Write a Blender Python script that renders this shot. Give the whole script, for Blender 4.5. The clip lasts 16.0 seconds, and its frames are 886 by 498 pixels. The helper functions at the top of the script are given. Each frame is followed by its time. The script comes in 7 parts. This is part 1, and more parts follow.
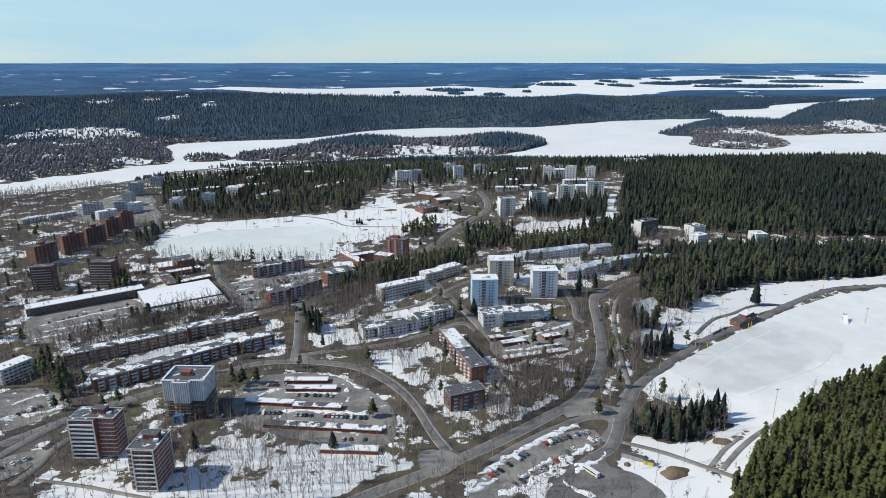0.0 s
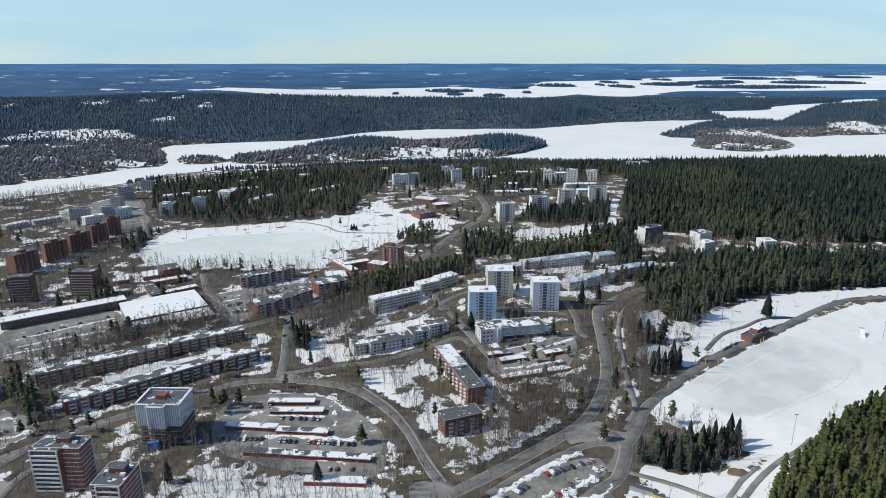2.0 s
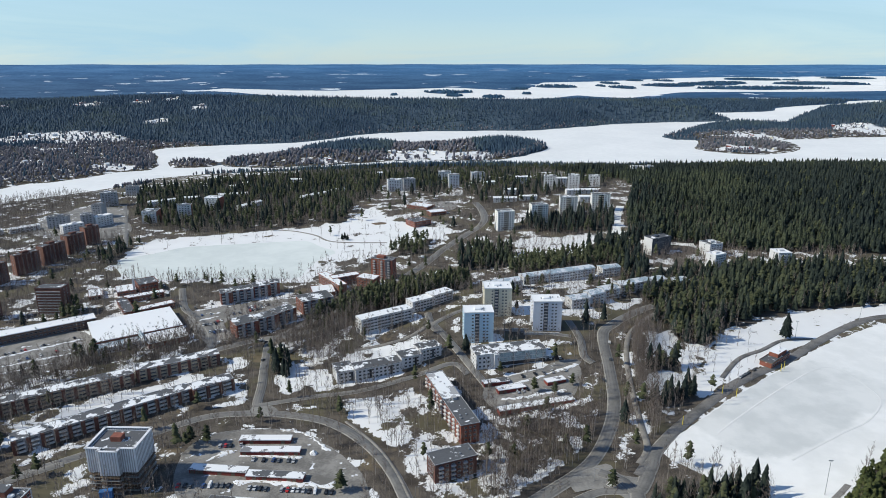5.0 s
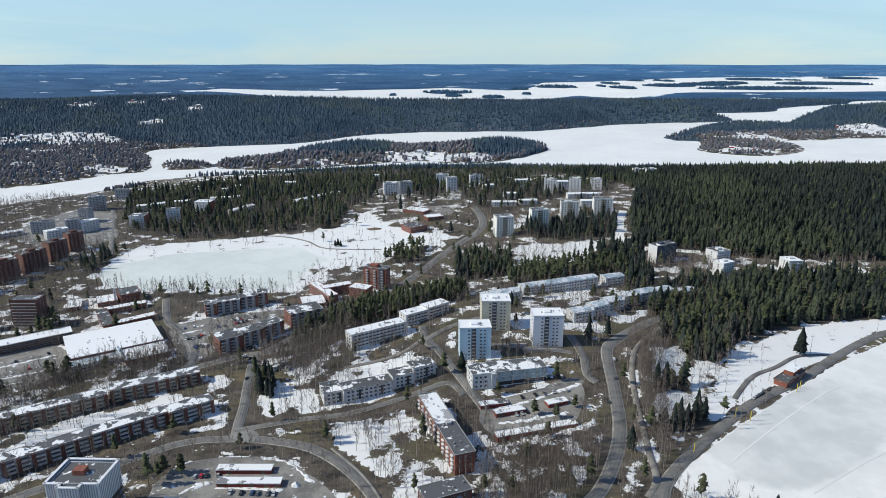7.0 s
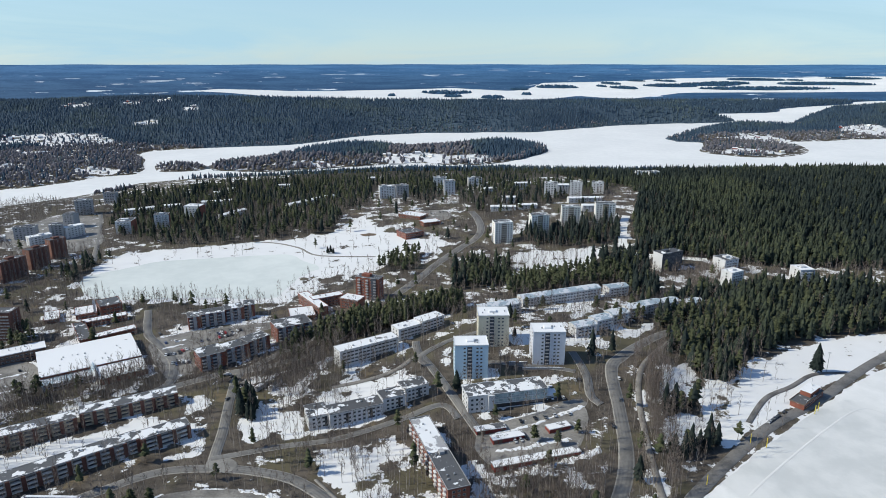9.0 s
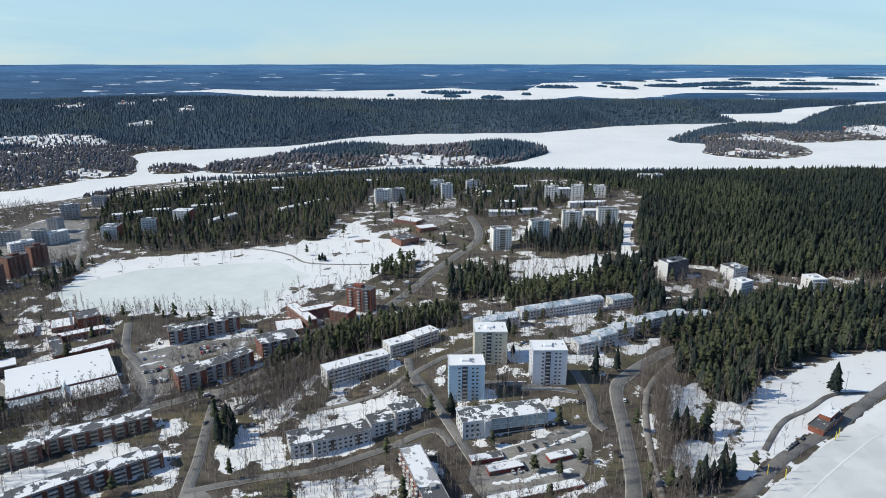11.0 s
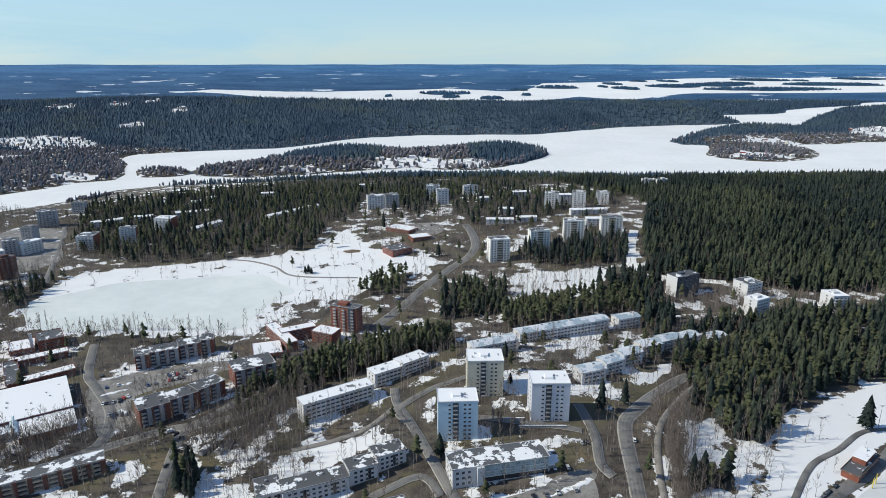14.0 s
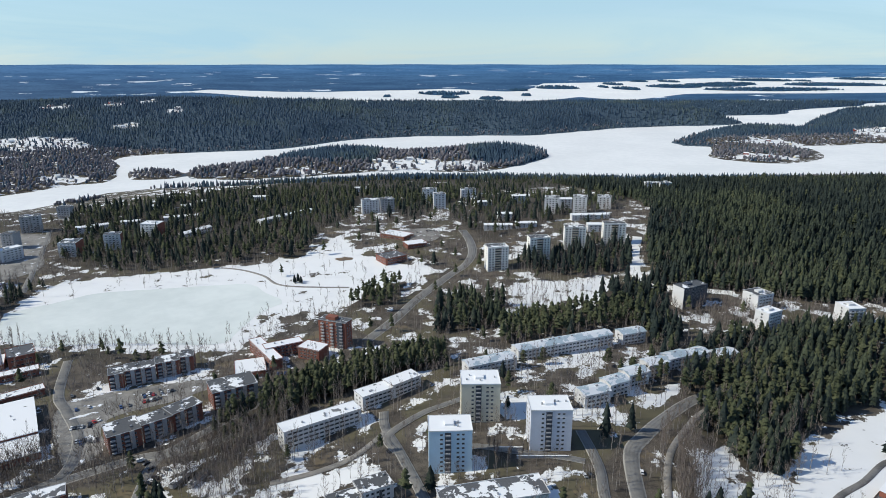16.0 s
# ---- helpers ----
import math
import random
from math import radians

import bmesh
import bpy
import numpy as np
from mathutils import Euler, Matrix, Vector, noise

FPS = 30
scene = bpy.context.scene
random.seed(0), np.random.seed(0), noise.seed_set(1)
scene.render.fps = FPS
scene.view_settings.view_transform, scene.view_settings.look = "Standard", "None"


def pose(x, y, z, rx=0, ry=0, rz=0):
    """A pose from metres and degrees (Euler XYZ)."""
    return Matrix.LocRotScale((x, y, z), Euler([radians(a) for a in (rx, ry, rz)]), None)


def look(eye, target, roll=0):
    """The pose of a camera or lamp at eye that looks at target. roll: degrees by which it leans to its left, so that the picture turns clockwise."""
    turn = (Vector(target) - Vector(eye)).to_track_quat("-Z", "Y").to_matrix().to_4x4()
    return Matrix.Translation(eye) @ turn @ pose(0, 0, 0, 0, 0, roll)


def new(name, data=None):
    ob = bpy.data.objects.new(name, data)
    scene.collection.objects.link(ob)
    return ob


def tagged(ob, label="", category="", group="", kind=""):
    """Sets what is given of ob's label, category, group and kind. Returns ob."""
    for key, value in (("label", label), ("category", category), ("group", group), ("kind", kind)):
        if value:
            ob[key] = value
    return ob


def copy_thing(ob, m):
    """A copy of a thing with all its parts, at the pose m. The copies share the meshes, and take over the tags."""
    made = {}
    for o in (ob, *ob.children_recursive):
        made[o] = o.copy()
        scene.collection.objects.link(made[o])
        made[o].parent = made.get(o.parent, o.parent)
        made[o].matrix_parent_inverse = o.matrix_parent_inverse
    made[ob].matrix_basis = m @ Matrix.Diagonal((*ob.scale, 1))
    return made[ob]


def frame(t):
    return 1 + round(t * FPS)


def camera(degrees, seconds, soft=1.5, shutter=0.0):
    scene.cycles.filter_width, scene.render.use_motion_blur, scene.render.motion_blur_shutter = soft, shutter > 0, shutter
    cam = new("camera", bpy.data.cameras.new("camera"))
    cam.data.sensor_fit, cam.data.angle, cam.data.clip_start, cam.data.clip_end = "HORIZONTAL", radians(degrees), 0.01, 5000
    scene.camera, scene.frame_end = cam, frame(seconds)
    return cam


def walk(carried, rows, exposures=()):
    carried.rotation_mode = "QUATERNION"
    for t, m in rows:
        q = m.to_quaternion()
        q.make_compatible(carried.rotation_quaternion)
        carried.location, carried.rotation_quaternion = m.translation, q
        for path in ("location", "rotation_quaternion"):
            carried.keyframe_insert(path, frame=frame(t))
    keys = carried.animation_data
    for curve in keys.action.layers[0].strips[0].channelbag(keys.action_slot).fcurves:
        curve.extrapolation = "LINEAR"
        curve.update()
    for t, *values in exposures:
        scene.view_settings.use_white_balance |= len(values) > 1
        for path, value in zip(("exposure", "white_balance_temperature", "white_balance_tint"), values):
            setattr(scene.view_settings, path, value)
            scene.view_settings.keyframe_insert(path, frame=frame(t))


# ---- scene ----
cam = camera(68.57, 16.0, soft=0.88)
CAM_Z = 228.0


def eye(t):
    s = t / 16.0
    bend = 16.0 * s * (s - 1.0)
    return 16.0 * (0.1377 * t + 0.0179 * bend), 16.0 * (t + 0.0175 * bend), CAM_Z - 0.023 * t


def tilt(t):
    k = min(t / 4.0, 1.0)
    return 90.0 - 16.15 - 0.11 * (1.0 - k * k * (3.0 - 2.0 * k))


walk(cam, [(0.5 * k, pose(*eye(0.5 * k), tilt(0.5 * k), 0, 0)) for k in range(33)], exposures=[(0.0, -0.02, 6500, 10), (16.0, -0.02, 6500, 10)])

# ---- sky and sun ----
SUN_UP, SUN_FROM = 40.0, (-0.993, -0.115)
world = bpy.data.worlds.new("sky")
scene.world = world
world.use_nodes = True
wt = world.node_tree
wn, wl = wt.nodes, wt.links
wn.clear()
sky = wn.new("ShaderNodeTexSky")
sky.sky_type = "NISHITA"
sky.sun_disc = False
sky.sun_elevation = radians(SUN_UP)
sky.sun_rotation = radians(-94)
sky.altitude = 200
sky.air_density, sky.dust_density, sky.ozone_density = 1.0, 0.15, 1.6
coord = wn.new("ShaderNodeTexCoord")
stretch = wn.new("ShaderNodeMapping")
stretch.inputs["Scale"].default_value = (1.2, 1.6, 9.0)
wl.new(coord.outputs["Generated"], stretch.inputs["Vector"])
wisp = wn.new("ShaderNodeTexNoise")
wisp.inputs["Scale"].default_value = 1.7
wisp.inputs["Detail"].default_value = 7.0
wisp.inputs["Roughness"].default_value = 0.6
wisp.inputs["Distortion"].default_value = 0.6
wl.new(stretch.outputs["Vector"], wisp.inputs["Vector"])
band = wn.new("ShaderNodeMapRange")
band.inputs["From Min"].default_value, band.inputs["From Max"].default_value = 0.42, 0.66
band.inputs["To Min"].default_value, band.inputs["To Max"].default_value = 0.50, 1.0
wl.new(wisp.outputs["Fac"], band.inputs["Value"])
cirrus = wn.new("ShaderNodeMix")
cirrus.data_type = "RGBA"
cirrus.inputs["B"].default_value = (3.5, 5.35, 6.35, 1.0)
split = wn.new("ShaderNodeSeparateXYZ")
wl.new(coord.outputs["Generated"], split.inputs["Vector"])
fade = wn.new("ShaderNodeMapRange")
fade.interpolation_type = "SMOOTHSTEP"
fade.inputs["From Min"].default_value, fade.inputs["From Max"].default_value = 0.08, 0.42
fade.inputs["To Min"].default_value, fade.inputs["To Max"].default_value = 1.0, 0.10
wl.new(split.outputs["Z"], fade.inputs["Value"])
thin = wn.new("ShaderNodeMath")
thin.operation = "MULTIPLY"
wl.new(band.outputs["Result"], thin.inputs[0])
wl.new(fade.outputs["Result"], thin.inputs[1])
wl.new(thin.outputs[0], cirrus.inputs["Factor"])
tint = wn.new("ShaderNodeMix")
tint.data_type, tint.blend_type = "RGBA", "MULTIPLY"
tint.inputs["Factor"].default_value = 1.0
tint.inputs["B"].default_value = (0.80, 0.90, 1.06, 1.0)
wl.new(sky.outputs["Color"], tint.inputs["A"])
wl.new(tint.outputs["Result"], cirrus.inputs["A"])
back = wn.new("ShaderNodeBackground")
back.inputs["Strength"].default_value = 0.13
wl.new(cirrus.outputs["Result"], back.inputs["Color"])
wout = wn.new("ShaderNodeOutputWorld")
wl.new(back.outputs["Background"], wout.inputs["Surface"])

sun = new("sun", bpy.data.lights.new("sun", "SUN"))
sun.data.energy, sun.data.angle, sun.data.color = 4.2, radians(0.53), (1.0, 0.957, 0.805)
c = math.cos(radians(SUN_UP))
sun.matrix_world = look((SUN_FROM[0] * c * 900, SUN_FROM[1] * c * 900, math.sin(radians(SUN_UP)) * 900), (0, 0, 0))


# ---- materials ----
class Nodes:
    """A node material under construction."""

    def __init__(self, name, rough=0.8, metal=0.0):
        self.mat = bpy.data.materials.new(name)
        self.mat.use_nodes = True
        self.t = self.mat.node_tree
        self.bsdf = self.t.nodes["Principled BSDF"]
        self.bsdf.inputs["Roughness"].default_value = rough
        self.bsdf.inputs["Metallic"].default_value = metal
        self.bsdf.inputs["Specular IOR Level"].default_value = 0.3
        self.pos = self.t.nodes.new("ShaderNodeNewGeometry").outputs["Position"]

    def put(self, socket, value):
        if isinstance(value, (int, float)):
            socket.default_value = value
        elif isinstance(value, tuple):
            socket.default_value = (*value, 1.0)[:4]
        else:
            self.t.links.new(value, socket)

    def noise(self, scale, detail=4.0, rough=0.6, vector=None):
        n = self.t.nodes.new("ShaderNodeTexNoise")
        n.inputs["Scale"].default_value, n.inputs["Detail"].default_value, n.inputs["Roughness"].default_value = scale, detail, rough
        self.t.links.new(vector or self.pos, n.inputs["Vector"])
        return n.outputs["Fac"]

    def math(self, op, a, b=0.0):
        n = self.t.nodes.new("ShaderNodeMath")
        n.operation = op
        self.put(n.inputs[0], a)
        self.put(n.inputs[1], b)
        return n.outputs[0]

    def ramp(self, value, a, b, lo=0.0, hi=1.0):
        n = self.t.nodes.new("ShaderNodeMapRange")
        n.interpolation_type = "SMOOTHSTEP"
        for key, v in (("Value", value), ("From Min", a), ("From Max", b), ("To Min", lo), ("To Max", hi)):
            self.put(n.inputs[key], v)
        return n.outputs["Result"]

    def mix(self, fac, a, b):
        n = self.t.nodes.new("ShaderNodeMix")
        n.data_type = "RGBA"
        self.put(n.inputs["Factor"], fac)
        self.put(n.inputs["A"], a)
        self.put(n.inputs["B"], b)
        return n.outputs["Result"]

    def bump(self, height, strength=0.4, distance=0.2):
        n = self.t.nodes.new("ShaderNodeBump")
        n.inputs["Strength"].default_value, n.inputs["Distance"].default_value = strength, distance
        self.t.links.new(height, n.inputs["Height"])
        self.t.links.new(n.outputs["Normal"], self.bsdf.inputs["Normal"])

    def done(self, colour):
        self.put(self.bsdf.inputs["Base Color"], colour)
        return self.mat


def shade(colour, k):
    return tuple(min(1.0, v * k) for v in colour)


def plain(name, colour, rough=0.8, vary=0.18, big=0.12, fine=1.5, metal=0.0, per_object=0.0):
    """Paint, brick, render: two scales of stain and a little difference from piece to piece."""
    n = Nodes(name, rough, metal)
    f = n.math("ADD", n.math("MULTIPLY", n.noise(big, 3.0), 0.6), n.math("MULTIPLY", n.noise(fine, 4.0), 0.4))
    col = n.mix(n.ramp(f, 0.3, 0.7), shade(colour, 1 - vary), shade(colour, 1 + vary))
    if per_object:
        info = n.t.nodes.new("ShaderNodeObjectInfo")
        col = n.mix(n.math("MULTIPLY", info.outputs["Random"], per_object), col, shade(colour, 0.45))
    return n.done(col)


def leafy(name, dark, light, patch=None, grain=0.0):
    """Needles or twigs: each tree or clump a little different."""
    n = Nodes(name, 0.9)
    n.bsdf.inputs["Specular IOR Level"].default_value = 0.1
    rnd = n.t.nodes.new("ShaderNodeNewGeometry").outputs["Random Per Island"]
    f = n.math("ADD", n.math("MULTIPLY", rnd, 0.45), n.math("MULTIPLY", n.noise(0.05, 3.0), 0.3))
    f = n.math("ADD", f, n.math("MULTIPLY", n.ramp(n.noise(0.009, 4.0, 0.65), 0.35, 0.65), 0.25))
    if grain:
        clump = n.noise(grain, 3.0, 0.7)
        f = n.math("ADD", n.math("MULTIPLY", f, 0.6), n.math("MULTIPLY", n.ramp(clump, 0.3, 0.7), 0.4))
        n.bump(clump, 0.6, 0.6)
    if patch:
        light = n.mix(n.ramp(n.noise(0.0035, 5.0, 0.62), 0.48, 0.60), light, patch)
    return n.done(n.mix(n.ramp(f, 0.15, 0.8), dark, light))


def snowy(name, under, amount, scale=0.16, rough=0.7, metal=0.0):
    """A roof covering with patches of old snow left on it."""
    n = Nodes(name, rough, metal)
    v = n.math("ADD", n.math("MULTIPLY", n.noise(scale, 3.0, 0.55), 0.8), n.math("MULTIPLY", n.noise(scale * 6, 3.0), 0.2))
    mask = n.ramp(v, 0.62 - amount * 0.3 - 0.012, 0.62 - amount * 0.3 + 0.012)
    base = n.mix(n.noise(0.8, 4.0), shade(under, 0.75), shade(under, 1.25))
    n.bump(mask, 0.5, 0.15)
    return n.done(n.mix(mask, base, (0.76, 0.77, 0.785)))


SNOW = (0.76, 0.77, 0.785)


def ground_material():
    n = Nodes("ground_cover", 0.9)
    attr = n.t.nodes.new("ShaderNodeAttribute")
    attr.attribute_name = "cover"
    sep = n.t.nodes.new("ShaderNodeSeparateColor")
    n.t.links.new(attr.outputs["Color"], sep.inputs["Color"])
    s, wood, far = sep.outputs["Red"], sep.outputs["Green"], sep.outputs["Blue"]
    v = n.math("ADD", n.math("MULTIPLY", n.noise(0.050, 5.0, 0.58), 0.82), n.math("MULTIPLY", n.noise(0.5, 4.0, 0.62), 0.18))
    v = n.math("ADD", v, n.math("MULTIPLY", n.math("SUBTRACT", s, 0.5), 0.75))
    mask = n.ramp(v, 0.485, 0.515)
    dirt = n.mix(n.ramp(n.math("ADD", n.math("MULTIPLY", n.noise(0.09, 5.0), 0.6), n.math("MULTIPLY", n.noise(1.3, 4.0, 0.7), 0.4)), 0.38, 0.62), (0.044, 0.037, 0.031), (0.122, 0.104, 0.085))
    dirt = n.mix(n.ramp(n.noise(0.02, 3.0), 0.5, 0.62), dirt, (0.105, 0.093, 0.058))
    dirt = n.mix(n.ramp(n.noise(0.031, 4.0, 0.6, n.t.nodes.new("ShaderNodeNewGeometry").outputs["Position"]), 0.60, 0.66, 0.0, 0.7), dirt, (0.165, 0.128, 0.080))
    dirt = n.mix(wood, dirt, (0.055, 0.048, 0.038))
    snow = n.mix(n.noise(0.05, 5.0), (0.66, 0.665, 0.67), (0.77, 0.775, 0.78))
    near = n.mix(mask, dirt, snow)
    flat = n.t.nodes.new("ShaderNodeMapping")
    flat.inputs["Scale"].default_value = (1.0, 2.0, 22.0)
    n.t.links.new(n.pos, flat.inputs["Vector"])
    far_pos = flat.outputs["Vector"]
    # far woods and fields: aerial haze is mixed into these blue colours
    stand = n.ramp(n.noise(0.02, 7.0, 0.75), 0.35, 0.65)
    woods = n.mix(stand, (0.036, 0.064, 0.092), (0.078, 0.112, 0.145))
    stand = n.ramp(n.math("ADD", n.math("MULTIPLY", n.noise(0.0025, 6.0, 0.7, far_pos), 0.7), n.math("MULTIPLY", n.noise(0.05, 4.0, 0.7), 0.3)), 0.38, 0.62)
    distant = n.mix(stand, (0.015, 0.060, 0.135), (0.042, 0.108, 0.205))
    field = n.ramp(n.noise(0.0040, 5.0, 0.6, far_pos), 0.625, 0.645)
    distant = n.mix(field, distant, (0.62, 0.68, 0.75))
    # thicker painted haze: a lighter blue towards the horizon
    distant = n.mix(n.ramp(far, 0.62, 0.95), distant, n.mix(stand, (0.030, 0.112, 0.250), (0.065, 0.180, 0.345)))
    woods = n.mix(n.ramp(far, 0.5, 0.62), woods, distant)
    n.bump(v, 0.35, 0.4)
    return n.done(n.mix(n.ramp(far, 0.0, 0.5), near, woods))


def ice_material(name, dark=(0.69, 0.70, 0.70), light=(0.77, 0.775, 0.77)):
    n = Nodes(name, 0.75)
    f = n.math("ADD", n.math("MULTIPLY", n.noise(0.006, 5.0), 0.6), n.math("MULTIPLY", n.noise(0.06, 4.0), 0.4))
    n.bump(n.noise(0.15, 4.0), 0.2, 0.2)
    return n.done(n.mix(n.ramp(f, 0.35, 0.65), dark, light))


def field_material():
    """Groomed snow with a scraped, greyer rink in its middle."""
    n = Nodes("field_snow", 0.75)
    f = n.math("ADD", n.math("MULTIPLY", n.noise(0.012, 5.0), 0.6), n.math("MULTIPLY", n.noise(0.08, 4.0), 0.4))
    snow = n.mix(n.ramp(f, 0.35, 0.65), (0.68, 0.685, 0.675), (0.79, 0.79, 0.78))
    place = n.t.nodes.new("ShaderNodeMapping")
    place.vector_type = "TEXTURE"
    place.inputs["Location"].default_value = (263, 494, 0)
    place.inputs["Rotation"].default_value = (0, 0, radians(33))
    place.inputs["Scale"].default_value = (88, 36, 1)
    n.t.links.new(n.pos, place.inputs["Vector"])
    cut = n.t.nodes.new("ShaderNodeSeparateXYZ")
    n.t.links.new(place.outputs["Vector"], cut.inputs["Vector"])
    edge = n.math("ADD", n.math("POWER", n.math("ABSOLUTE", cut.outputs["X"]), 4.0), n.math("POWER", n.math("ABSOLUTE", cut.outputs["Y"]), 4.0))
    edge = n.math("ADD", edge, n.math("MULTIPLY", n.math("SUBTRACT", n.noise(0.035, 5.0, 0.6), 0.5), 2.2))
    worn = n.mix(n.ramp(n.noise(0.03, 5.0), 0.35, 0.65), (0.55, 0.565, 0.56), (0.68, 0.685, 0.675))
    n.bump(n.noise(0.15, 4.0), 0.2, 0.2)
    return n.done(n.mix(n.ramp(edge, 0.75, 1.25), worn, snow))


def road_material(name, colour, wet=0.35, snow=0.0, lanes=False):
    """Asphalt with damp stains; lanes: dark wheel tracks between paler, sandy strips."""
    n = Nodes(name, 0.75)
    f = n.math("ADD", n.math("MULTIPLY", n.noise(0.08, 5.0), 0.65), n.math("MULTIPLY", n.noise(0.7, 4.0), 0.35))
    col = n.mix(n.ramp(f, 0.36, 0.62), shade(colour, 1 - wet), shade(colour, 1 + wet * 0.7))
    if lanes:
        attr = n.t.nodes.new("ShaderNodeAttribute")
        attr.attribute_name = "across"
        d = n.math("ABSOLUTE", attr.outputs["Fac"])
        strip = n.ramp(n.math("ABSOLUTE", n.math("SUBTRACT", n.math("ABSOLUTE", n.math("SUBTRACT", d, 0.5)), 0.22)), 0.06, 0.16)
        edge = n.ramp(n.math("ADD", d, n.math("MULTIPLY", n.noise(0.25, 4.0), 0.35)), 0.98, 1.14)
        sandy = n.math("MULTIPLY", strip, n.ramp(n.noise(0.05, 4.0), 0.38, 0.62, 0.0, 0.5))
        col = n.mix(sandy, col, shade(colour, 1.45))
        col = n.mix(edge, col, (0.30, 0.285, 0.26))
    if snow:
        col = n.mix(n.ramp(n.math("ADD", n.noise(0.11, 4.0), snow - 0.5), 0.60, 0.64), col, (0.74, 0.76, 0.80))
    n.bump(f, 0.2, 0.05)
    return n.done(col)


def glass_material():
    n = Nodes("window_glass", 0.08)
    n.bsdf.inputs["Specular IOR Level"].default_value = 0.6
    info = n.t.nodes.new("ShaderNodeObjectInfo")
    return n.done(n.mix(info.outputs["Random"], (0.018, 0.022, 0.028), (0.075, 0.085, 0.10)))


GROUND = ground_material()
ICE = ice_material("lake_ice_snow")
POND = ice_material("pond_ice", (0.56, 0.60, 0.585), (0.66, 0.695, 0.675))
FIELD = field_material()
SKITRACK = ice_material("packed_snow_track", (0.60, 0.61, 0.61), (0.70, 0.70, 0.69))
WETROAD = road_material("asphalt_wet_dark", (0.15, 0.145, 0.14), 0.35)
ASPHALT = road_material("asphalt_dry_dusty", (0.158, 0.154, 0.147), 0.22, 0.0, True)
JUNCTION = road_material("asphalt_junction", (0.22, 0.213, 0.20), 0.25)
LOT = road_material("asphalt_yard", (0.215, 0.205, 0.19), 0.35, 0.47)
GRAVEL = road_material("gravel_path", (0.24, 0.225, 0.205), 0.25)
MARK = plain("road_paint", (0.55, 0.55, 0.53), 0.7)
SAND = plain("sand_heap", (0.155, 0.115, 0.083), 0.95, 0.3)
GLASS = glass_material()
# office panes: the pale reflection of the sky is put into the base colour
SKYGLASS = plain("sky_tinted_glass", (0.36, 0.44, 0.45), 0.2, 0.25, 0.3, 0.6)
FRAME = plain("window_frame_white", (0.62, 0.62, 0.62), 0.5)
SASH = plain("window_sash_grey", (0.36, 0.36, 0.36), 0.5)
WHITE = plain("white_render", (0.60, 0.60, 0.61), 0.8, 0.07)
CREAM = plain("cream_render", (0.74, 0.725, 0.69), 0.8, 0.08)
PALEBLUE = plain("pale_blue_panel", (0.49, 0.635, 0.74), 0.7, 0.06)
LILAC = plain("pale_grey_panel", (0.60, 0.615, 0.67), 0.7, 0.06)
YELLOW = plain("pale_yellow_panel", (0.60, 0.555, 0.44), 0.7, 0.08)
BRICK = plain("red_brick", (0.23, 0.085, 0.060), 0.85, 0.22, 0.3, 3.0)
BRICKDK = plain("dark_red_brick", (0.13, 0.062, 0.050), 0.85, 0.22, 0.3, 3.0)
ORANGE = plain("orange_brick", (0.205, 0.105, 0.080), 0.85, 0.2, 0.3, 3.0)
BROWN = plain("brown_brick", (0.15, 0.095, 0.075), 0.85, 0.2, 0.3, 3.0)
GREYPANEL = plain("grey_panel", (0.34, 0.34, 0.35), 0.7, 0.12)
DARKPANEL = plain("dark_slate_panel", (0.055, 0.065, 0.085), 0.6, 0.2)
PALEPANEL = plain("pale_concrete_panel", (0.36, 0.36, 0.37), 0.75, 0.12)
BEIGE = plain("beige_panel", (0.42, 0.36, 0.28), 0.8, 0.12)
SHEET = plain("white_sheeting", (0.66, 0.67, 0.70), 0.55, 0.10, 0.4, 2.5)
STEEL = plain("galvanised_steel", (0.42, 0.43, 0.44), 0.45, 0.15, metal=0.6)
WOODRED = plain("red_painted_boards", (0.24, 0.055, 0.045), 0.75, 0.2)
WOODBROWN = plain("weathered_boards", (0.16, 0.12, 0.09), 0.85, 0.25)
BLUETARP = plain("blue_tarpaulin", (0.07, 0.20, 0.46), 0.5, 0.15)
POLEYELLOW = plain("yellow_pole_paint", (0.62, 0.52, 0.06), 0.5)
FELT = snowy("roof_felt_few_snow", (0.095, 0.098, 0.105), 0.08, 0.2)
FELTSNOW = snowy("roof_felt_half_snow", (0.085, 0.087, 0.092), 0.25, 0.11)
ROWSNOW = snowy("roof_felt_mostly_snow", (0.10, 0.103, 0.11), 0.40, 0.12)
ROOFSNOW = snowy("roof_deep_snow", (0.16, 0.165, 0.17), 0.95, 0.06)
ROOFMETAL = snowy("sheet_metal_roof_snow", (0.42, 0.50, 0.55), 0.45, 0.10, 0.45, 0.3)
GREYROOF = snowy("gravel_roof_thin_snow", (0.34, 0.34, 0.35), 0.45, 0.09)
CARPAINTS = [plain("car_paint_" + k, v, 0.3, 0.05) for k, v in (("black", (0.02, 0.02, 0.022)), ("grey", (0.12, 0.125, 0.13)), ("silver", (0.42, 0.43, 0.44)), ("white", (0.72, 0.72, 0.72)), ("red", (0.42, 0.03, 0.03)), ("blue", (0.04, 0.08, 0.20)))]
RUBBER = plain("tyre_rubber", (0.02, 0.02, 0.02), 0.9)
SPRUCE = leafy("spruce_needles", (0.009, 0.015, 0.016), (0.035, 0.045, 0.039), (0.066, 0.078, 0.048), 0.45)
PINE = leafy("pine_needles", (0.021, 0.029, 0.018), (0.082, 0.090, 0.050), None, 0.8)
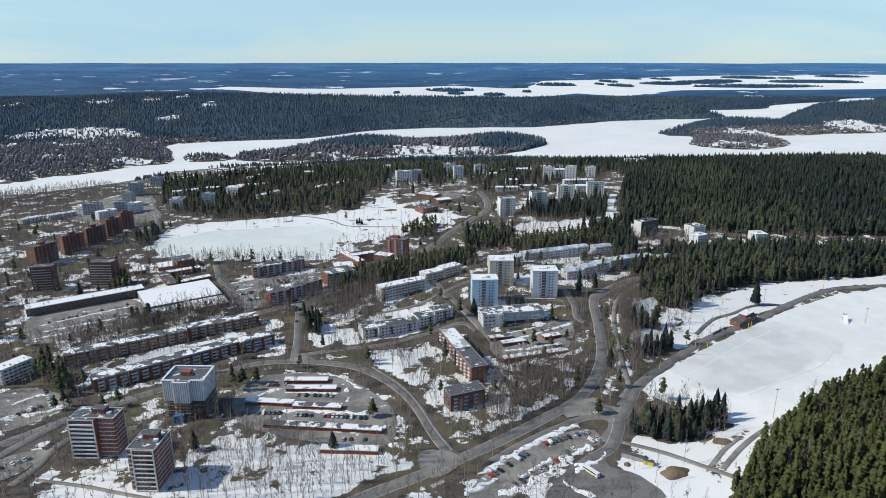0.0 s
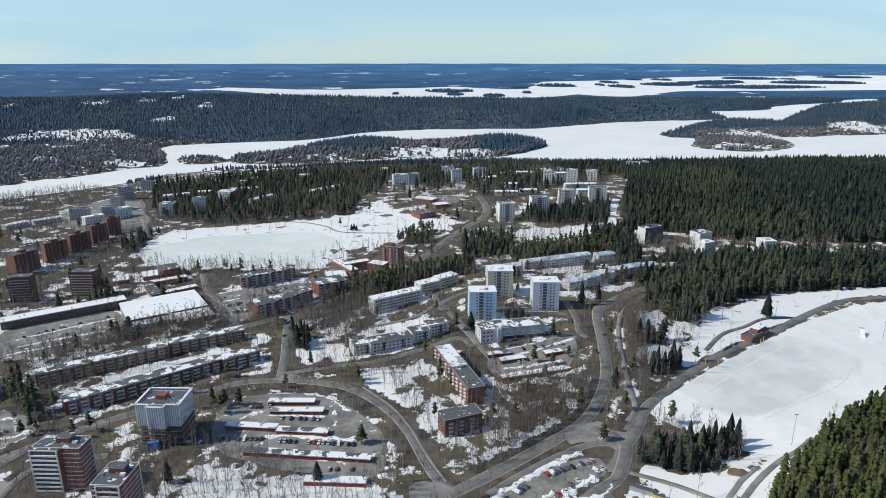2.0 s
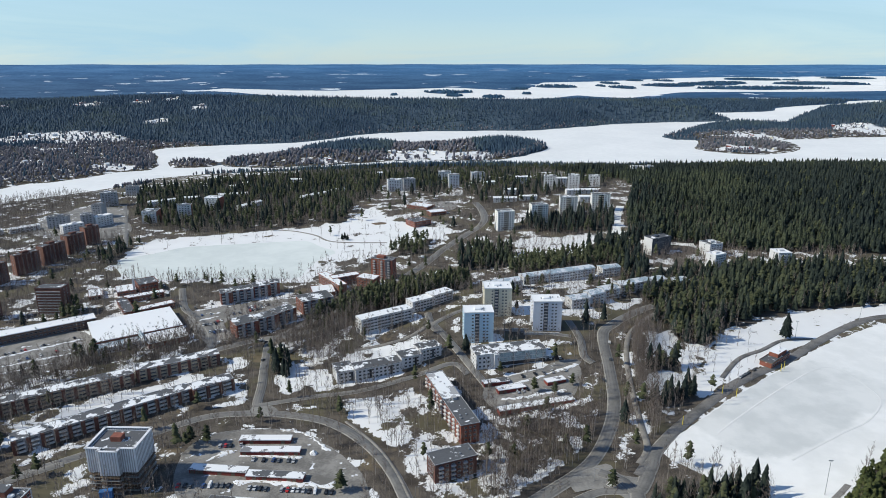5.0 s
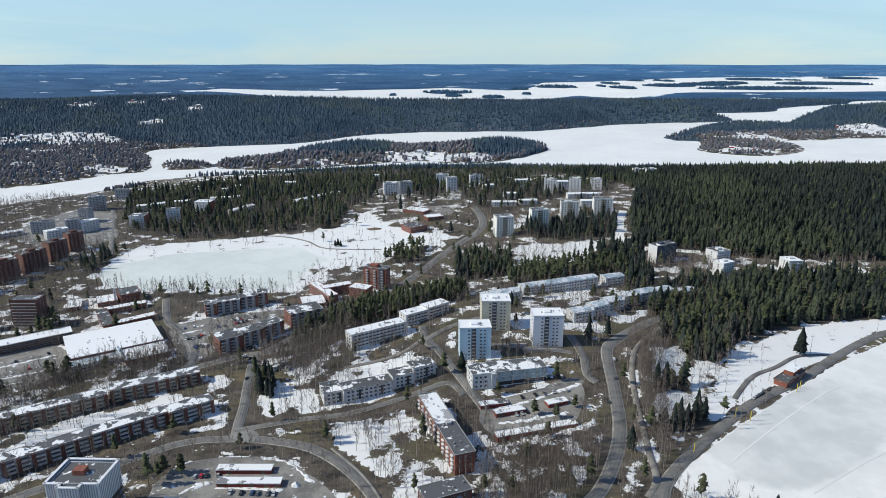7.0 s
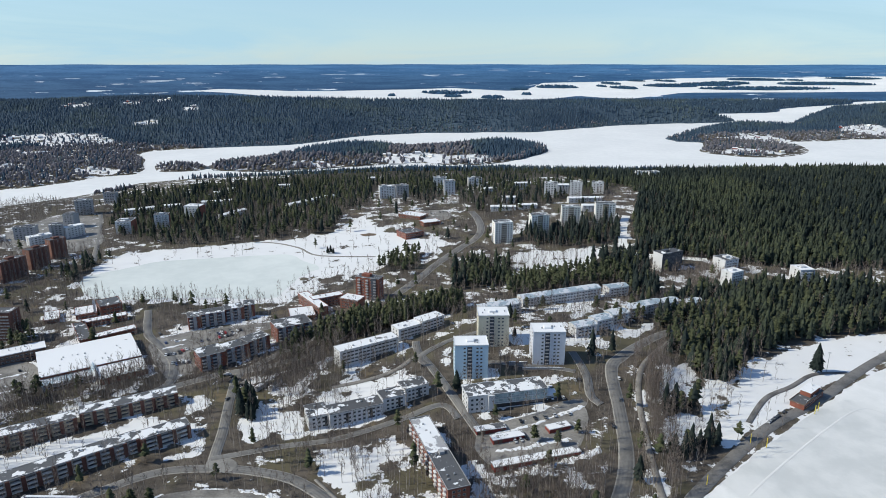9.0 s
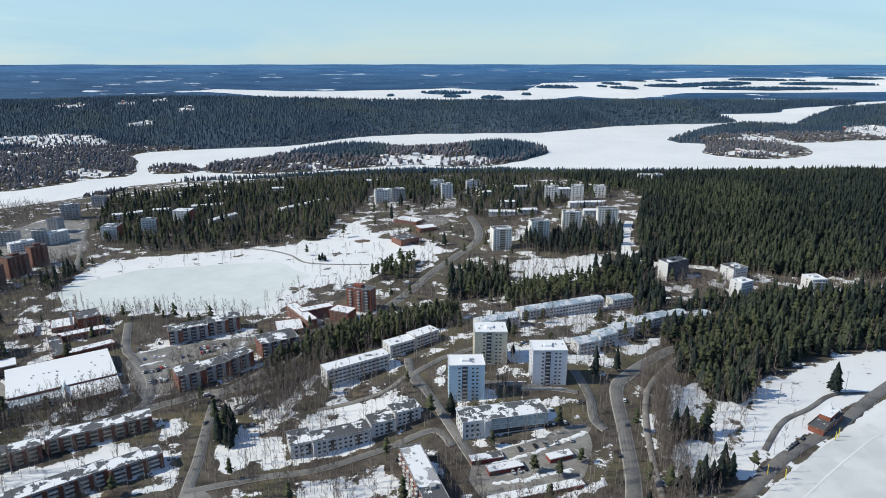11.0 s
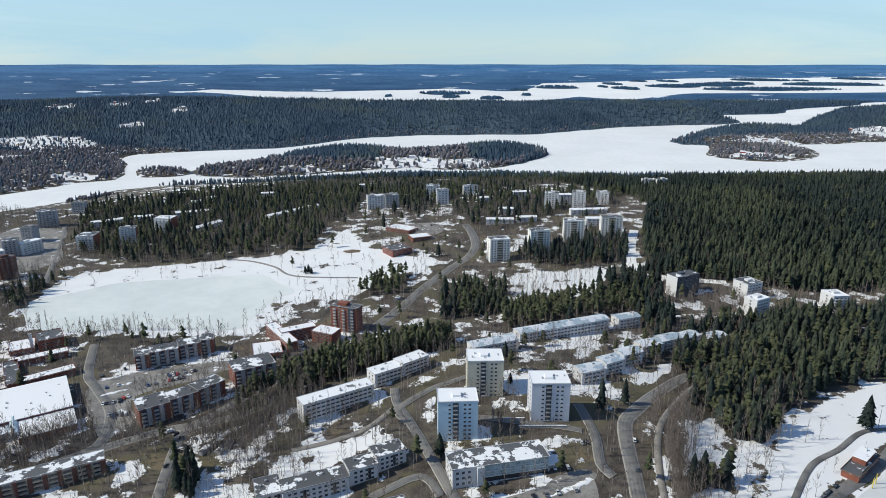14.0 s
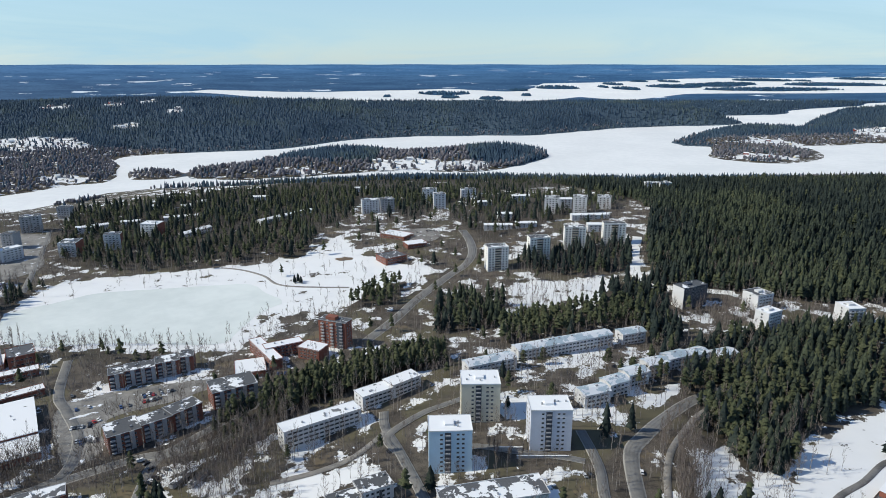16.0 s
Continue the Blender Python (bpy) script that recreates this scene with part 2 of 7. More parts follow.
# lighter needle copy for the hill, its sunlit look put into the colour
HILLTREE = leafy("hill_needles_sun_tint", (0.025, 0.034, 0.016), (0.086, 0.098, 0.038), None, 0.7)
# needles across the water: distance haze painted in as a shift to blue
FARTREE = leafy("far_spruce_hazed", (0.028, 0.053, 0.088), (0.052, 0.084, 0.120), (0.074, 0.102, 0.104))
ISLETTREE = leafy("islet_needles_hazed", (0.020, 0.058, 0.110), (0.042, 0.096, 0.160))
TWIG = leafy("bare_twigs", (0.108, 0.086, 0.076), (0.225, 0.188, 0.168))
# twigs of the far shores: TWIG made pale and bluish to paint in haze
FARTWIG = leafy("far_bare_twigs_hazed", (0.130, 0.128, 0.144), (0.180, 0.170, 0.188))
BARK = plain("tree_bark", (0.15, 0.115, 0.09), 0.9, 0.3)
BIRCH = plain("birch_bark", (0.22, 0.20, 0.185), 0.85, 0.3)


# ---- mesh helpers ----
def mesh_object(name, verts, faces, mats, parent=None, label="", slots=None, smooth=False):
    me = bpy.data.meshes.new(name)
    me.from_pydata(verts, [], faces)
    for m in mats:
        me.materials.append(m)
    if slots is not None:
        me.polygons.foreach_set("material_index", slots)
    me.update()
    ob = new(name, me)
    if parent is not None:
        ob.parent = parent
    return tagged(ob, label)


def raw_mesh(name, verts, tris, mats, slots=None, smooth=False):
    """A large triangle mesh from arrays."""
    me = bpy.data.meshes.new(name)
    n = len(tris)
    me.vertices.add(len(verts))
    me.vertices.foreach_set("co", np.asarray(verts, dtype=np.float32).ravel())
    me.loops.add(n * 3)
    me.loops.foreach_set("vertex_index", np.asarray(tris, dtype=np.int32).ravel())
    me.polygons.add(n)
    me.polygons.foreach_set("loop_start", np.arange(n, dtype=np.int32) * 3)
    if slots is not None:
        me.polygons.foreach_set("material_index", np.asarray(slots, dtype=np.int32))
    if smooth:
        me.polygons.foreach_set("use_smooth", np.ones(n, bool))
    for m in mats:
        me.materials.append(m)
    me.update(calc_edges=True)
    return me


class Boxes:
    """Collects boxes and prisms into one mesh."""

    def __init__(self):
        self.v, self.f, self.s = [], [], []

    def box(self, cx, cy, cz, sx, sy, sz, slot=0):
        k = len(self.v)
        for dz in (-0.5, 0.5):
            for dx, dy in ((-0.5, -0.5), (0.5, -0.5), (0.5, 0.5), (-0.5, 0.5)):
                self.v.append((cx + dx * sx, cy + dy * sy, cz + dz * sz))
        for q in ((0, 3, 2, 1), (4, 5, 6, 7), (0, 1, 5, 4), (1, 2, 6, 5), (2, 3, 7, 6), (3, 0, 4, 7)):
            self.f.append(tuple(k + i for i in q))
            self.s.append(slot)
        return self

    def prism(self, profile, x0, x1, slot=0):
        """A profile in (y, z), drawn out along x."""
        k, n = len(self.v), len(profile)
        self.v += [(x0, y, z) for y, z in profile] + [(x1, y, z) for y, z in profile]
        self.f.append(tuple(k + i for i in range(n)))
        self.f.append(tuple(k + n + i for i in reversed(range(n))))
        self.f += [(k + (i + 1) % n, k + i, k + n + i, k + n + (i + 1) % n) for i in range(n)]
        self.s += [slot] * (n + 2)
        return self

    def mesh(self, name, mats):
        me = bpy.data.meshes.new(name)
        me.from_pydata(self.v, [], self.f)
        for m in mats:
            me.materials.append(m)
        me.polygons.foreach_set("material_index", self.s)
        me.update()
        return me


def part(name, data, parent, at=(0, 0, 0), turn=0.0, label=""):
    """Links a mesh as one part of a thing."""
    ob = new(name, data)
    ob.parent = parent
    ob.location = at
    ob.rotation_euler = (0, 0, radians(turn))
    return tagged(ob, label)


def inside(poly, x, y):
    """Which of the points lie inside the outline."""
    res = np.zeros(np.shape(x), bool)
    n = len(poly)
    for i in range(n):
        (x1, y1), (x2, y2) = poly[i], poly[(i + 1) % n]
        if y1 == y2:
            continue
        hit = (y1 > y) != (y2 > y)
        res ^= hit & (x < (x2 - x1) * (y - y1) / (y2 - y1) + x1)
    return res


def edge_distance(poly, x, y, closed=True):
    """Distance to an outline or a line."""
    best = np.full(np.shape(x), 1e9)
    n = len(poly)
    for i in range(n if closed else n - 1):
        (x1, y1), (x2, y2) = poly[i], poly[(i + 1) % n]
        dx, dy = x2 - x1, y2 - y1
        k = np.clip(((x - x1) * dx + (y - y1) * dy) / (dx * dx + dy * dy + 1e-9), 0, 1)
        best = np.minimum(best, np.hypot(x - x1 - k * dx, y - y1 - k * dy))
    return best


def smooth_line(pts, step=6.0, closed=False):
    """A Catmull-Rom line through the points."""
    p = [np.array(q, float) for q in pts]
    n = len(p)
    res = []
    for i in range(n if closed else n - 1):
        a, b, c2, d = (p[(i + k) % n] if closed else p[min(max(i + k, 0), n - 1)] for k in (-1, 0, 1, 2))
        m = max(2, int(np.hypot(*(c2 - b)) / step))
        for j in range(m):
            u = j / m
            res.append(0.5 * (2 * b + (c2 - a) * u + (2 * a - 5 * b + 4 * c2 - d) * u ** 2 + (3 * b - 3 * c2 + d - a) * u ** 3))
    if not closed:
        res.append(p[-1])
    return [tuple(q) for q in res]


# ---- the lie of the land ----
LAKE_Z = -36.0


def bump(x, y, cx, cy, sx, sy, h):
    return h * np.exp(-0.5 * (((x - cx) / sx) ** 2 + ((y - cy) / sy) ** 2))


def land(x, y):
    """Height of the dry land, before the shores are cut into it."""
    z = -9.0 + 0.0 * x
    z = z + bump(x, y, 95, 640, 120, 95, 18) + bump(x, y, 270, 1060, 170, 180, 15)
    z = z + bump(x, y, 800, 1210, 480, 210, 38) + bump(x, y, 325, 235, 78, 78, 78)
    z = z + bump(x, y, -60, 1150, 140, 140, 7) + bump(x, y, 40, 1330, 500, 120, -4)
    far = 1.0 / (1.0 + np.exp(-(y - 1680.0) / 90.0))
    hills = -28.0 + bump(x, y, -300, 2950, 900, 330, 66) + bump(x, y, -1500, 2900, 700, 500, 72)
    hills = hills + bump(x, y, 700, 3300, 700, 260, 40) + bump(x, y, 1980, 3000, 300, 300, 50)
    hills = hills + bump(x, y, 1000, 2600, 170, 90, 9) + bump(x, y, 250, 2150, 120, 60, 10)
    left = 1.0 / (1.0 + np.exp((x + 700.0) / 120.0)) / (1.0 + np.exp(-(y - 1300.0) / 80.0))
    z = z * (1 - far) + hills * far
    return z * (1 - left) + (np.maximum(hills, -30.0)) * left


LAKE = [(-1500, 1584), (-983, 1424), (-942, 1481), (-880, 1535), (-818, 1600), (-784, 1681), (-722, 1709), (-781, 1868), (-882, 2084), (-841, 2143), (-693, 2204), (-552, 2253), (-445, 2303), (-346, 2449), (-230, 2571), (-54, 2636), (174, 2659), (382, 2682)]
LAKE += [(626, 2854), (780, 2951), (1048, 3028), (1268, 3083), (1343, 3168), (1381, 3322), (1325, 3421), (1336, 3564), (1542, 3602), (1787, 3679), (1916, 3889), (2073, 4028), (2209, 4125), (2572, 4336), (2757, 4570), (3051, 4697), (2852, 4392), (2511, 4150), (2066, 3690), (1752, 3330), (1566, 3060), (1418, 2850), (1323, 2895), (1214, 2920), (1039, 2776), (936, 2646), (841, 2510), (807, 2440), (818, 2366), (898, 2334), (832, 2201), (805, 2109), (851, 2035), (938, 2012), (1050, 2071), (1117, 2161)]
LAKE += [(1152, 2288), (1154, 2366), (1307, 2382), (1444, 2449), (1579, 2449), (2600, 2900), (2600, 1900), (1500, 1800), (900, 1760), (400, 1740), (150, 1772), (-37, 1769), (-129, 1759), (-217, 1729), (-332, 1700), (-444, 1671), (-552, 1644), (-636, 1600), (-654, 1543), (-698, 1459), (-770, 1378), (-842, 1316), (-889, 1282), (-1100, 1222), (-1500, 1150)]
ISLE_LONG = [(-580, 1780), (-581, 1891), (-512, 1939), (-425, 2099), (-353, 2220), (-243, 2269), (-123, 2220), (-8, 2236), (91, 2286), (192, 2320), (306, 2269), (340, 2173), (334, 2099), (269, 1990), (210, 1925), (168, 1885), (88, 1852), (-38, 1864), (-147, 1850), (-251, 1800), (-340, 1770), (-426, 1745), (-504, 1745)]
ISLE_REED = [(-732, 1834), (-713, 1868), (-620, 1856), (-580, 1790), (-628, 1739), (-692, 1749)]
LAKE_FAR = [(-2225, 6208), (-1806, 5868), (-1251, 5201), (-914, 4810), (-555, 4536), (-92, 4536), (310, 4810), (524, 4536), (718, 4810), (1074, 5376), (1197, 5118), (1371, 4959), (2065, 5868), (2584, 5922), (3085, 5922), (4544, 6208), (8382, 11518), (7316, 12164), (5760, 11123), (4908, 11317), (3762, 10755), (2489, 9359), (1907, 8848), (1260, 8499), (796, 6458), (423, 6590), (94, 6945), (-349, 6458), (-763, 6269), (-1372, 6149), (-2181, 6728)]
CLEARINGS = [(-1165, 2150, 165, 95), (-1321, 2082, 62, 60), (-773, 1628, 54, 47), (1110, 2385, 100, 70), (1610, 2590, 110, 90), (-40, 1925, 115, 70), (-320, 1830, 55, 24), (110, 1925, 50, 55), (940, 2085, 95, 38), (-820, 1715, 55, 36), (-2234, 4285, 218, 123), (-1841, 4679, 119, 147), (-1009, 2423, 41, 40), (-1048, 1736, 45, 20), (-335, 3167, 162, 33), (-2599, 4226, 78, 71), (-2265, 3952, 87, 62), (-2124, 4004, 74, 53), (-1929, 3952, 87, 52), (-1888, 4285, 65, 61), (-1929, 4752, 88, 74), (-1979, 3579, 73, 42), (-1204, 2759, 37, 41), (-1115, 2838, 38, 43), (-940, 2661, 27, 36), (-1391, 2709, 60, 39), (-1763, 2709, 51, 49), (-1330, 2158, 37, 32), (-1279, 1919, 33, 25), (-680, 1944, 23, 26), (-1118, 1944, 43, 26)]
ISLETS = [(54, 5868, 223, 245), (94, 5287, 67, 134), (391, 5077, 94, 166), (1203, 7098, 215, 361), (749, 6523, 88, 134), (1832, 6871, 116, 338), (2025, 8176, 96, 344), (1702, 7257, 42, 167), (2479, 7424, 281, 357), (3057, 7782, 328, 393), (4493, 9782, 370, 495), (3154, 6658, 674, 317), (4476, 7975, 537, 457), (3460, 8281, 279, 330), (2624, 9225, 108, 270), (3013, 9225, 108, 354), (696, 5562, 32, 78), (4922, 9495, 79, 227), (6268, 10410, 350, 489), (-382, 5375, 22, 73)]


def uneven(poly, step, rough, seed):
    """A shoreline: rounded, then roughened."""
    rng = random.Random(seed)
    return [(x + rng.uniform(-rough, rough), y + rng.uniform(-rough, rough)) for x, y in smooth_line(poly, step, True)]


LAKE_PLAN = LAKE
LAKE, ISLE_LONG, ISLE_REED = uneven(LAKE, 70.0, 9.0, 1), uneven(ISLE_LONG, 60.0, 9.0, 2), uneven(ISLE_REED, 40.0, 6.0, 3)


def shrink(x, y, z):
    """Draws the far country in towards the eye's line, so that it keeps its bearing and height angle."""
    ex, ey, ez = 18.0, 128.0, CAM_Z
    r = np.hypot(x - ex, y - ey)
    k = np.where(r > 3000.0, (3000.0 + 1900.0 * (r - 3000.0) / np.maximum(r, 3000.0)) / np.maximum(r, 1.0), 1.0)
    return ex + (x - ex) * k, ey + (y - ey) * k, ez + (z - ez) * k, k


def wet(x, y):
    """Where the lakes are, and the distance to their shores."""
    isle = inside(ISLE_LONG, x, y) | inside(ISLE_REED, x, y)
    lake = inside(LAKE, x, y) & ~isle
    far = inside(LAKE_FAR, x, y)
    d = np.minimum(edge_distance(LAKE, x, y), np.minimum(edge_distance(ISLE_LONG, x, y), edge_distance(ISLE_REED, x, y)))
    d = np.where(y > 4000, np.minimum(d, edge_distance(LAKE_FAR, x, y)), d)
    for cx, cy, rx, ry in ISLETS:
        q = np.sqrt(((x - cx) / rx) ** 2 + ((y - cy) / ry) ** 2)
        far &= q > 1.0
        d = np.minimum(d, np.abs(q - 1.0) * min(rx, ry))
    return lake | far, d


def height(x, y):
    """Height of the ground, with the shores and the lake beds."""
    x, y = np.asarray(x, float), np.asarray(y, float)
    z = land(x, y)
    water, d = wet(x, y)
    rise = np.clip(d / 150.0, 0, 1)
    rise = rise * rise * (3 - 2 * rise)
    step = 0.06 * np.minimum(d, 40.0)
    dry = LAKE_Z + step + (np.maximum(z, LAKE_Z + 3) - LAKE_Z - 2.4) * rise
    roll = 45.0 * np.sin(x / 2600.0 + 1.0) * np.sin(y / 3700.0) + 28.0 * np.sin(x / 900.0 + y / 2100.0)
    dry = dry + np.where(y > 6000, np.clip((y - 6000) / 6000, 0, 1) * np.clip(d / 900.0, 0, 1) * (20 + 0.4 * roll), 0)
    return np.where(water, LAKE_Z - step, dry)


def clearing(x, y):
    """Fields, gardens and villages in the far woods."""
    res = np.zeros(np.shape(x), bool)
    for cx, cy, rx, ry in CLEARINGS:
        res |= ((x - cx) / rx) ** 2 + ((y - cy) / ry) ** 2 < 1.0 + 0.35 * np.sin(x / 31.0) * np.sin(y / 23.0)
    return res


def brushwood(x, y):
    """The leafless woods and gardens of the near shores across the water."""
    west = (x < -560 - 0.1 * (y - 1500)) & (y < 2080 + 120 * np.sin(x / 170.0))
    east = (x > 790) & (y < 2440 + 0.22 * (x - 900)) & ~((x < 900) & (y > 2350))
    isle = inside(ISLE_LONG, x, y) & ~((x > -410) & (x < -140) & (y > 1950)) & ~((x > 105) & (y > 1960 - 0.2 * (x - 105)))
    return west | east | isle


def on_ground(x, y):
    return float(height(np.array([x]), np.array([y]))[0])


AREAS = []
AREAS.append(("wetlot", [(60, 308), (73, 336), (98, 358), (101, 340), (117, 330), (121, 306)]))
AREAS.append(("lot", [(14, 308), (22, 330), (52, 358), (81, 378), (100, 380), (100, 364), (76, 352), (57, 328), (33, 308)]))
AREAS.append(("lot", [(-390, 564), (-388, 586), (-326, 628), (-290, 590), (-301, 548), (-359, 518)]))
AREAS.append(("lot", [(-237, 668), (-195, 694), (-131, 706), (-151, 678), (-194, 650), (-179, 612), (-195, 598)]))
AREAS.append(("lot", [(-153, 434), (-134, 460), (-81, 456), (-38, 412), (-34, 366), (-67, 364), (-135, 388)]))
AREAS.append(("lot", [(41, 511), (90, 535), (115, 539), (112, 517), (98, 493), (50, 479)]))
AREAS.append(("lot", [(-36, 1098), (9, 1110), (32, 1078), (18, 1050), (-27, 1076)]))
AREAS.append(("lot", [(-327, 430), (-302, 438), (-269, 420), (-276, 394), (-295, 382)]))
AREAS.append(("lot", [(95, 541), (115, 547), (114, 535), (84, 525)]))
AREAS.append(("pond", [(-387, 840), (-358, 788), (-317, 770), (-252, 776), (-162, 772), (-150, 796), (-142, 842), (-126, 870), (-150, 896), (-168, 918), (-188, 924), (-258, 914), (-325, 902), (-353, 878)]))
AREAS.append(("field", [(147, 432), (171, 458), (209, 490), (264, 534), (335, 588), (404, 632), (452, 648), (700, 760), (700, 660), (430, 515), (345, 458), (290, 425), (269, 420), (212, 376)]))
AREAS.append(("snow", [(185, 498), (249, 596), (313, 642), (406, 686), (491, 708), (543, 718), (512, 674), (420, 660), (332, 602), (252, 540), (188, 494)]))
AREAS.append(("snow", [(103, 354), (129, 376), (167, 360), (206, 392), (238, 396), (181, 330), (156, 302), (115, 308)]))
AREAS.append(("snow", [(-392, 840), (-387, 938), (-309, 960), (-180, 986), (-124, 1042), (-103, 1088), (-64, 1014), (-19, 970), (26, 964), (26, 948), (-19, 886), (-67, 852), (-118, 834), (-139, 760), (-310, 758)]))
AREAS.append(("snow", [(-162, 358), (-137, 380), (-80, 358), (-34, 358), (-15, 340), (-58, 308), (-143, 308)]))
AREAS.append(("snow", [(-66, 501), (-38, 513), (-19, 515), (-7, 493), (-11, 449), (-29, 439), (-44, 451)]))
AREAS.append(("snow", [(105, 906), (211, 904), (230, 866), (178, 834), (98, 840)]))
AREAS.append(("paved", [(86, 410), (109, 422), (115, 412), (129, 406), (122, 394), (111, 372), (105, 366), (102, 370), (112, 390), (97, 398), (85, 396)]))
AREAS.append(("paved", [(-15, 354), (0, 358), (11, 350), (5, 336), (-10, 330)]))
AREAS.append(("paved", [(-126, 485), (-122, 493), (-114, 493), (-106, 485), (-111, 477)]))
AREAS.append(("snow", [(-279, 458), (-250, 482), (-219, 508), (-197, 504), (-240, 470), (-266, 446)]))
AREAS.append(("snow", [(-170, 474), (-166, 484), (-135, 502), (-127, 492), (-141, 470), (-160, 464)]))
AREAS.append(("snow", [(-231, 422), (-212, 444), (-207, 438), (-222, 416)]))
AREAS.append(("snow", [(-129, 576), (-100, 548), (-81, 524), (-109, 512), (-124, 538)]))
AREAS.append(("snow", [(40, 428), (49, 434), (49, 412), (40, 404)]))
AREAS.append(("snow", [(-73, 553), (-65, 569), (-43, 581), (-19, 581), (-19, 571), (-35, 557), (-60, 547)]))
AREAS.append(("snow", [(74, 645), (92, 645), (90, 621), (71, 621)]))
AREAS.append(("snow", [(51, 591), (64, 595), (60, 577), (50, 575)]))
AREAS.append(("snow", [(17, 631), (27, 631), (26, 613), (19, 611)]))
AREAS.append(("snow", [(-69, 533), (-32, 537), (8, 541), (19, 541), (19, 531), (-23, 519), (-64, 513)]))
AREAS.append(("snow", [(-169, 565), (-155, 569), (-149, 551), (-160, 545)]))
AREAS.append(("snow", [(-92, 543), (-79, 543), (-71, 515), (-83, 509)]))
AREAS.append(("snow", [(115, 617), (122, 617), (118, 595), (112, 595)]))
AREAS.append(("snow", [(79, 781), (112, 787), (115, 769), (83, 761)]))
AREAS.append(("snow", [(112, 707), (155, 727), (154, 711), (111, 689)]))
AREAS.append(("snow", [(136, 725), (163, 739), (162, 723), (138, 709)]))
AREAS.append(("snow", [(40, 519), (115, 539), (115, 535), (44, 515)]))
AREAS.append(("snow", [(158, 500), (186, 502), (218, 550), (252, 602), (240, 622), (206, 604), (180, 576), (168, 540)]))
AREAS.append(("lot", [(-601, 1007), (-531, 948), (-470, 930), (-440, 985), (-480, 1060), (-521, 1140), (-595, 1140)]))
AREAS.append(("lot", [(-273, 348), (-261, 357), (-249, 358), (-250, 337), (-264, 326)]))
AREAS.append(("snow", [(-232, 330), (-186, 326), (-160, 318), (-160, 306), (-215, 306)]))
AREAS.append(("snow", [(178, 657), (203, 676), (197, 650), (178, 640)]))
AREAS.append(("snow", [(222, 622), (236, 580), (262, 600), (268, 622)]))
AREAS.append(("snow", [(-37, 513), (-14, 515), (-13, 496), (-1, 486), (-3, 469), (-24, 455), (-34, 469)]))
AREAS.append(("snow", [(-262, 486), (-215, 522), (-178, 540), (-165, 532), (-205, 500), (-250, 468)]))
WOODS = []
WOODS.append(("spruce", 6.3, [(264, 964), (260, 886), (308, 868), (393, 846), (595, 842), (686, 830), (1150, 1120), (1150, 1480), (700, 1560), (250, 1560), (330, 1330), (330, 1150)]))
WOODS.append(("spruce", 6.8, [(236, 740), (291, 772), (369, 790), (481, 798), (563, 792), (653, 786), (586, 698), (502, 698), (436, 682), (368, 672), (310, 652), (260, 616), (216, 588), (200, 608), (199, 660)]))
WOODS.append(("spruce", 5.5, [(122, 380), (146, 362), (172, 374), (195, 392), (189, 398), (152, 390), (133, 390)]))
WOODS.append(("hill", 4.5, [(157, 304), (179, 330), (202, 352), (242, 388), (353, 470), (430, 440), (470, 360), (460, 280), (430, 200), (300, 190), (185, 215), (165, 260)]))
WOODS.append(("pine", 5.5, [(-80, 649), (-78, 677), (-33, 697), (16, 729), (25, 703), (-17, 679), (-55, 659)]))
WOODS.append(("pine", 6.5, [(79, 741), (88, 801), (188, 835), (234, 837), (217, 797), (144, 771)]))
WOODS.append(("spruce", 7, [(28, 778), (83, 788), (93, 844), (44, 864), (28, 842)]))
WOODS.append(("spruce", 9, [(185, 842), (250, 840), (267, 894), (209, 896)]))
WOODS.append(("pine", 7, [(-56, 852), (-12, 856), (-7, 918), (-44, 896)]))
WOODS.append(("mixed", 10.5, [(-429, 1000), (-349, 976), (-276, 974), (-185, 1002), (-130, 1018), (-139, 1124), (-104, 1206), (-111, 1400), (-18, 1186), (7, 1202), (50, 1308), (114, 1434), (270, 1490), (338, 1378), (399, 1524), (406, 1684), (183, 1710), (-70, 1690), (-232, 1612), (-378, 1476), (-495, 1376), (-569, 1310), (-498, 1134)]))
WOODS.append(("spruce", 9, [(111, 946), (132, 986), (270, 1006), (234, 924), (165, 912)]))
WOODS.append(("mixed", 13, [(89, 1034), (204, 1130), (292, 1170), (344, 1328), (112, 1398), (40, 1194)]))
WOODS.append(("bare", 5, [(-133, 563), (-73, 643), (-72, 669), (-151, 609)]))
WOODS.append(("bare", 3.2, [(160, 587), (201, 665), (189, 589), (152, 453), (131, 449)]))
WOODS.append(("spruce", 6, [(167, 531), (196, 533), (198, 549), (175, 549)]))
WOODS.append(("spruce", 6.5, [(145, 479), (164, 485), (192, 499), (193, 509), (152, 491)]))
WOODS.append(("bare", 3.7, [(44, 478), (116, 476), (103, 434), (44, 384), (30, 398)]))
WOODS.append(("bare", 5, [(-9, 384), (36, 384), (32, 436), (65, 434), (55, 384), (6, 364)]))
WOODS.append(("bare", 6, [(-109, 497), (-67, 507), (-46, 465), (-84, 483)]))
WOODS.append(("bare", 5.5, [(-168, 364), (-115, 384), (-23, 358), (-15, 330), (-45, 308), (-143, 308)]))
WOODS.append(("bare", 8, [(44, 822), (151, 830), (198, 896), (106, 922), (33, 852)]))
WOODS.append(("bare", 7.5, [(186, 589), (282, 643), (233, 563), (186, 505), (159, 491)]))
WOODS.append(("bare", 5.2, [(-341, 518), (-280, 576), (-213, 622), (-196, 586), (-255, 534), (-303, 470)]))
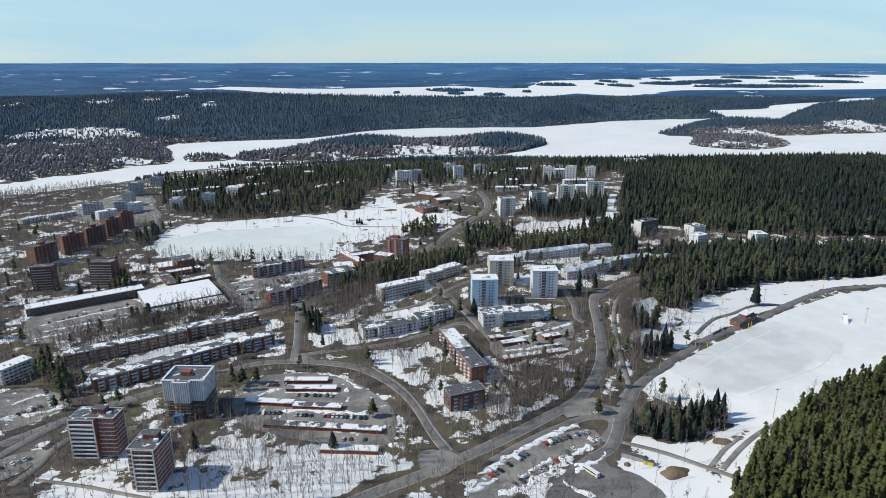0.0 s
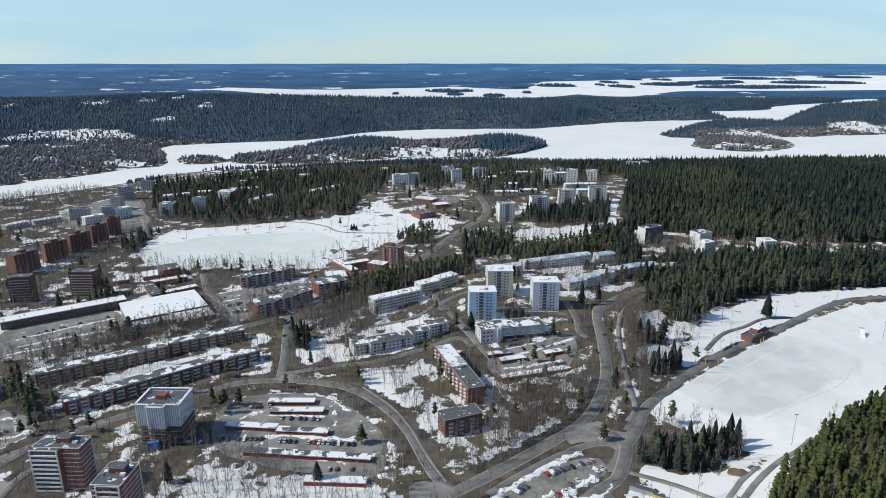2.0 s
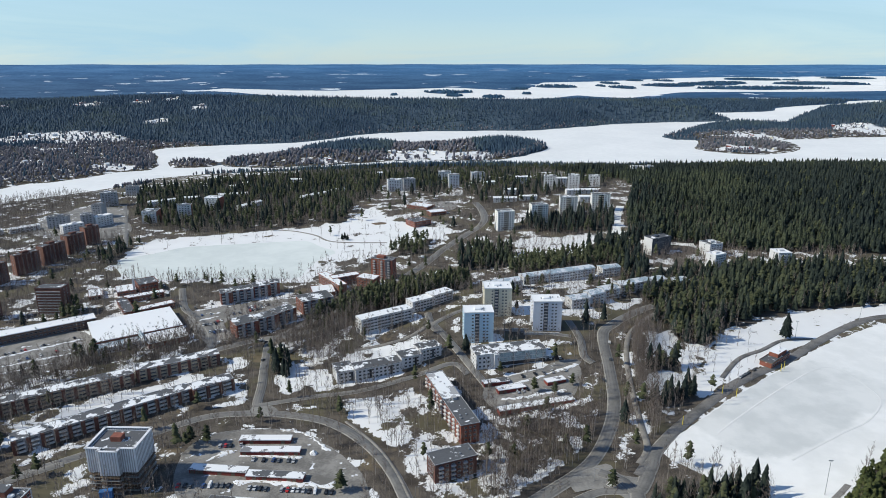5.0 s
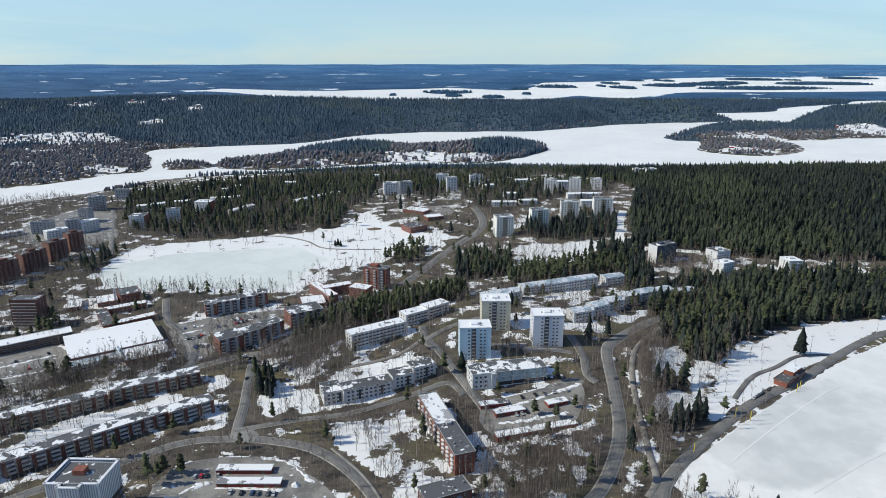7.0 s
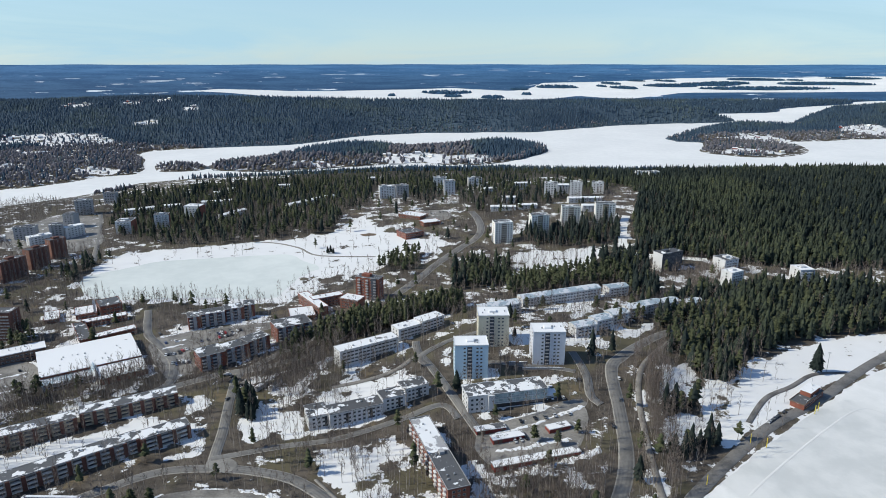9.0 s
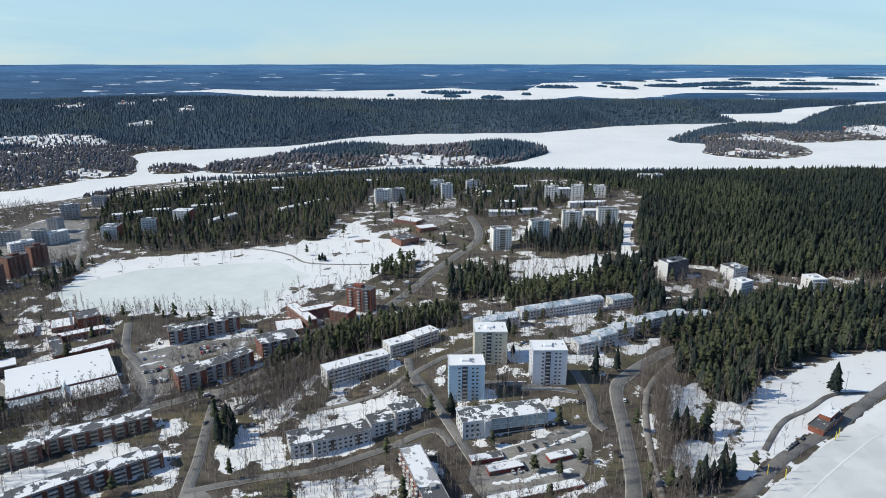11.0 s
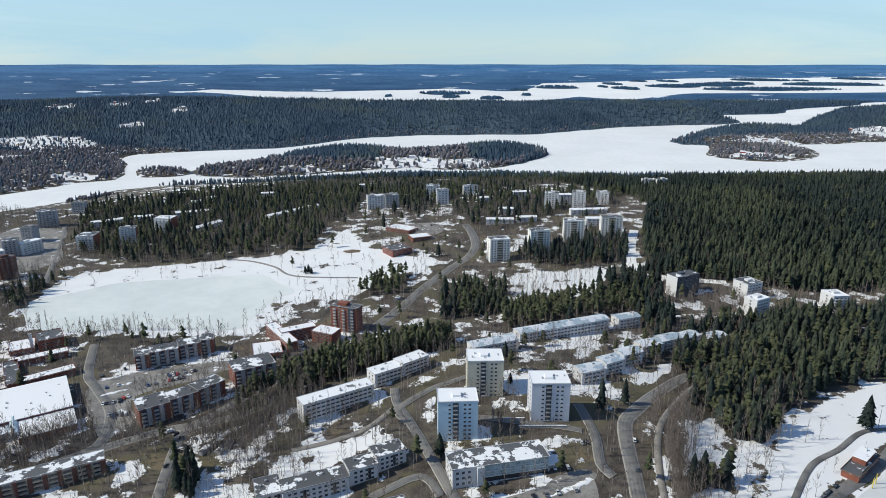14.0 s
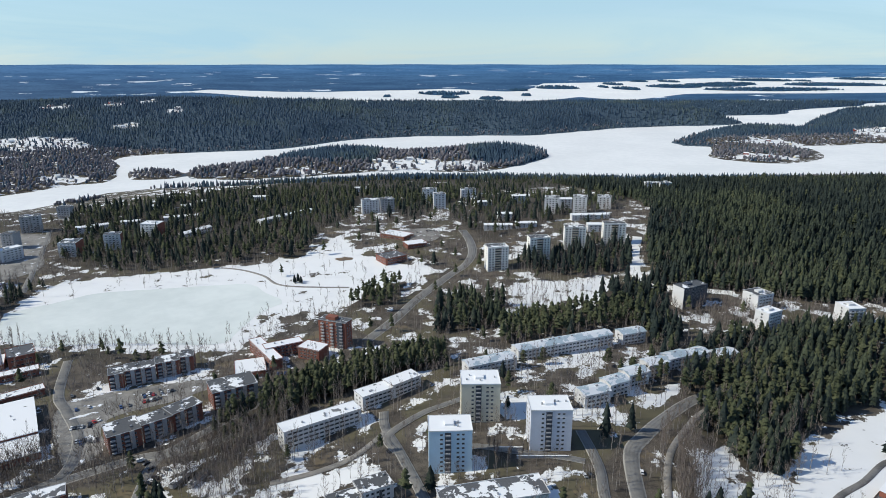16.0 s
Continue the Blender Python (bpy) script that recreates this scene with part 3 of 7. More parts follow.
WOODS.append(("bare", 8, [(-52, 483), (-8, 517), (-18, 545), (-70, 521)]))
WOODS.append(("bare", 9, [(215, 814), (341, 804), (392, 842), (270, 866)]))
WOODS.append(("bare", 9, [(308, 892), (499, 900), (518, 930), (319, 922)]))
WOODS.append(("bare", 8, [(-328, 742), (-142, 772), (-135, 836), (-166, 784), (-318, 772)]))
WOODS.append(("bare", 7, [(-383, 756), (-392, 850), (-419, 968), (-466, 850), (-463, 736)]))
WOODS.append(("bare", 7.5, [(-700, 778), (-558, 892), (-554, 954), (-542, 1064), (-553, 1212), (-697, 1286), (-971, 1092)]))
WOODS.append(("bare", 8, [(-786, 878), (-615, 1080), (-732, 1180), (-952, 1070)]))
WOODS.append(("spruce", 8, [(236, 890), (245, 782), (203, 682), (210, 756), (206, 830)]))
WOODS.append(("pine", 6, [(217, 683), (262, 721), (307, 697), (267, 641), (211, 621)]))
WOODS.append(("pine", 9, [(163, 692), (181, 668), (205, 680), (201, 718)]))
WOODS.append(("spruce", 5, [(-126, 539), (-108, 533), (-111, 553), (-130, 563)]))
WOODS.append(("pine", 5.0, [(-100, 612), (-60, 652), (0, 692), (40, 706), (40, 732), (-30, 716), (-90, 672), (-120, 632)]))
WOODS.append(("bare", 4.4, [(-123, 589), (-71, 631), (-48, 597), (-78, 567), (-111, 561)]))
WOODS.append(("bare", 5, [(-166, 580), (-60, 640), (-55, 616), (-134, 562)]))
WOODS.append(("bare", 5, [(-313, 788), (-249, 780), (-192, 786), (-186, 772), (-294, 764)]))
WOODS.append(("pine", 19, [(-292, 752), (-211, 730), (-174, 740), (-180, 756), (-295, 766)]))
WOODS.append(("bare", 4.2, [(-276, 593), (-222, 601), (-176, 617), (-157, 585), (-204, 567), (-253, 557)]))
WOODS.append(("bare", 4.2, [(-135, 615), (-104, 631), (-72, 661), (-65, 625), (-108, 599), (-123, 597)]))
WOODS.append(("bare", 6, [(-100, 571), (-61, 601), (-51, 549), (-88, 541)]))
WOODS.append(("bare", 5, [(-332, 530), (-282, 576), (-262, 542), (-309, 496)]))
WOODS.append(("bare", 5, [(-49, 500), (-18, 428), (-10, 436), (-41, 510)]))
WOODS.append(("pine", 8, [(-347, 635), (-363, 685), (-339, 671), (-320, 615)]))
WOODS.append(("pine", 9, [(-301, 582), (-276, 600), (-260, 562), (-283, 554)]))
WOODS.append(("bare", 8, [(-88, 572), (-12, 518), (56, 514), (42, 460), (-37, 462), (-111, 526)]))
WOODS.append(("bare", 5.4, [(-319, 470), (-297, 498), (-229, 540), (-216, 508), (-277, 462), (-291, 438)]))
ROADS = []
ROADS.append(("road", 8.8, [(-68, 296), (-43, 314), (-8, 336), (31, 364), (68, 394), (99, 422), (119, 456), (131, 490), (138, 534), (145, 586), (158, 606), (180, 630), (208, 656), (241, 676)]))
ROADS.append(("road", 7.5, [(9, 348), (-3, 370), (-20, 414), (-39, 444), (-65, 468), (-91, 478), (-121, 482), (-153, 478), (-182, 458), (-209, 438), (-237, 416), (-260, 392), (-284, 364)]))
ROADS.append(("road", 6.5, [(-121, 481), (-124, 501), (-127, 523), (-135, 563), (-140, 599), (-130, 617), (-112, 641), (-92, 665)]))
ROADS.append(("road", 8, [(-198, 574), (-172, 592), (-150, 604), (-125, 610), (-98, 626), (-84, 644)]))
ROADS.append(("road", 7, [(-207, 568), (-190, 588), (-201, 626), (-229, 662), (-248, 686), (-272, 742)]))
ROADS.append(("road", 10, [(-30, 770), (-9, 820), (10, 870), (39, 926), (60, 960), (70, 996), (69, 1042), (61, 1092)]))
ROADS.append(("path", 3, [(-225, 980), (-197, 970), (-166, 948), (-145, 922), (-119, 912), (-64, 906)]))
ROADS.append(("road", 6, [(-409, 902), (-444, 980), (-489, 1076), (-535, 1168)]))
ROADS.append(("wet", 7.5, [(126, 410), (160, 454), (215, 506), (245, 530), (287, 558), (333, 596), (381, 632), (420, 654), (461, 662), (507, 668)]))
ROADS.append(("wet", 3.6, [(222, 526), (249, 558), (276, 576), (299, 594), (314, 600), (334, 602)]))
ROADS.append(("road", 8, [(103, 414), (115, 406), (121, 396), (135, 418), (143, 434), (160, 454)]))
ROADS.append(("road", 8, [(121, 396), (116, 380), (106, 360), (93, 350)]))
ROADS.append(("road", 6, [(30, 346), (53, 366), (78, 384), (99, 396), (115, 396)]))
ROADS.append(("path", 4, [(129, 422), (139, 438), (143, 468), (149, 514), (157, 556), (168, 588), (184, 612), (204, 636), (228, 656)]))
ROADS.append(("road", 6, [(-284, 335), (-276, 352), (-267, 373), (-256, 396), (-241, 410), (-222, 424)]))
ROADS.append(("path", 2.5, [(-239, 328), (-207, 322), (-188, 317), (-165, 311)]))
ROADS.append(("road", 5, [(-250, 322), (-246, 340), (-246, 362), (-236, 376), (-205, 385)]))
ROADS.append(("path", 1.8, [(6, 358), (-5, 382), (-19, 418), (-34, 444), (-56, 470)]))
ROADS.append(("road", 6, [(127, 541), (122, 551), (124, 573), (123, 589), (120, 610)]))
ROADS.append(("road", 6, [(43, 509), (32, 537), (21, 565), (9, 595), (-1, 619), (-4, 639)]))
ROADS.append(("path", 4, [(-1, 615), (-17, 593), (-37, 581), (-63, 573)]))
ROADS.append(("track", 2.4, [(158, 334), (166, 343), (176, 354), (190, 366)]))
ROADS.append(("track", 2.8, [(165, 332), (184, 352), (205, 370), (222, 381), (240, 396)]))
ROADS.append(("path", 3.5, [(115, 366), (139, 352), (162, 330), (170, 320)]))
ROADS.append(("road", 5, [(-124, 491), (-83, 503), (-51, 509), (-12, 527), (17, 543), (29, 527)]))

ROADS.append(("ski", 1.2, [(190, 454), (214, 475), (267, 518), (310, 548), (325, 540), (329, 510), (322, 493), (298, 470), (271, 454), (223, 424)]))
ROADS.append(("snowpath", 9, [(274, 1026), (252, 960), (241, 894), (273, 876), (326, 865)]))
WOODS.append(("bare", 6.0, [(215, 806), (300, 830), (420, 836), (520, 850), (520, 812), (400, 800), (300, 790)]))
WOODS.append(("mixed", 12.0, [(262, 850), (330, 868), (470, 862), (560, 900), (540, 930), (430, 905), (320, 900), (262, 880)]))
WOODS.append(("pine", 6.5, [(-330, 484), (-310, 474), (-284, 444), (-262, 414), (-268, 410), (-292, 436), (-320, 464)]))
ROADS.append(("road", 5, [(8, 594), (1, 610), (20, 632), (36, 642), (48, 649)]))
ROADS.append(("road", 4.5, [(33, 595), (57, 595), (81, 589), (106, 584), (117, 581)]))
WOODS.append(("bare", 3.0, [(156, 560), (170, 606), (180, 600), (172, 566), (164, 530), (155, 500), (148, 500)]))
WOODS.append(("pine", 5.5, [(191, 624), (216, 652), (256, 688), (268, 660), (268, 631), (234, 624), (211, 613)]))
WOODS.append(("spruce", 4.5, [(206, 596), (214, 580), (230, 577), (250, 594), (236, 606)]))
WOODS.append(("spruce", 9, [(-410, 925), (-412, 850), (-398, 800), (-390, 806), (-398, 860), (-398, 925)]))

# ---- ground sheet ----
def build_ground():
    front = np.radians(np.arange(-46.0, 46.01, 0.35))
    rest = np.radians(np.arange(49.0, 312.0, 3.0))
    angles = np.concatenate([front, rest])
    rings = [20.0, 60.0, 110.0, 170.0, 220.0]
    while rings[-1] < 46000.0:
        r = rings[-1]
        rings.append(r * (1.0122 if r < 3200 else 1.016) + (0.0 if r < 13000 else r * 0.05))
    rr, aa = np.meshgrid(np.array(rings), angles, indexing="ij")
    x, y = rr * np.sin(aa), rr * np.cos(aa)
    z = height(x, y)
    cover = np.zeros((*x.shape, 4), np.float32)
    cover[..., 0], cover[..., 3] = 0.442, 1.0
    for kind, poly, *_ in AREAS:
        m = inside(poly, x, y)
        if kind in ("snow", "field", "pond"):
            cover[m, 0] = 0.88 if kind != "snow" else 0.66
    for kind, gap, poly in WOODS:
        m = inside(poly, x, y)
        if kind in ("spruce", "pine", "mixed", "hill"):
            cover[m, 0], cover[m, 1] = 0.30, 0.8
        elif kind == "bare":
            cover[m, 0] = np.minimum(cover[m, 0], 0.62)
    near = (y > 150) & (y < 1500) & (np.abs(x) < 900)
    for kind, width, line in ROADS:
        if kind == "road":
            d = edge_distance(smooth_line(line, 12.0), x[near], y[near], False)
            verge = np.clip((width / 2 + 7.5 - d) / 4.0, 0, 1)
            cover[near, 0] = cover[near, 0] * (1 - verge) + np.minimum(cover[near, 0], 0.27) * verge
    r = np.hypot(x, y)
    # blue channel of cover: how strongly the ground takes the painted haze colours
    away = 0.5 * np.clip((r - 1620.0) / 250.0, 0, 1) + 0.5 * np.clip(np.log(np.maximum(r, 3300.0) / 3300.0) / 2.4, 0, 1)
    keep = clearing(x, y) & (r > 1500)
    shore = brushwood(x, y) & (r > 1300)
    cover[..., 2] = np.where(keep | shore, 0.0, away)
    cover[shore, 0], cover[shore, 1] = 0.41, 0.3
    cover[keep, 0], cover[keep, 1] = np.where(y[keep] < 3000, 0.61, 0.47), 0.0
    px, py, pz, _ = shrink(x, y, z)
    na, nr = len(angles), len(rings)
    idx = np.arange(nr * na).reshape(nr, na)
    a, b = idx[:-1, :], idx[1:, :]
    a2, b2 = np.roll(a, -1, 1), np.roll(b, -1, 1)
    tris = np.concatenate([np.stack([a, a2, b2], -1).reshape(-1, 3), np.stack([a, b2, b], -1).reshape(-1, 3)])
    verts = np.stack([px, py, pz], -1).reshape(-1, 3)
    verts = np.vstack([verts, [[0, 0, float(height(np.array([0.0]), np.array([0.0]))[0])]]])
    cap = np.stack([np.full(na, nr * na), np.roll(idx[0], -1), idx[0]], -1)
    tris = np.vstack([tris, cap])
    me = raw_mesh("ground", verts, tris, [GROUND])
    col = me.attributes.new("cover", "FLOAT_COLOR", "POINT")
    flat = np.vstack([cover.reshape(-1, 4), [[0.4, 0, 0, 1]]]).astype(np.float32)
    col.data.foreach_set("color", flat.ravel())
    me.polygons.foreach_set("use_smooth", np.ones(len(me.polygons), bool))
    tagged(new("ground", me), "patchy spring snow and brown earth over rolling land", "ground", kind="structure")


def flat_sheet(name, outline, mat, z_of, label, category, kind="structure", lift=0.12, cell=8.0, edge=2.0):
    """A sheet with a smooth outline, draped over the ground."""
    line = smooth_line(outline, edge * 3, True)
    bm = bmesh.new()
    vs = [bm.verts.new((x + random.uniform(-0.4, 0.4) * edge, y + random.uniform(-0.4, 0.4) * edge, 0)) for x, y in line]
    bm.faces.new(vs)
    bmesh.ops.triangulate(bm, faces=bm.faces[:])
    xs = [q[0] for q in line]
    ys = [q[1] for q in line]
    if cell:
        for v, axis in ([(v, (1, 0, 0)) for v in np.arange(min(xs) + cell, max(xs), cell)] + [(v, (0, 1, 0)) for v in np.arange(min(ys) + cell, max(ys), cell)]):
            bmesh.ops.bisect_plane(bm, geom=bm.verts[:] + bm.edges[:] + bm.faces[:], plane_co=(v * axis[0], v * axis[1], 0), plane_no=axis)
    zs = z_of(np.array([v.co.x for v in bm.verts]), np.array([v.co.y for v in bm.verts]))
    for v, z in zip(bm.verts, zs):
        v.co.z = z + lift
    bm.normal_update()
    for f in bm.faces:
        if f.normal.z < 0:
            f.normal_flip()
    me = bpy.data.meshes.new(name)
    bm.to_mesh(me)
    bm.free()
    me.materials.append(mat)
    return tagged(new(name, me), label, category, kind=kind)


def lake_sheet(name, outline, label):
    """Lake ice: one level sheet, drawn in with the far country."""
    line = np.array(smooth_line(outline, 60.0, True))
    bm = bmesh.new()
    bm.faces.new([bm.verts.new((x, y, 0)) for x, y in line])
    bmesh.ops.triangulate(bm, faces=bm.faces[:])
    for v, axis in [(v, (0, 1, 0)) for v in (2000, 2400, 2800, 3200, 3600, 4200, 5000, 6000, 7000, 8000, 9500, 11000)] + [(v, (1, 0, 0)) for v in range(-2000, 8001, 1000)]:
        bmesh.ops.bisect_plane(bm, geom=bm.verts[:] + bm.edges[:] + bm.faces[:], plane_co=(v * axis[0], v * axis[1], 0), plane_no=axis)
    for v in bm.verts:
        x, y, z, _ = shrink(np.array([v.co.x]), np.array([v.co.y]), np.array([LAKE_Z]))
        v.co = (x[0], y[0], z[0])
    bm.normal_update()
    for f in bm.faces:
        if f.normal.z < 0:
            f.normal_flip()
    me = bpy.data.meshes.new(name)
    bm.to_mesh(me)
    bm.free()
    me.materials.append(ICE)
    tagged(new(name, me), label, "lake", kind="structure")


def grow(poly, d):
    """The outline, a little wider."""
    c = np.mean(np.array(poly, float), 0)
    return [tuple(np.array(q) + (np.array(q) - c) / max(1.0, np.hypot(*(np.array(q) - c))) * d) for q in poly]


build_ground()
lake_sheet("lake", grow(LAKE_PLAN, 30), "frozen lake under smooth white snow")
lake_sheet("lake_far", grow(LAKE_FAR, 60), "distant frozen lake under snow between wooded islands")


def road(name, pts, width, mat, label, category="road", lift=0.16, kerb=True):
    line = smooth_line(pts, 3.0)
    v, f = [], []
    for i, (x, y) in enumerate(line):
        a, b = line[max(i - 1, 0)], line[min(i + 1, len(line) - 1)]
        dx, dy = b[0] - a[0], b[1] - a[1]
        k = math.hypot(dx, dy) or 1.0
        nx, ny = -dy / k, dx / k
        wob = width * (1 + 0.03 * math.sin(i * 0.16) + 0.02 * math.sin(i * 0.07))
        for s, dz in ((-0.53, -0.25), (-0.5, 0.0), (0.0, 0.06), (0.5, 0.0), (0.53, -0.25)) if kerb else ((-0.6, -0.09), (-0.5, -0.04), (0.0, 0.0), (0.5, -0.04), (0.6, -0.09)):
            px, py = x + nx * wob * s, y + ny * wob * s
            v.append((px, py, lift + dz))
    zs = height(np.array([q[0] for q in v]), np.array([q[1] for q in v]))
    v = [(q[0], q[1], q[2] + z) for q, z in zip(v, zs)]
    for i in range(len(line) - 1):
        for j in range(4):
            k = i * 5 + j
            f.append((k + 1, k, k + 5, k + 6))
    me = bpy.data.meshes.new(name)
    me.from_pydata(v, [], f)
    me.materials.append(mat)
    me.polygons.foreach_set("use_smooth", [True] * len(me.polygons))
    me.attributes.new("across", "FLOAT", "POINT").data.foreach_set("value", [-1.06, -1.0, 0.0, 1.0, 1.06] * len(line))
    me.update()
    return tagged(new(name, me), label, category, kind="structure")


for i, (kind, width, line) in enumerate(ROADS):
    road({"road": "road", "wet": "road", "path": "footpath", "track": "track", "ski": "ski_track", "snowpath": "snow_path"}[kind], line, width, {"road": ASPHALT, "wet": WETROAD, "path": GRAVEL, "track": LOT, "ski": SKITRACK, "snowpath": FIELD}[kind], {"road": "grey dusty asphalt road with worn lanes", "wet": "dark wet asphalt lane beside the snow field", "ski": "packed greyish track across the snow field", "path": "light gravel footpath through the snow", "track": "grey bare track between snow banks", "snowpath": "snow-covered track at the edge of the forest"}[kind], {"road": "road", "wet": "road", "path": "path", "track": "track", "ski": "track", "snowpath": "path"}[kind], 0.33 if kind == "ski" else 0.22 + 0.012 * i, kind not in ("ski", "track", "snowpath"))
for i, (kind, line) in enumerate(AREAS):
    if kind in ("lot", "wetlot"):
        flat_sheet("car_park", line, LOT if kind == "lot" else WETROAD, height, "asphalt yard with leftover snow patches" if kind == "lot" else "dark wet asphalt bus yard beside snow", "car park", lift=0.10 + 0.006 * i)
    elif kind == "paved":
        flat_sheet("junction", line, JUNCTION, height, "worn grey asphalt where roads meet", "road", lift=0.24 + 0.006 * i, cell=6.0, edge=1.0)
    elif kind == "pond":
        flat_sheet("pond", line, POND, height, "frozen pond with smooth snowy ice", "pond", lift=0.15, cell=20.0)
    elif kind == "field":
        flat_sheet("sports_field", line, FIELD, height, "snow-covered sports field with faint tracks", "field", lift=0.20, cell=12.0)



# ---- buildings ----
WINDOW_MESHES = {}


def window_mesh(w, h):
    key = (round(w, 1), round(h, 1))
    if key not in WINDOW_MESHES:
        b = Boxes()
        rings = ((w / 2 + 0.06, h / 2 + 0.06, 0.04), (w / 2 + 0.06, h / 2 + 0.06, -0.12), (w / 2 - 0.06, h / 2 - 0.06, -0.12), (w / 2 - 0.06, h / 2 - 0.06, -0.05))
        for rx, rz, y in rings:
            b.v += [(-rx, y, -rz), (rx, y, -rz), (rx, y, rz), (-rx, y, rz)]
        for k in range(3):
            for i in range(4):
                j = (i + 1) % 4
                b.f.append((k * 4 + i, k * 4 + j, k * 4 + 4 + j, k * 4 + 4 + i))
                b.s.append(0)
        b.f.append((12, 13, 14, 15))
        b.s.append(1)
        WINDOW_MESHES[key] = b.mesh("window", [SASH, GLASS])
    return WINDOW_MESHES[key]


BOX_MESHES = {}


def box_mesh(name, sx, sy, sz, mat):
    key = (name, round(sx, 2), round(sy, 2), round(sz, 2), mat.name)
    if key not in BOX_MESHES:
        BOX_MESHES[key] = Boxes().box(0, 0, 0, sx, sy, sz).mesh(name, [mat])
    return BOX_MESHES[key]


def flat_roof(root, L, W, H, mat, lip=0.35, parapet=0.45, edge=None):
    b = Boxes().box(0, 0, H + 0.12, L + 2 * lip, W + 2 * lip, 0.30, 0)
    roof = part("roof", b.mesh("roof", [mat]), root)
    p = Boxes()
    t = 0.30
    for s in (-1, 1):
        p.box(0, s * (W / 2 + lip - t / 2 + 0.02), H + 0.2 + parapet / 2, L + 2 * lip + 0.06, t, parapet)
        p.box(s * (L / 2 + lip - t / 2 + 0.02), 0, H + 0.2 + parapet / 2, t, W + 2 * lip - 2 * t, parapet)
    part("parapet", p.mesh("parapet", [edge or GREYPANEL]), roof)
    return roof


def gable_roof(root, L, W, H, mat, rise=1.5, lip=0.5):
    w = W / 2 + lip
    prof = [(-w, H - 0.05), (0, H + rise - 0.05), (w, H - 0.05), (w, H + 0.22), (0, H + rise + 0.22), (-w, H + 0.22)]
    roof = part("roof", Boxes().prism(prof, -L / 2 - lip, L / 2 + lip).mesh("roof", [mat]), root)
    gable = Boxes().prism([(-W / 2, H - 0.02), (W / 2, H - 0.02), (0, H + rise - 0.1)], -L / 2, L / 2)
    part("gable", gable.mesh("gable", [WHITE]), root)
    return roof


def vents(root, L, W, H, rng, count, mat=None):
    for k in range(count):
        w = rng.uniform(0.6, 1.3)
        part("vent", box_mesh("vent", round(w, 1), round(w, 1), 1.0, mat or STEEL), root, (rng.uniform(-0.42, 0.42) * L, rng.uniform(-0.3, 0.3) * W, H + 0.75))


def windows(root, side, L, W, st, H, cols, w=1.7, h=1.35, first=1.5, skip=0.0, rng=None):
    """Single windows on one side: f front, b back, l and r the ends. cols are places along the wall."""
    if side == "r" and root.location.y > 850:
        return
    me = window_mesh(w, h)
    step = (H - 0.8) / st
    for k in range(st):
        z = first + k * step
        for u in cols:
            if rng and rng.random() < skip:
                continue
            at, turn = {"f": ((u, -W / 2, z), 0), "b": ((-u, W / 2, z), 180), "l": ((-L / 2, -u, z), -90), "r": ((L / 2, u, z), 90)}[side]
            part("window", me, root, at, turn)


def window_bands(root, L, W, st, H, side="b"):
    """The far side: one strip of windows for each storey."""
    if root.location.y > 520:
        return
    step = (H - 0.8) / st
    me = box_mesh("window_band", round(L * 0.86, 1), 0.12, 1.2, GLASS)
    for k in range(st):
        part("window_band", me, root, (0, W / 2, 1.5 + k * step))


def spread(L, gap, edge=1.8):
    n = max(1, int((L - 2 * edge) / gap) + 1)
    return [(-L / 2 + edge) + (L - 2 * edge) * (i + 0.5) / n for i in range(n)]


def balcony(root, u, W, z, w=3.4, mat=None, depth=1.3):
    ob = part("balcony", box_mesh("balcony", w, depth, 1.05, mat or FRAME), root, (u, -W / 2 - depth / 2 + 0.02, z - 0.75))
    return ob


LABELS = {
    "tower_blue": "pale blue nine-storey apartment tower with snow-covered flat roof",
    "tower_yellow": "pale yellow nine-storey apartment tower with snow-covered roof",
    "tower_white": "pale grey nine-storey apartment tower with snowy flat roof",
    "tower_far": "cream-white apartment tower with rows of balconies",
    "slab_far": "white apartment block among trees near the lake",
    "low_far": "low pale housing row with snow on its roof",
    "hotel_white": "white panel apartment block beside a car park",
    "hotel_dark": "dark grey apartment block joined to a white one",
    "school_far": "low school wing with snow-covered flat roof",
    "brick_low": "low red-brick building with flat roof",
    "slab_white": "white apartment block with brick end wall",
    "slab_dark": "dark modern apartment block above the shore",
    "slab_brick": "orange-brick apartment slab with sunlit end wall",
    "lattice": "brown brick tower with grid of pale balconies",
    "mall": "long low shopping arcade with snowy roof",
    "market": "wide flat supermarket with deep snow on roof",
    "school_wing": "low red-brick school wing with snow on roof",
    "row_brick": "long brick terrace with beige balcony bays",
    "row_white": "long brick terrace with white balcony bays and snow",
    "tower_band": "red-brick apartment tower with white balcony bands",
    "tower_wrap": "brick tower under renovation wrapped in white sheeting",
    "brick_long": "long red-brick apartment block with white balconies",
    "brick_dark": "dark brick apartment block with black felt roof",
    "apt_white": "white three-storey apartment block with snow patches on roof",
    "apt_long": "long white apartment block with ribbon windows",
    "office": "white three-storey office with large glazed front",
    "row_gable": "white terraced flats with low sheet-metal gable roof",
    "tower_dark": "dark slate apartment tower with white end wall",
    "tower_red": "red-brick apartment tower with dark balcony bay",
    "school_red": "red-brick school wing with white snow on roof",
    "apt_mixed": "red-brick and grey apartment block with balconies",
    "garage": "row of low garages with red doors",
    "clubhouse": "red-brick sports clubhouse with flat deck roof",
}
FOOTPRINTS = []


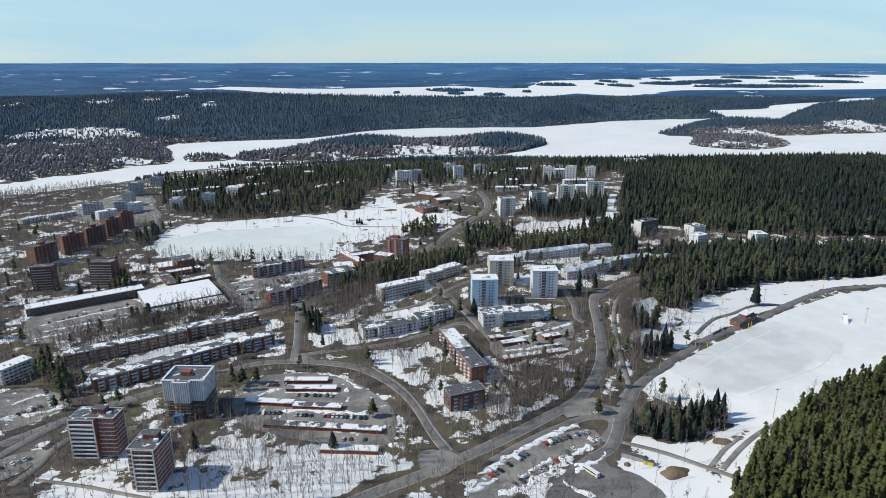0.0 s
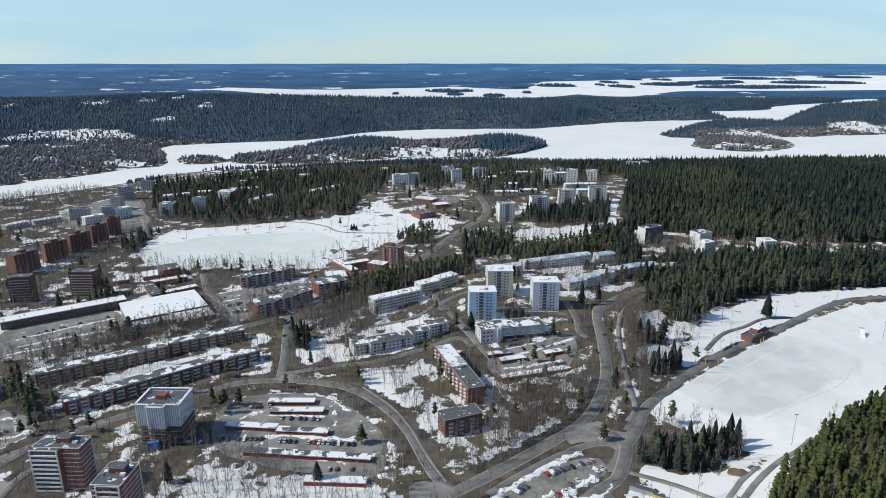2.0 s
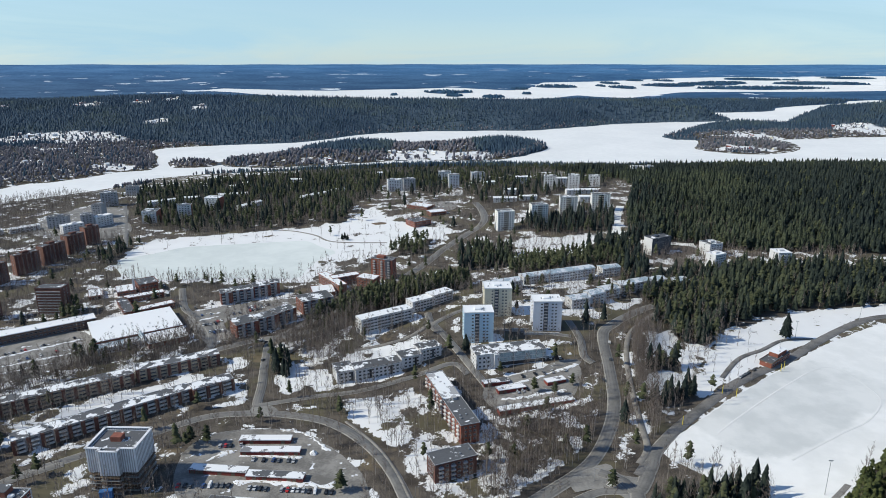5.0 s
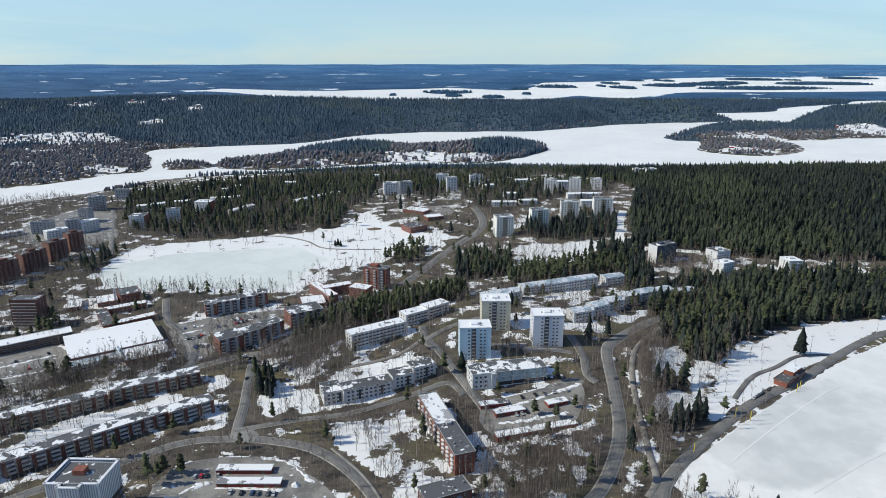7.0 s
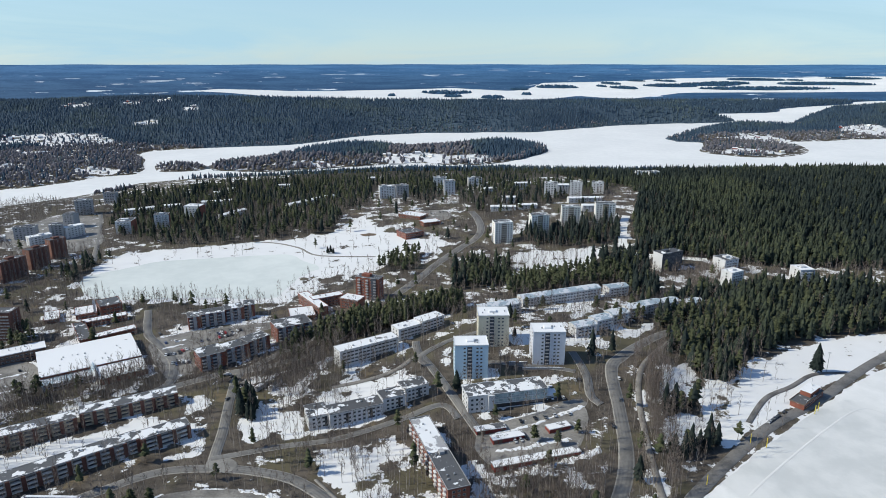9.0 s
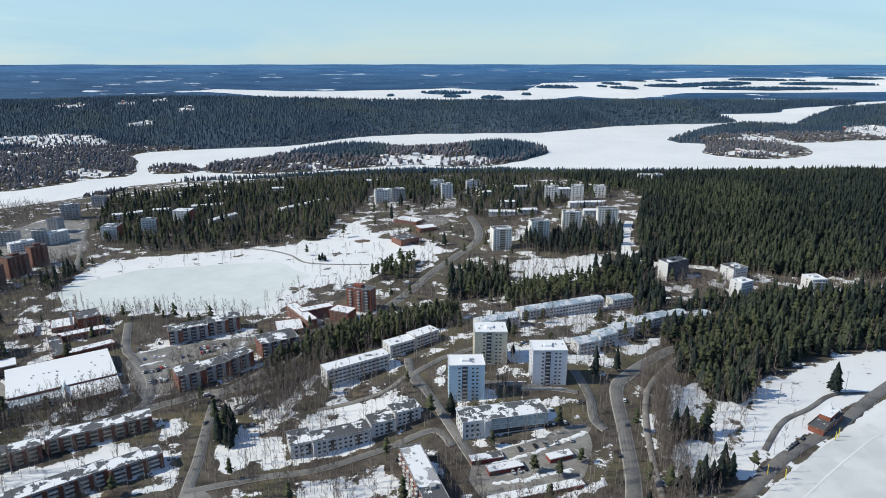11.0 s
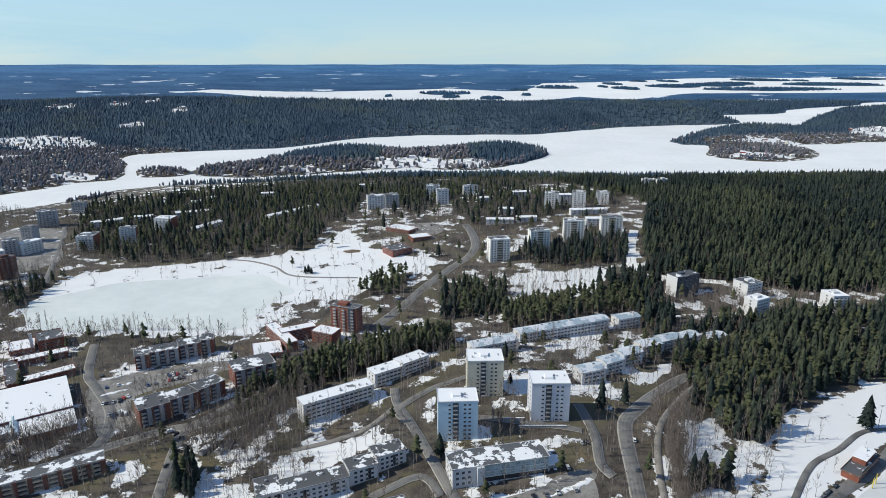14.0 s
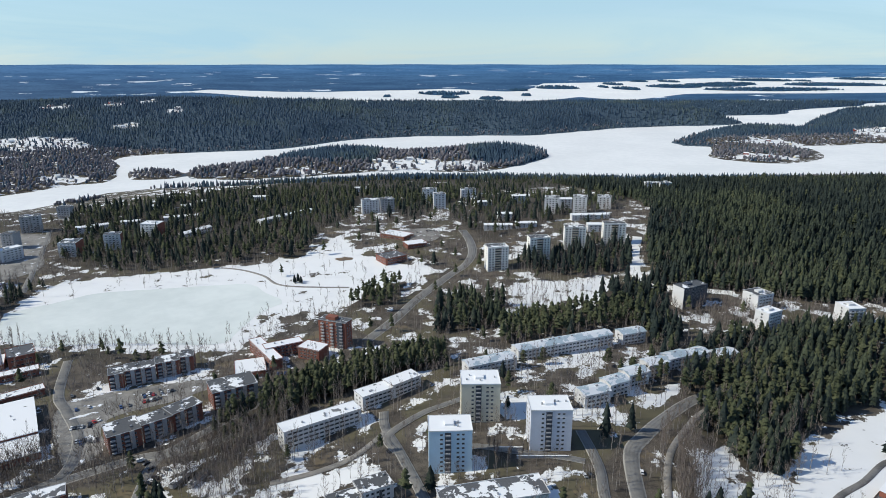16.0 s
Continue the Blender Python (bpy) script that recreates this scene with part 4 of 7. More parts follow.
def block(kind, x, y, yaw, L, W, base, st, H):
    """One building, its front along local x on the side of negative y."""
    rng = random.Random(int(abs(x) * 13 + abs(y) * 7))
    name = "apartment_building"
    if kind in ("office", "mall", "market", "garage", "clubhouse"):
        name = {"office": "office_building", "mall": "shopping_arcade", "market": "supermarket", "garage": "garage_row", "clubhouse": "clubhouse"}[kind]
    elif "school" in kind:
        name = "school_building"
    elif kind.startswith("row") or kind == "low_far":
        name = "terraced_house"
    root = tagged(new(name), LABELS[kind], {"garage_row": "garage", "terraced_house": "house", "supermarket": "shop", "shopping_arcade": "shop"}.get(name, "building"))
    root.empty_display_size = 1.0
    corner_z = [on_ground(x + a * L / 2 * math.cos(radians(yaw)) - b * W / 2 * math.sin(radians(yaw)), y + a * L / 2 * math.sin(radians(yaw)) + b * W / 2 * math.cos(radians(yaw))) for a in (-1, 1) for b in (-1, 1)]
    sink = max(0.3, base - min(corner_z) + 0.3)
    root.location, root.rotation_euler = (x, y, base), (0, 0, radians(yaw))
    FOOTPRINTS.append((x, y, radians(yaw), L, W))
    step = (H - 0.8) / st
    wallmat = {"tower_blue": PALEBLUE, "tower_yellow": YELLOW, "tower_white": LILAC, "tower_far": CREAM, "slab_far": WHITE, "low_far": WHITE, "hotel_white": WHITE, "hotel_dark": GREYPANEL,
               "school_far": BRICK, "brick_low": BRICK, "slab_white": WHITE, "slab_dark": GREYPANEL, "slab_brick": ORANGE, "lattice": BRICKDK, "mall": BROWN, "market": GREYPANEL,
               "school_wing": BRICK, "row_brick": BEIGE, "row_white": GREYPANEL, "tower_band": BRICK, "tower_wrap": BROWN, "brick_long": BRICK, "brick_dark": BRICKDK, "apt_white": WHITE,
               "apt_long": WHITE, "office": WHITE, "row_gable": WHITE, "tower_dark": DARKPANEL, "tower_red": BRICK, "school_red": BRICK, "apt_mixed": BRICK, "garage": WOODRED, "clubhouse": BRICK}[kind]
    wall = part("wall", Boxes().box(0, 0, (H - sink) / 2, L, W, H + sink).mesh("wall", [wallmat]), root)

    if kind in ("tower_blue", "tower_yellow", "tower_white"):
        roof = flat_roof(root, L, W, H, ROOFSNOW, 0.25, 0.35, FRAME)
        part("stairwell", box_mesh("stairwell", 3.6, 0.3, H - 0.6, DARKPANEL), root, (-0.06 * L, -W / 2 - 0.04, (H - 1.0) / 2))
        for k in range(st):
            part("balcony", box_mesh("balcony", 2.9, 0.7, 0.8, GREYPANEL), root, (-0.06 * L, -W / 2 - 0.3, 0.9 + k * step))
        windows(root, "f", L, W, st, H, [-0.21 * L], 1.5, 1.1)
        windows(root, "f", L, W, st, H, [0.17 * L, 0.29 * L], 1.5, 1.1)
        windows(root, "l", L, W, st, H, [-3.5, 3.5], 1.6, 1.2)
        windows(root, "r", L, W, st, H, [-3.5, 3.5], 1.6, 1.2)
        window_bands(root, L, W, st, H)
        part("roof_hut", Boxes().box(0, 0, H + 0.9, 5.2, 5.4, 1.5).mesh("roof_hut", [ROOFSNOW]), roof, (-0.02 * L, -0.5, 0))
        part("hut_wall", Boxes().box(2.62, 0, H + 0.85, 0.1, 5.2, 1.2).mesh("hut_wall", [BEIGE]), roof, (-0.02 * L, -0.5, 0))
        vents(root, L, W, H, rng, 4)
    elif kind == "tower_far":
        flat_roof(root, L, W, H, FELTSNOW, 0.2, 0.5, CREAM)
        windows(root, "f", L, W, st, H, [-0.40 * L, -0.25 * L, 0.25 * L, 0.40 * L], 1.6, 1.3)
        windows(root, "l", L, W, st, H, [0.0], 1.2, 1.1)
        for k in range(st):
            part("balcony", box_mesh("balcony", round(L * 0.30, 1), 1.0, 0.9, BEIGE), root, (0, -W / 2 - 0.35, 0.95 + k * step))
            part("loggia", box_mesh("loggia", round(L * 0.30, 1), 0.12, 1.3, GLASS), root, (0, -W / 2 - 0.04, 2.05 + k * step))
        window_bands(root, L, W, st, H)
        vents(root, L, W, H, rng, 4)
    elif kind in ("slab_far", "hotel_white", "hotel_dark", "slab_dark", "slab_white", "tower_dark"):
        flat_roof(root, L, W, H, FELTSNOW if kind != "slab_white" or rng.random() < 0.5 else ROOFSNOW, 0.2, 0.4, wallmat)
        windows(root, "f", L, W, st, H, spread(L, 4.2 if y < 1000 else 5.4), 2.2, 1.3, skip=0.06, rng=rng)
        if kind == "tower_dark":
            part("end_wall", box_mesh("end_wall", 0.3, W, H, WHITE), root, (-L / 2 - 0.16, 0, H / 2))
        else:
            windows(root, "l", L, W, st, H, [0.0], 1.8, 1.3)
        if kind == "slab_white":
            part("end_wall", box_mesh("end_wall", 0.3, W, H, BRICK), root, (L / 2 + 0.16, 0, H / 2))
            for k in range(st):
                part("balcony", box_mesh("balcony", round(L * 0.8, 1), 0.9, 0.9, FRAME), root, (0, -W / 2 - 0.4, 0.7 + k * step))
        elif kind != "tower_dark":
            windows(root, "r", L, W, st, H, [0.0], 1.8, 1.3)
        window_bands(root, L, W, st, H)
        part("roof_hut", box_mesh("roof_hut", 6.0, 5.0, 2.0, wallmat), root, (rng.uniform(-0.2, 0.2) * L, 0, H + 1.2))
        vents(root, L, W, H, rng, 3)
    elif kind == "slab_brick":
        flat_roof(root, L, W, H, FELT, 0.2, 0.5, ORANGE)
        for u in spread(L, 6.0):
            part("stair_bay", box_mesh("stair_bay", 2.4, 0.8, H - 0.6, BRICKDK), root, (u - 3.0, -W / 2 - 0.3, H / 2))
        windows(root, "f", L, W, st, H, spread(L, 3.2), 1.6, 1.2)
        windows(root, "l", L, W, st, H, [0.0], 1.0, 1.0)
        window_bands(root, L, W, st, H)
        part("roof_hut", box_mesh("roof_hut", 8.0, 5.0, 2.4, BRICKDK), root, (0, 0, H + 1.4))
    elif kind == "lattice":
        flat_roof(root, L, W, H, FELT, 0.2, 0.5, BRICKDK)
        for k in range(st):
            for u in spread(L, 3.1, 1.0):
                part("balcony", box_mesh("balcony", 2.3, 0.7, 0.8, PALEPANEL), root, (u, -W / 2 - 0.3, 0.55 + k * step))
        windows(root, "r", L, W, st, H, [-2.0, 2.5], 1.2, 1.2)
        window_bands(root, L, W, st, H)
    elif kind in ("mall", "school_far", "school_wing", "brick_low", "school_red"):
        flat_roof(root, L, W, H, ROOFSNOW if kind not in ("brick_low",) else FELT, 0.6, 0.4, WHITE if kind == "mall" else wallmat)
        windows(root, "f", L, W, st, H, spread(L, 3.4), 2.1, 1.3, first=1.7)
        windows(root, "l", L, W, st, H, spread(W, 4.0), 1.6, 1.3, first=1.7)
        window_bands(root, L, W, st, H)
        vents(root, L, W, H, rng, max(2, int(L / 14)))
    elif kind == "market":
        flat_roof(root, L, W, H, ROOFMETAL, 0.3, 0.4, STEEL)
        hall = part("upper_hall", Boxes().box(0, 6.5, H + 0.9, L, 53.0, 2.4).mesh("upper_hall", [BRICK]), root)
        part("hall_roof", Boxes().box(0, 6.5, H + 2.25, L + 0.8, 53.8, 0.4).mesh("hall_roof", [ROOFSNOW]), hall)
        wing = part("front_wing", Boxes().box(19.0, -38.9, H / 2 - 0.4, 33.0, 11.4, H + 0.4).mesh("front_wing", [BRICK]), root)
        part("wing_roof", Boxes().box(19.0, -32.6, H + 0.62, 33.8, 24.6, 0.4).mesh("wing_roof", [ROOFSNOW]), wing)
        ridge = [(-2.2, H + 0.2), (2.2, H + 0.2), (2.2, H + 1.6), (0, H + 3.0), (-2.2, H + 1.6)]
        part("glass_ridge", Boxes().prism(ridge, -14.0, 12.0).mesh("glass_ridge", [ROOFMETAL]), root, (0.5, -26.0, 0), 90)
        part("pale_front", Boxes().box(-17.0, -W / 2 - 0.2, H / 2 - 0.3, 36.0, 0.3, H + 0.2).mesh("pale_front", [LILAC]), root)
        for u in spread(30.0, 6.0):
            part("shop_window", box_mesh("shop_window", 3.6, 0.14, 1.4, GLASS), root, (u - 17.0, -W / 2 - 0.38, 1.6))
        vents(hall, L * 0.8, 40.0, H + 1.8, rng, 12)
        vents(wing, L * 0.3, 6.0, H + 0.2, rng, 2)
    elif kind in ("row_brick", "row_white"):
        roof = flat_roof(root, L, W, H, ROWSNOW, 0.35, 0.30, GREYPANEL)
        pitch_len = 7.4
        n = max(2, int(L / pitch_len))
        bay = L / n
        front = BEIGE if kind == "row_brick" else FRAME
        for i in range(n + 1):
            part("brick_pier", box_mesh("brick_pier", 2.3, 1.6, H + 0.25, BRICKDK), root, (-L / 2 + i * bay * (L - 2.3) / L + 1.15, -W / 2 - 0.55, (H + 0.25) / 2 - 0.3))
        for i in range(n):
            u = -L / 2 + (i + 0.5) * bay
            for k in range(st):
                part("balcony", box_mesh("balcony", round(bay - 2.5, 1), 1.0, 1.0, front), root, (u, -W / 2 - 0.42, 0.75 + k * step))
                part("window", window_mesh(bay - 3.2, 1.2), root, (u, -W / 2, 2.05 + k * step))
        windows(root, "r", L, W, st, H, [0.0], 1.4, 1.2)
        part("end_wall", box_mesh("end_wall", 0.3, W, H, BRICKDK), root, (L / 2 + 0.16, 0, H / 2))
        part("end_wall", box_mesh("end_wall", 0.3, W, H, BRICKDK), root, (-L / 2 - 0.16, 0, H / 2))
        window_bands(root, L, W, st, H)
        vents(root, L, W, H, rng, n // 2)
    elif kind == "tower_band":
        roof = flat_roof(root, L, W, H, FELT, 0.25, 0.5, FRAME)
        stepped = L > 20
        lead = 3.2 if stepped else 1.2
        x0, x1 = (-L / 2, 0.10 * L) if stepped else (-0.30 * L, L / 2)
        mid, wide, face = (x0 + x1) / 2, x1 - x0, -W / 2 - lead
        wing = part("front_wing", Boxes().box(mid, -W / 2 - lead / 2 + 0.05, H / 2 - 0.2, wide, lead, H + 0.4).mesh("front_wing", [BRICK]), root)
        part("wing_roof", Boxes().box(mid, -W / 2 - lead / 2 + 0.2, H + 0.32, wide + 0.3, lead + 0.2, 0.3).mesh("wing_roof", [FELT]), wing)
        part("wing_parapet", Boxes().box(mid, face - 0.1, H + 0.45, wide + 0.5, 0.3, 0.6).mesh("wing_parapet", [FRAME]), wing)
        for k in range(st):
            z = 0.9 + k * step
            part("balcony", box_mesh("balcony", round(wide * (0.92 if stepped else 0.98), 1), 0.7, 1.0 if stepped else 0.55, FRAME), root, (mid, face - 0.3, z))
            part("loggia", box_mesh("loggia", round(wide * (0.86 if stepped else 0.30), 1), 0.12, 1.1, DARKPANEL if stepped else GLASS), root, (mid if stepped else mid + 0.30 * wide, face - 0.03, z + 1.15))
            part("side_band", box_mesh("side_band", 0.12, round(W * 0.98, 1), 0.42, FRAME), root, (L / 2 + 0.04, 0, z - 0.35))
            part("brick_band", box_mesh("brick_band", round(0.38 * L if stepped else 0.2 * L, 1), 0.12, 0.42, FRAME), root, (0.31 * L if stepped else -0.40 * L, -W / 2 - 0.04, z - 0.35))
        if not stepped:
            for k in range(st):
                for u in (-0.12 * L, 0.06 * L):
                    part("window", window_mesh(1.9, 1.2), root, (u, face, 2.0 + k * step))
        windows(root, "f", L, W, st, H, [0.22 * L, 0.38 * L] if stepped else [-0.40 * L], 1.5, 1.2, first=1.9)
        windows(root, "r", L, W, st, H, [-0.3 * W, 0.0, 0.3 * W], 1.6, 1.2, first=1.9)
        for u in (x0 + 0.25, x1 - 0.25):
            part("corner_pilaster", box_mesh("corner_pilaster", 0.6, 0.8, H, FRAME), root, (u, face - 0.25, H / 2))
        part("corner_pilaster", box_mesh("corner_pilaster", 0.5, 0.5, H, FRAME), root, (L / 2 + 0.1, W / 2 - 0.2, H / 2))
        part("roof_hut", box_mesh("roof_hut", 8.0, 6.0, 3.0, BRICK), root, (0.05 * L, 0.15 * W, H + 1.7))
        part("hut_roof", box_mesh("hut_roof", 8.6, 6.6, 0.3, FELT), root, (0.05 * L, 0.15 * W, H + 3.35))
        part("roof_unit", box_mesh("roof_unit", 2.6, 2.0, 1.2, SHEET), root, (0.30 * L, -0.05 * W, H + 0.9))
        vents(root, L, W, H, rng, 5)
    elif kind == "tower_wrap":
        flat_roof(root, L, W, H, FELT, 0.2, 0.5, SHEET)
        low = H * 0.47
        tall = H - low + 1.6
        mid = low + tall / 2
        # outline of the scaffold: bays stand out at the front and on one side
        runs = [((-0.56 * L, -0.60 * W), (-0.56 * L, 0.58 * W)), ((-0.56 * L, 0.58 * W), (0.56 * L, 0.58 * W)), ((0.56 * L, 0.58 * W), (0.56 * L, -0.58 * W)),
                ((0.56 * L, -0.58 * W), (0.22 * L, -0.58 * W)), ((0.22 * L, -0.58 * W), (0.22 * L, -0.78 * W)), ((0.22 * L, -0.78 * W), (-0.22 * L, -0.78 * W)), ((-0.22 * L, -0.78 * W), (-0.22 * L, -0.60 * W)), ((-0.22 * L, -0.60 * W), (-0.56 * L, -0.60 * W))]
        bay = Boxes().box(0, -0.62 * W, H / 2 - 0.3, 0.38 * L, 0.26 * W, H + 0.4)
        part("front_bay", bay.mesh("front_bay", [BROWN]), root)
        part("bay_roof", Boxes().box(0, -0.62 * W, H + 0.2, 0.40 * L, 0.27 * W, 0.3).mesh("bay_roof", [FELT]), root)
        for (ax, ay), (bx, by) in runs:
            n = math.hypot(bx - ax, by - ay)
            turn = math.degrees(math.atan2(by - ay, bx - ax))
            at = ((ax + bx) / 2, (ay + by) / 2)
            sheet = part("sheeting", box_mesh("sheeting", round(n + 0.2, 1), 0.25, round(tall, 1), SHEET), root, (*at, mid), turn)
            part("sheet_rim", box_mesh("sheet_rim", round(n + 0.9, 1), 1.5, 0.3, SHEET), root, (*at, mid + tall / 2), turn)
            for u in spread(n, 1.5, 0.3):
                part("sheet_fold", box_mesh("sheet_fold", 0.5, 0.5, round(tall, 1), GREYPANEL), sheet, (u, 0, 0))
            for k in range(6):
                part("scaffold_deck", box_mesh("scaffold_deck", round(n, 1), 1.3, 0.25, WOODBROWN if k % 2 else STEEL), root, (*at, 0.8 + k * 2.1), turn)
            for u in spread(n, 2.6, 0.2):
                q = u / n + 0.5
                part("scaffold_pole", box_mesh("scaffold_pole", 0.16, 0.16, round(low + 0.5, 1), STEEL), root, (ax + (bx - ax) * q, ay + (by - ay) * q, low / 2 - 0.2))
        part("roof_hut", box_mesh("roof_hut", 6.0, 5.0, 3.0, BRICK), root, (-1.0, 0, H + 1.7))
        windows(root, "f", L, W, 3, low, [-0.4 * L, 0.4 * L], 1.8, 1.2)
        windows(root, "l", L, W, 3, low, spread(W, 4.5), 1.8, 1.2)
    elif kind in ("brick_long", "brick_dark", "apt_mixed", "tower_red"):
        flat_roof(root, L, W, H, FELTSNOW if kind == "apt_mixed" else FELT, 0.4, 0.35, GREYPANEL)
        if kind == "brick_long":
            part("snow_cover", box_mesh("snow_cover", round(0.52 * L, 1), round(W - 0.4, 1), 0.16, GREYROOF), root, (-0.22 * L, 0, H + 0.36))
            part("stair_head", box_mesh("stair_head", 3.4, 3.0, 1.8, GREYPANEL), root, (0.06 * L, 1.0, H + 1.1))
        cols = spread(L, 4.4)
        windows(root, "f", L, W, st, H, cols, 1.7, 1.3)
        for i, u in enumerate(cols):
            if i % 2 == 0:
                if kind == "apt_mixed":
                    part("pale_bay", box_mesh("pale_bay", 2.8, 0.9, H + 0.7, PALEPANEL), root, (u + 2.2, -W / 2 - 0.35, H / 2 + 0.1))
                    part("dark_loggia", box_mesh("dark_loggia", 2.4, 0.5, H - 1.2, DARKPANEL), root, (u - 1.2, -W / 2 - 0.15, H / 2 - 0.2))
                for k in range(st):
                    part("balcony", box_mesh("balcony", 3.0, 1.3, 1.0, FRAME if kind == "brick_long" else GREYPANEL), root, (u - (1.2 if kind == "apt_mixed" else 0.0), -W / 2 - (0.9 if kind == "apt_mixed" else 0.6), 0.95 + k * step))
        windows(root, "l", L, W, st, H, spread(W, 4.5), 1.5, 1.3)
        windows(root, "r", L, W, st, H, spread(W, 4.5), 1.5, 1.3)
        window_bands(root, L, W, st, H)
        if kind == "tower_red":
            part("dark_bay", box_mesh("dark_bay", 5.0, 1.2, H + 0.5, DARKPANEL), root, (L * 0.30, -W / 2 - 0.5, H / 2))
            part("roof_hut", box_mesh("roof_hut", 9.0, 6.0, 2.6, BRICK), root, (-0.1 * L, 0, H + 1.5))
        vents(root, L, W, H, rng, max(3, int(L / 12)))
    elif kind in ("apt_white", "apt_long"):
        flat_roof(root, L, W, H, FELTSNOW if kind == "apt_white" else ROOFSNOW, 0.4, 0.25, GREYPANEL)
        cols = spread(L, 3.6)
        if kind == "apt_white":
            windows(root, "f", L, W, st, H, cols, 1.7, 1.35)
            for u in cols[2::5]:
                part("stair_glazing", box_mesh("stair_glazing", 1.8, 0.16, H - 2.0, GLASS), root, (u + 1.6, -W / 2 - 0.03, H / 2 - 0.3))
        else:
            windows(root, "f", L, W, st, H, cols, 2.6, 1.2)
        windows(root, "l", L, W, st, H, spread(W, 5.0), 1.3, 1.3)
        windows(root, "r", L, W, st, H, spread(W, 5.0), 1.3, 1.3)
        window_bands(root, L, W, st, H)
        vents(root, L, W, H, rng, max(3, int(L / 10)))
    elif kind == "office":
        flat_roof(root, L, W, H, ROWSNOW, 0.5, 0.4, FRAME)
        cols = spread(L * 0.70, 3.1, 0.2)
        for k in range(st):
            z = 0.5 + k * (H - 0.7) / st
            part("concrete_band", box_mesh("concrete_band", round(L * 0.71, 1), 0.7, 0.4, FRAME), root, (L * 0.145, -W / 2 - 0.35, z))
            part("glazing", box_mesh("glazing", round(L * 0.70, 1), 0.2, 3.0, SKYGLASS if k else GLASS), root, (L * 0.145, -W / 2 - 0.12, z + 1.7))
            if k:
                part("transom", box_mesh("transom", round(L * 0.70, 1), 0.3, 0.14, FRAME), root, (L * 0.145, -W / 2 - 0.2, z + 1.3))
                for u in cols:
                    part("mullion", box_mesh("mullion", 0.22, 0.45, 3.1, FRAME), root, (u + L * 0.145, -W / 2 - 0.25, z + 1.7))
        part("stair_tower", box_mesh("stair_tower", 4.0, 2.2, H + 0.4, WHITE), root, (-L * 0.22, -W / 2 - 1.0, H / 2))
        windows(root, "f", L, W, st, H, [-0.45 * L, -0.39 * L, -0.33 * L], 1.6, 1.5)
        windows(root, "l", L, W, st, H, spread(W, 5.0), 1.6, 1.4)
        part("entrance_canopy", box_mesh("entrance_canopy", 9.0, 9.0, 0.5, ROOFSNOW), root, (L / 2 + 5.0, -W / 2 + 6, 4.0))
        part("annex", box_mesh("annex", 8.0, 8.0, 3.8, GREYPANEL), root, (L / 2 + 4.0, -W / 2 + 6, 1.9))
        window_bands(root, L, W, st, H)
        vents(root, L, W, H, rng, 7)
    elif kind in ("row_gable", "low_far"):
        gable_roof(root, L, W, H, ROOFMETAL if kind == "row_gable" else ROOFSNOW, 1.5)
        windows(root, "f", L, W, st, H, spread(L, 3.4 if kind == "row_gable" else 7.0), 2.0, 1.3)
        windows(root, "l", L, W, st, H, [0.0], 1.4, 1.2)
        if kind == "row_gable":
            for i, u in enumerate(spread(L, 6.8)):
                for k in range(1, st):
                    balcony(root, u + 1.2, W, 1.6 + k * step, 3.0)
        window_bands(root, L, W, st, H)
        for k in range(max(1, int(L / 16))):
            part("chimney", box_mesh("chimney", 1.6, 0.9, 1.3, GREYPANEL), root, (rng.uniform(-0.35, 0.35) * L, 0.4, H + 1.9))
    elif kind == "garage":
        flat_roof(root, L, W, H, ROWSNOW if rng.random() < 0.3 else snowy_garage, 0.4, 0.12, GREYPANEL)
        for u in spread(L, 3.0, 0.6):
            part("garage_door", box_mesh("garage_door", 2.4, 0.12, 2.0, WOODRED if rng.random() < 0.75 else WOODBROWN), root, (u, -W / 2 - 0.03, 1.05))
    elif kind == "clubhouse":
        flat_roof(root, L, W, H, FELT, 0.5, 0.5, WOODBROWN)
        windows(root, "f", L, W, st, H, spread(L, 3.6), 2.2, 1.4, first=2.2)
        part("upper_room", box_mesh("upper_room", 15.0, 7.0, 3.6, BRICK), root, (5.0, 0.5, H + 1.9))
        part("upper_roof", box_mesh("upper_roof", 16.0, 8.0, 0.35, ROOFSNOW), root, (5.0, 0.5, H + 3.9))
        part("deck_rail", box_mesh("deck_rail", 14.0, 0.12, 1.0, STEEL), root, (-6.0, -W / 2 + 0.2, H + 0.9))
        part("dish", Boxes().box(0, 0, 0, 1.6, 0.3, 1.6).mesh("dish", [FRAME]), root, (9.0, 0.5, H + 4.9))
        part("mast", box_mesh("mast", 0.18, 0.18, 9.0, STEEL), root, (11.5, 2.0, H + 4.5))
    return root


snowy_garage = snowy("garage_roof_snow", (0.20, 0.20, 0.21), 0.66, 0.12)
block("tower_blue", 39.1, 582.0, 2.7, 24.3, 16.7, 3.94, 9, 26.5)
block("tower_yellow", 58.7, 629.0, 1.0, 24.3, 18.9, 8.38, 9, 26.5)
block("tower_white", 98.1, 598.9, 1.0, 24.2, 17.4, 7.15, 9, 26.5)
block("tower_far", 94.4, 946.4, 11.6, 23.4, 15.5, 5.02, 9, 26.5)
block("tower_far", 144.0, 968.6, 8.3, 23.4, 13.8, 9.28, 9, 26.5)
block("tower_far", 190.6, 997.9, -3.1, 24.8, 12.2, 14.07, 9, 26.5)
block("tower_far", 238.4, 1005.1, -3.0, 26.3, 12.6, 16.77, 9, 26.5)
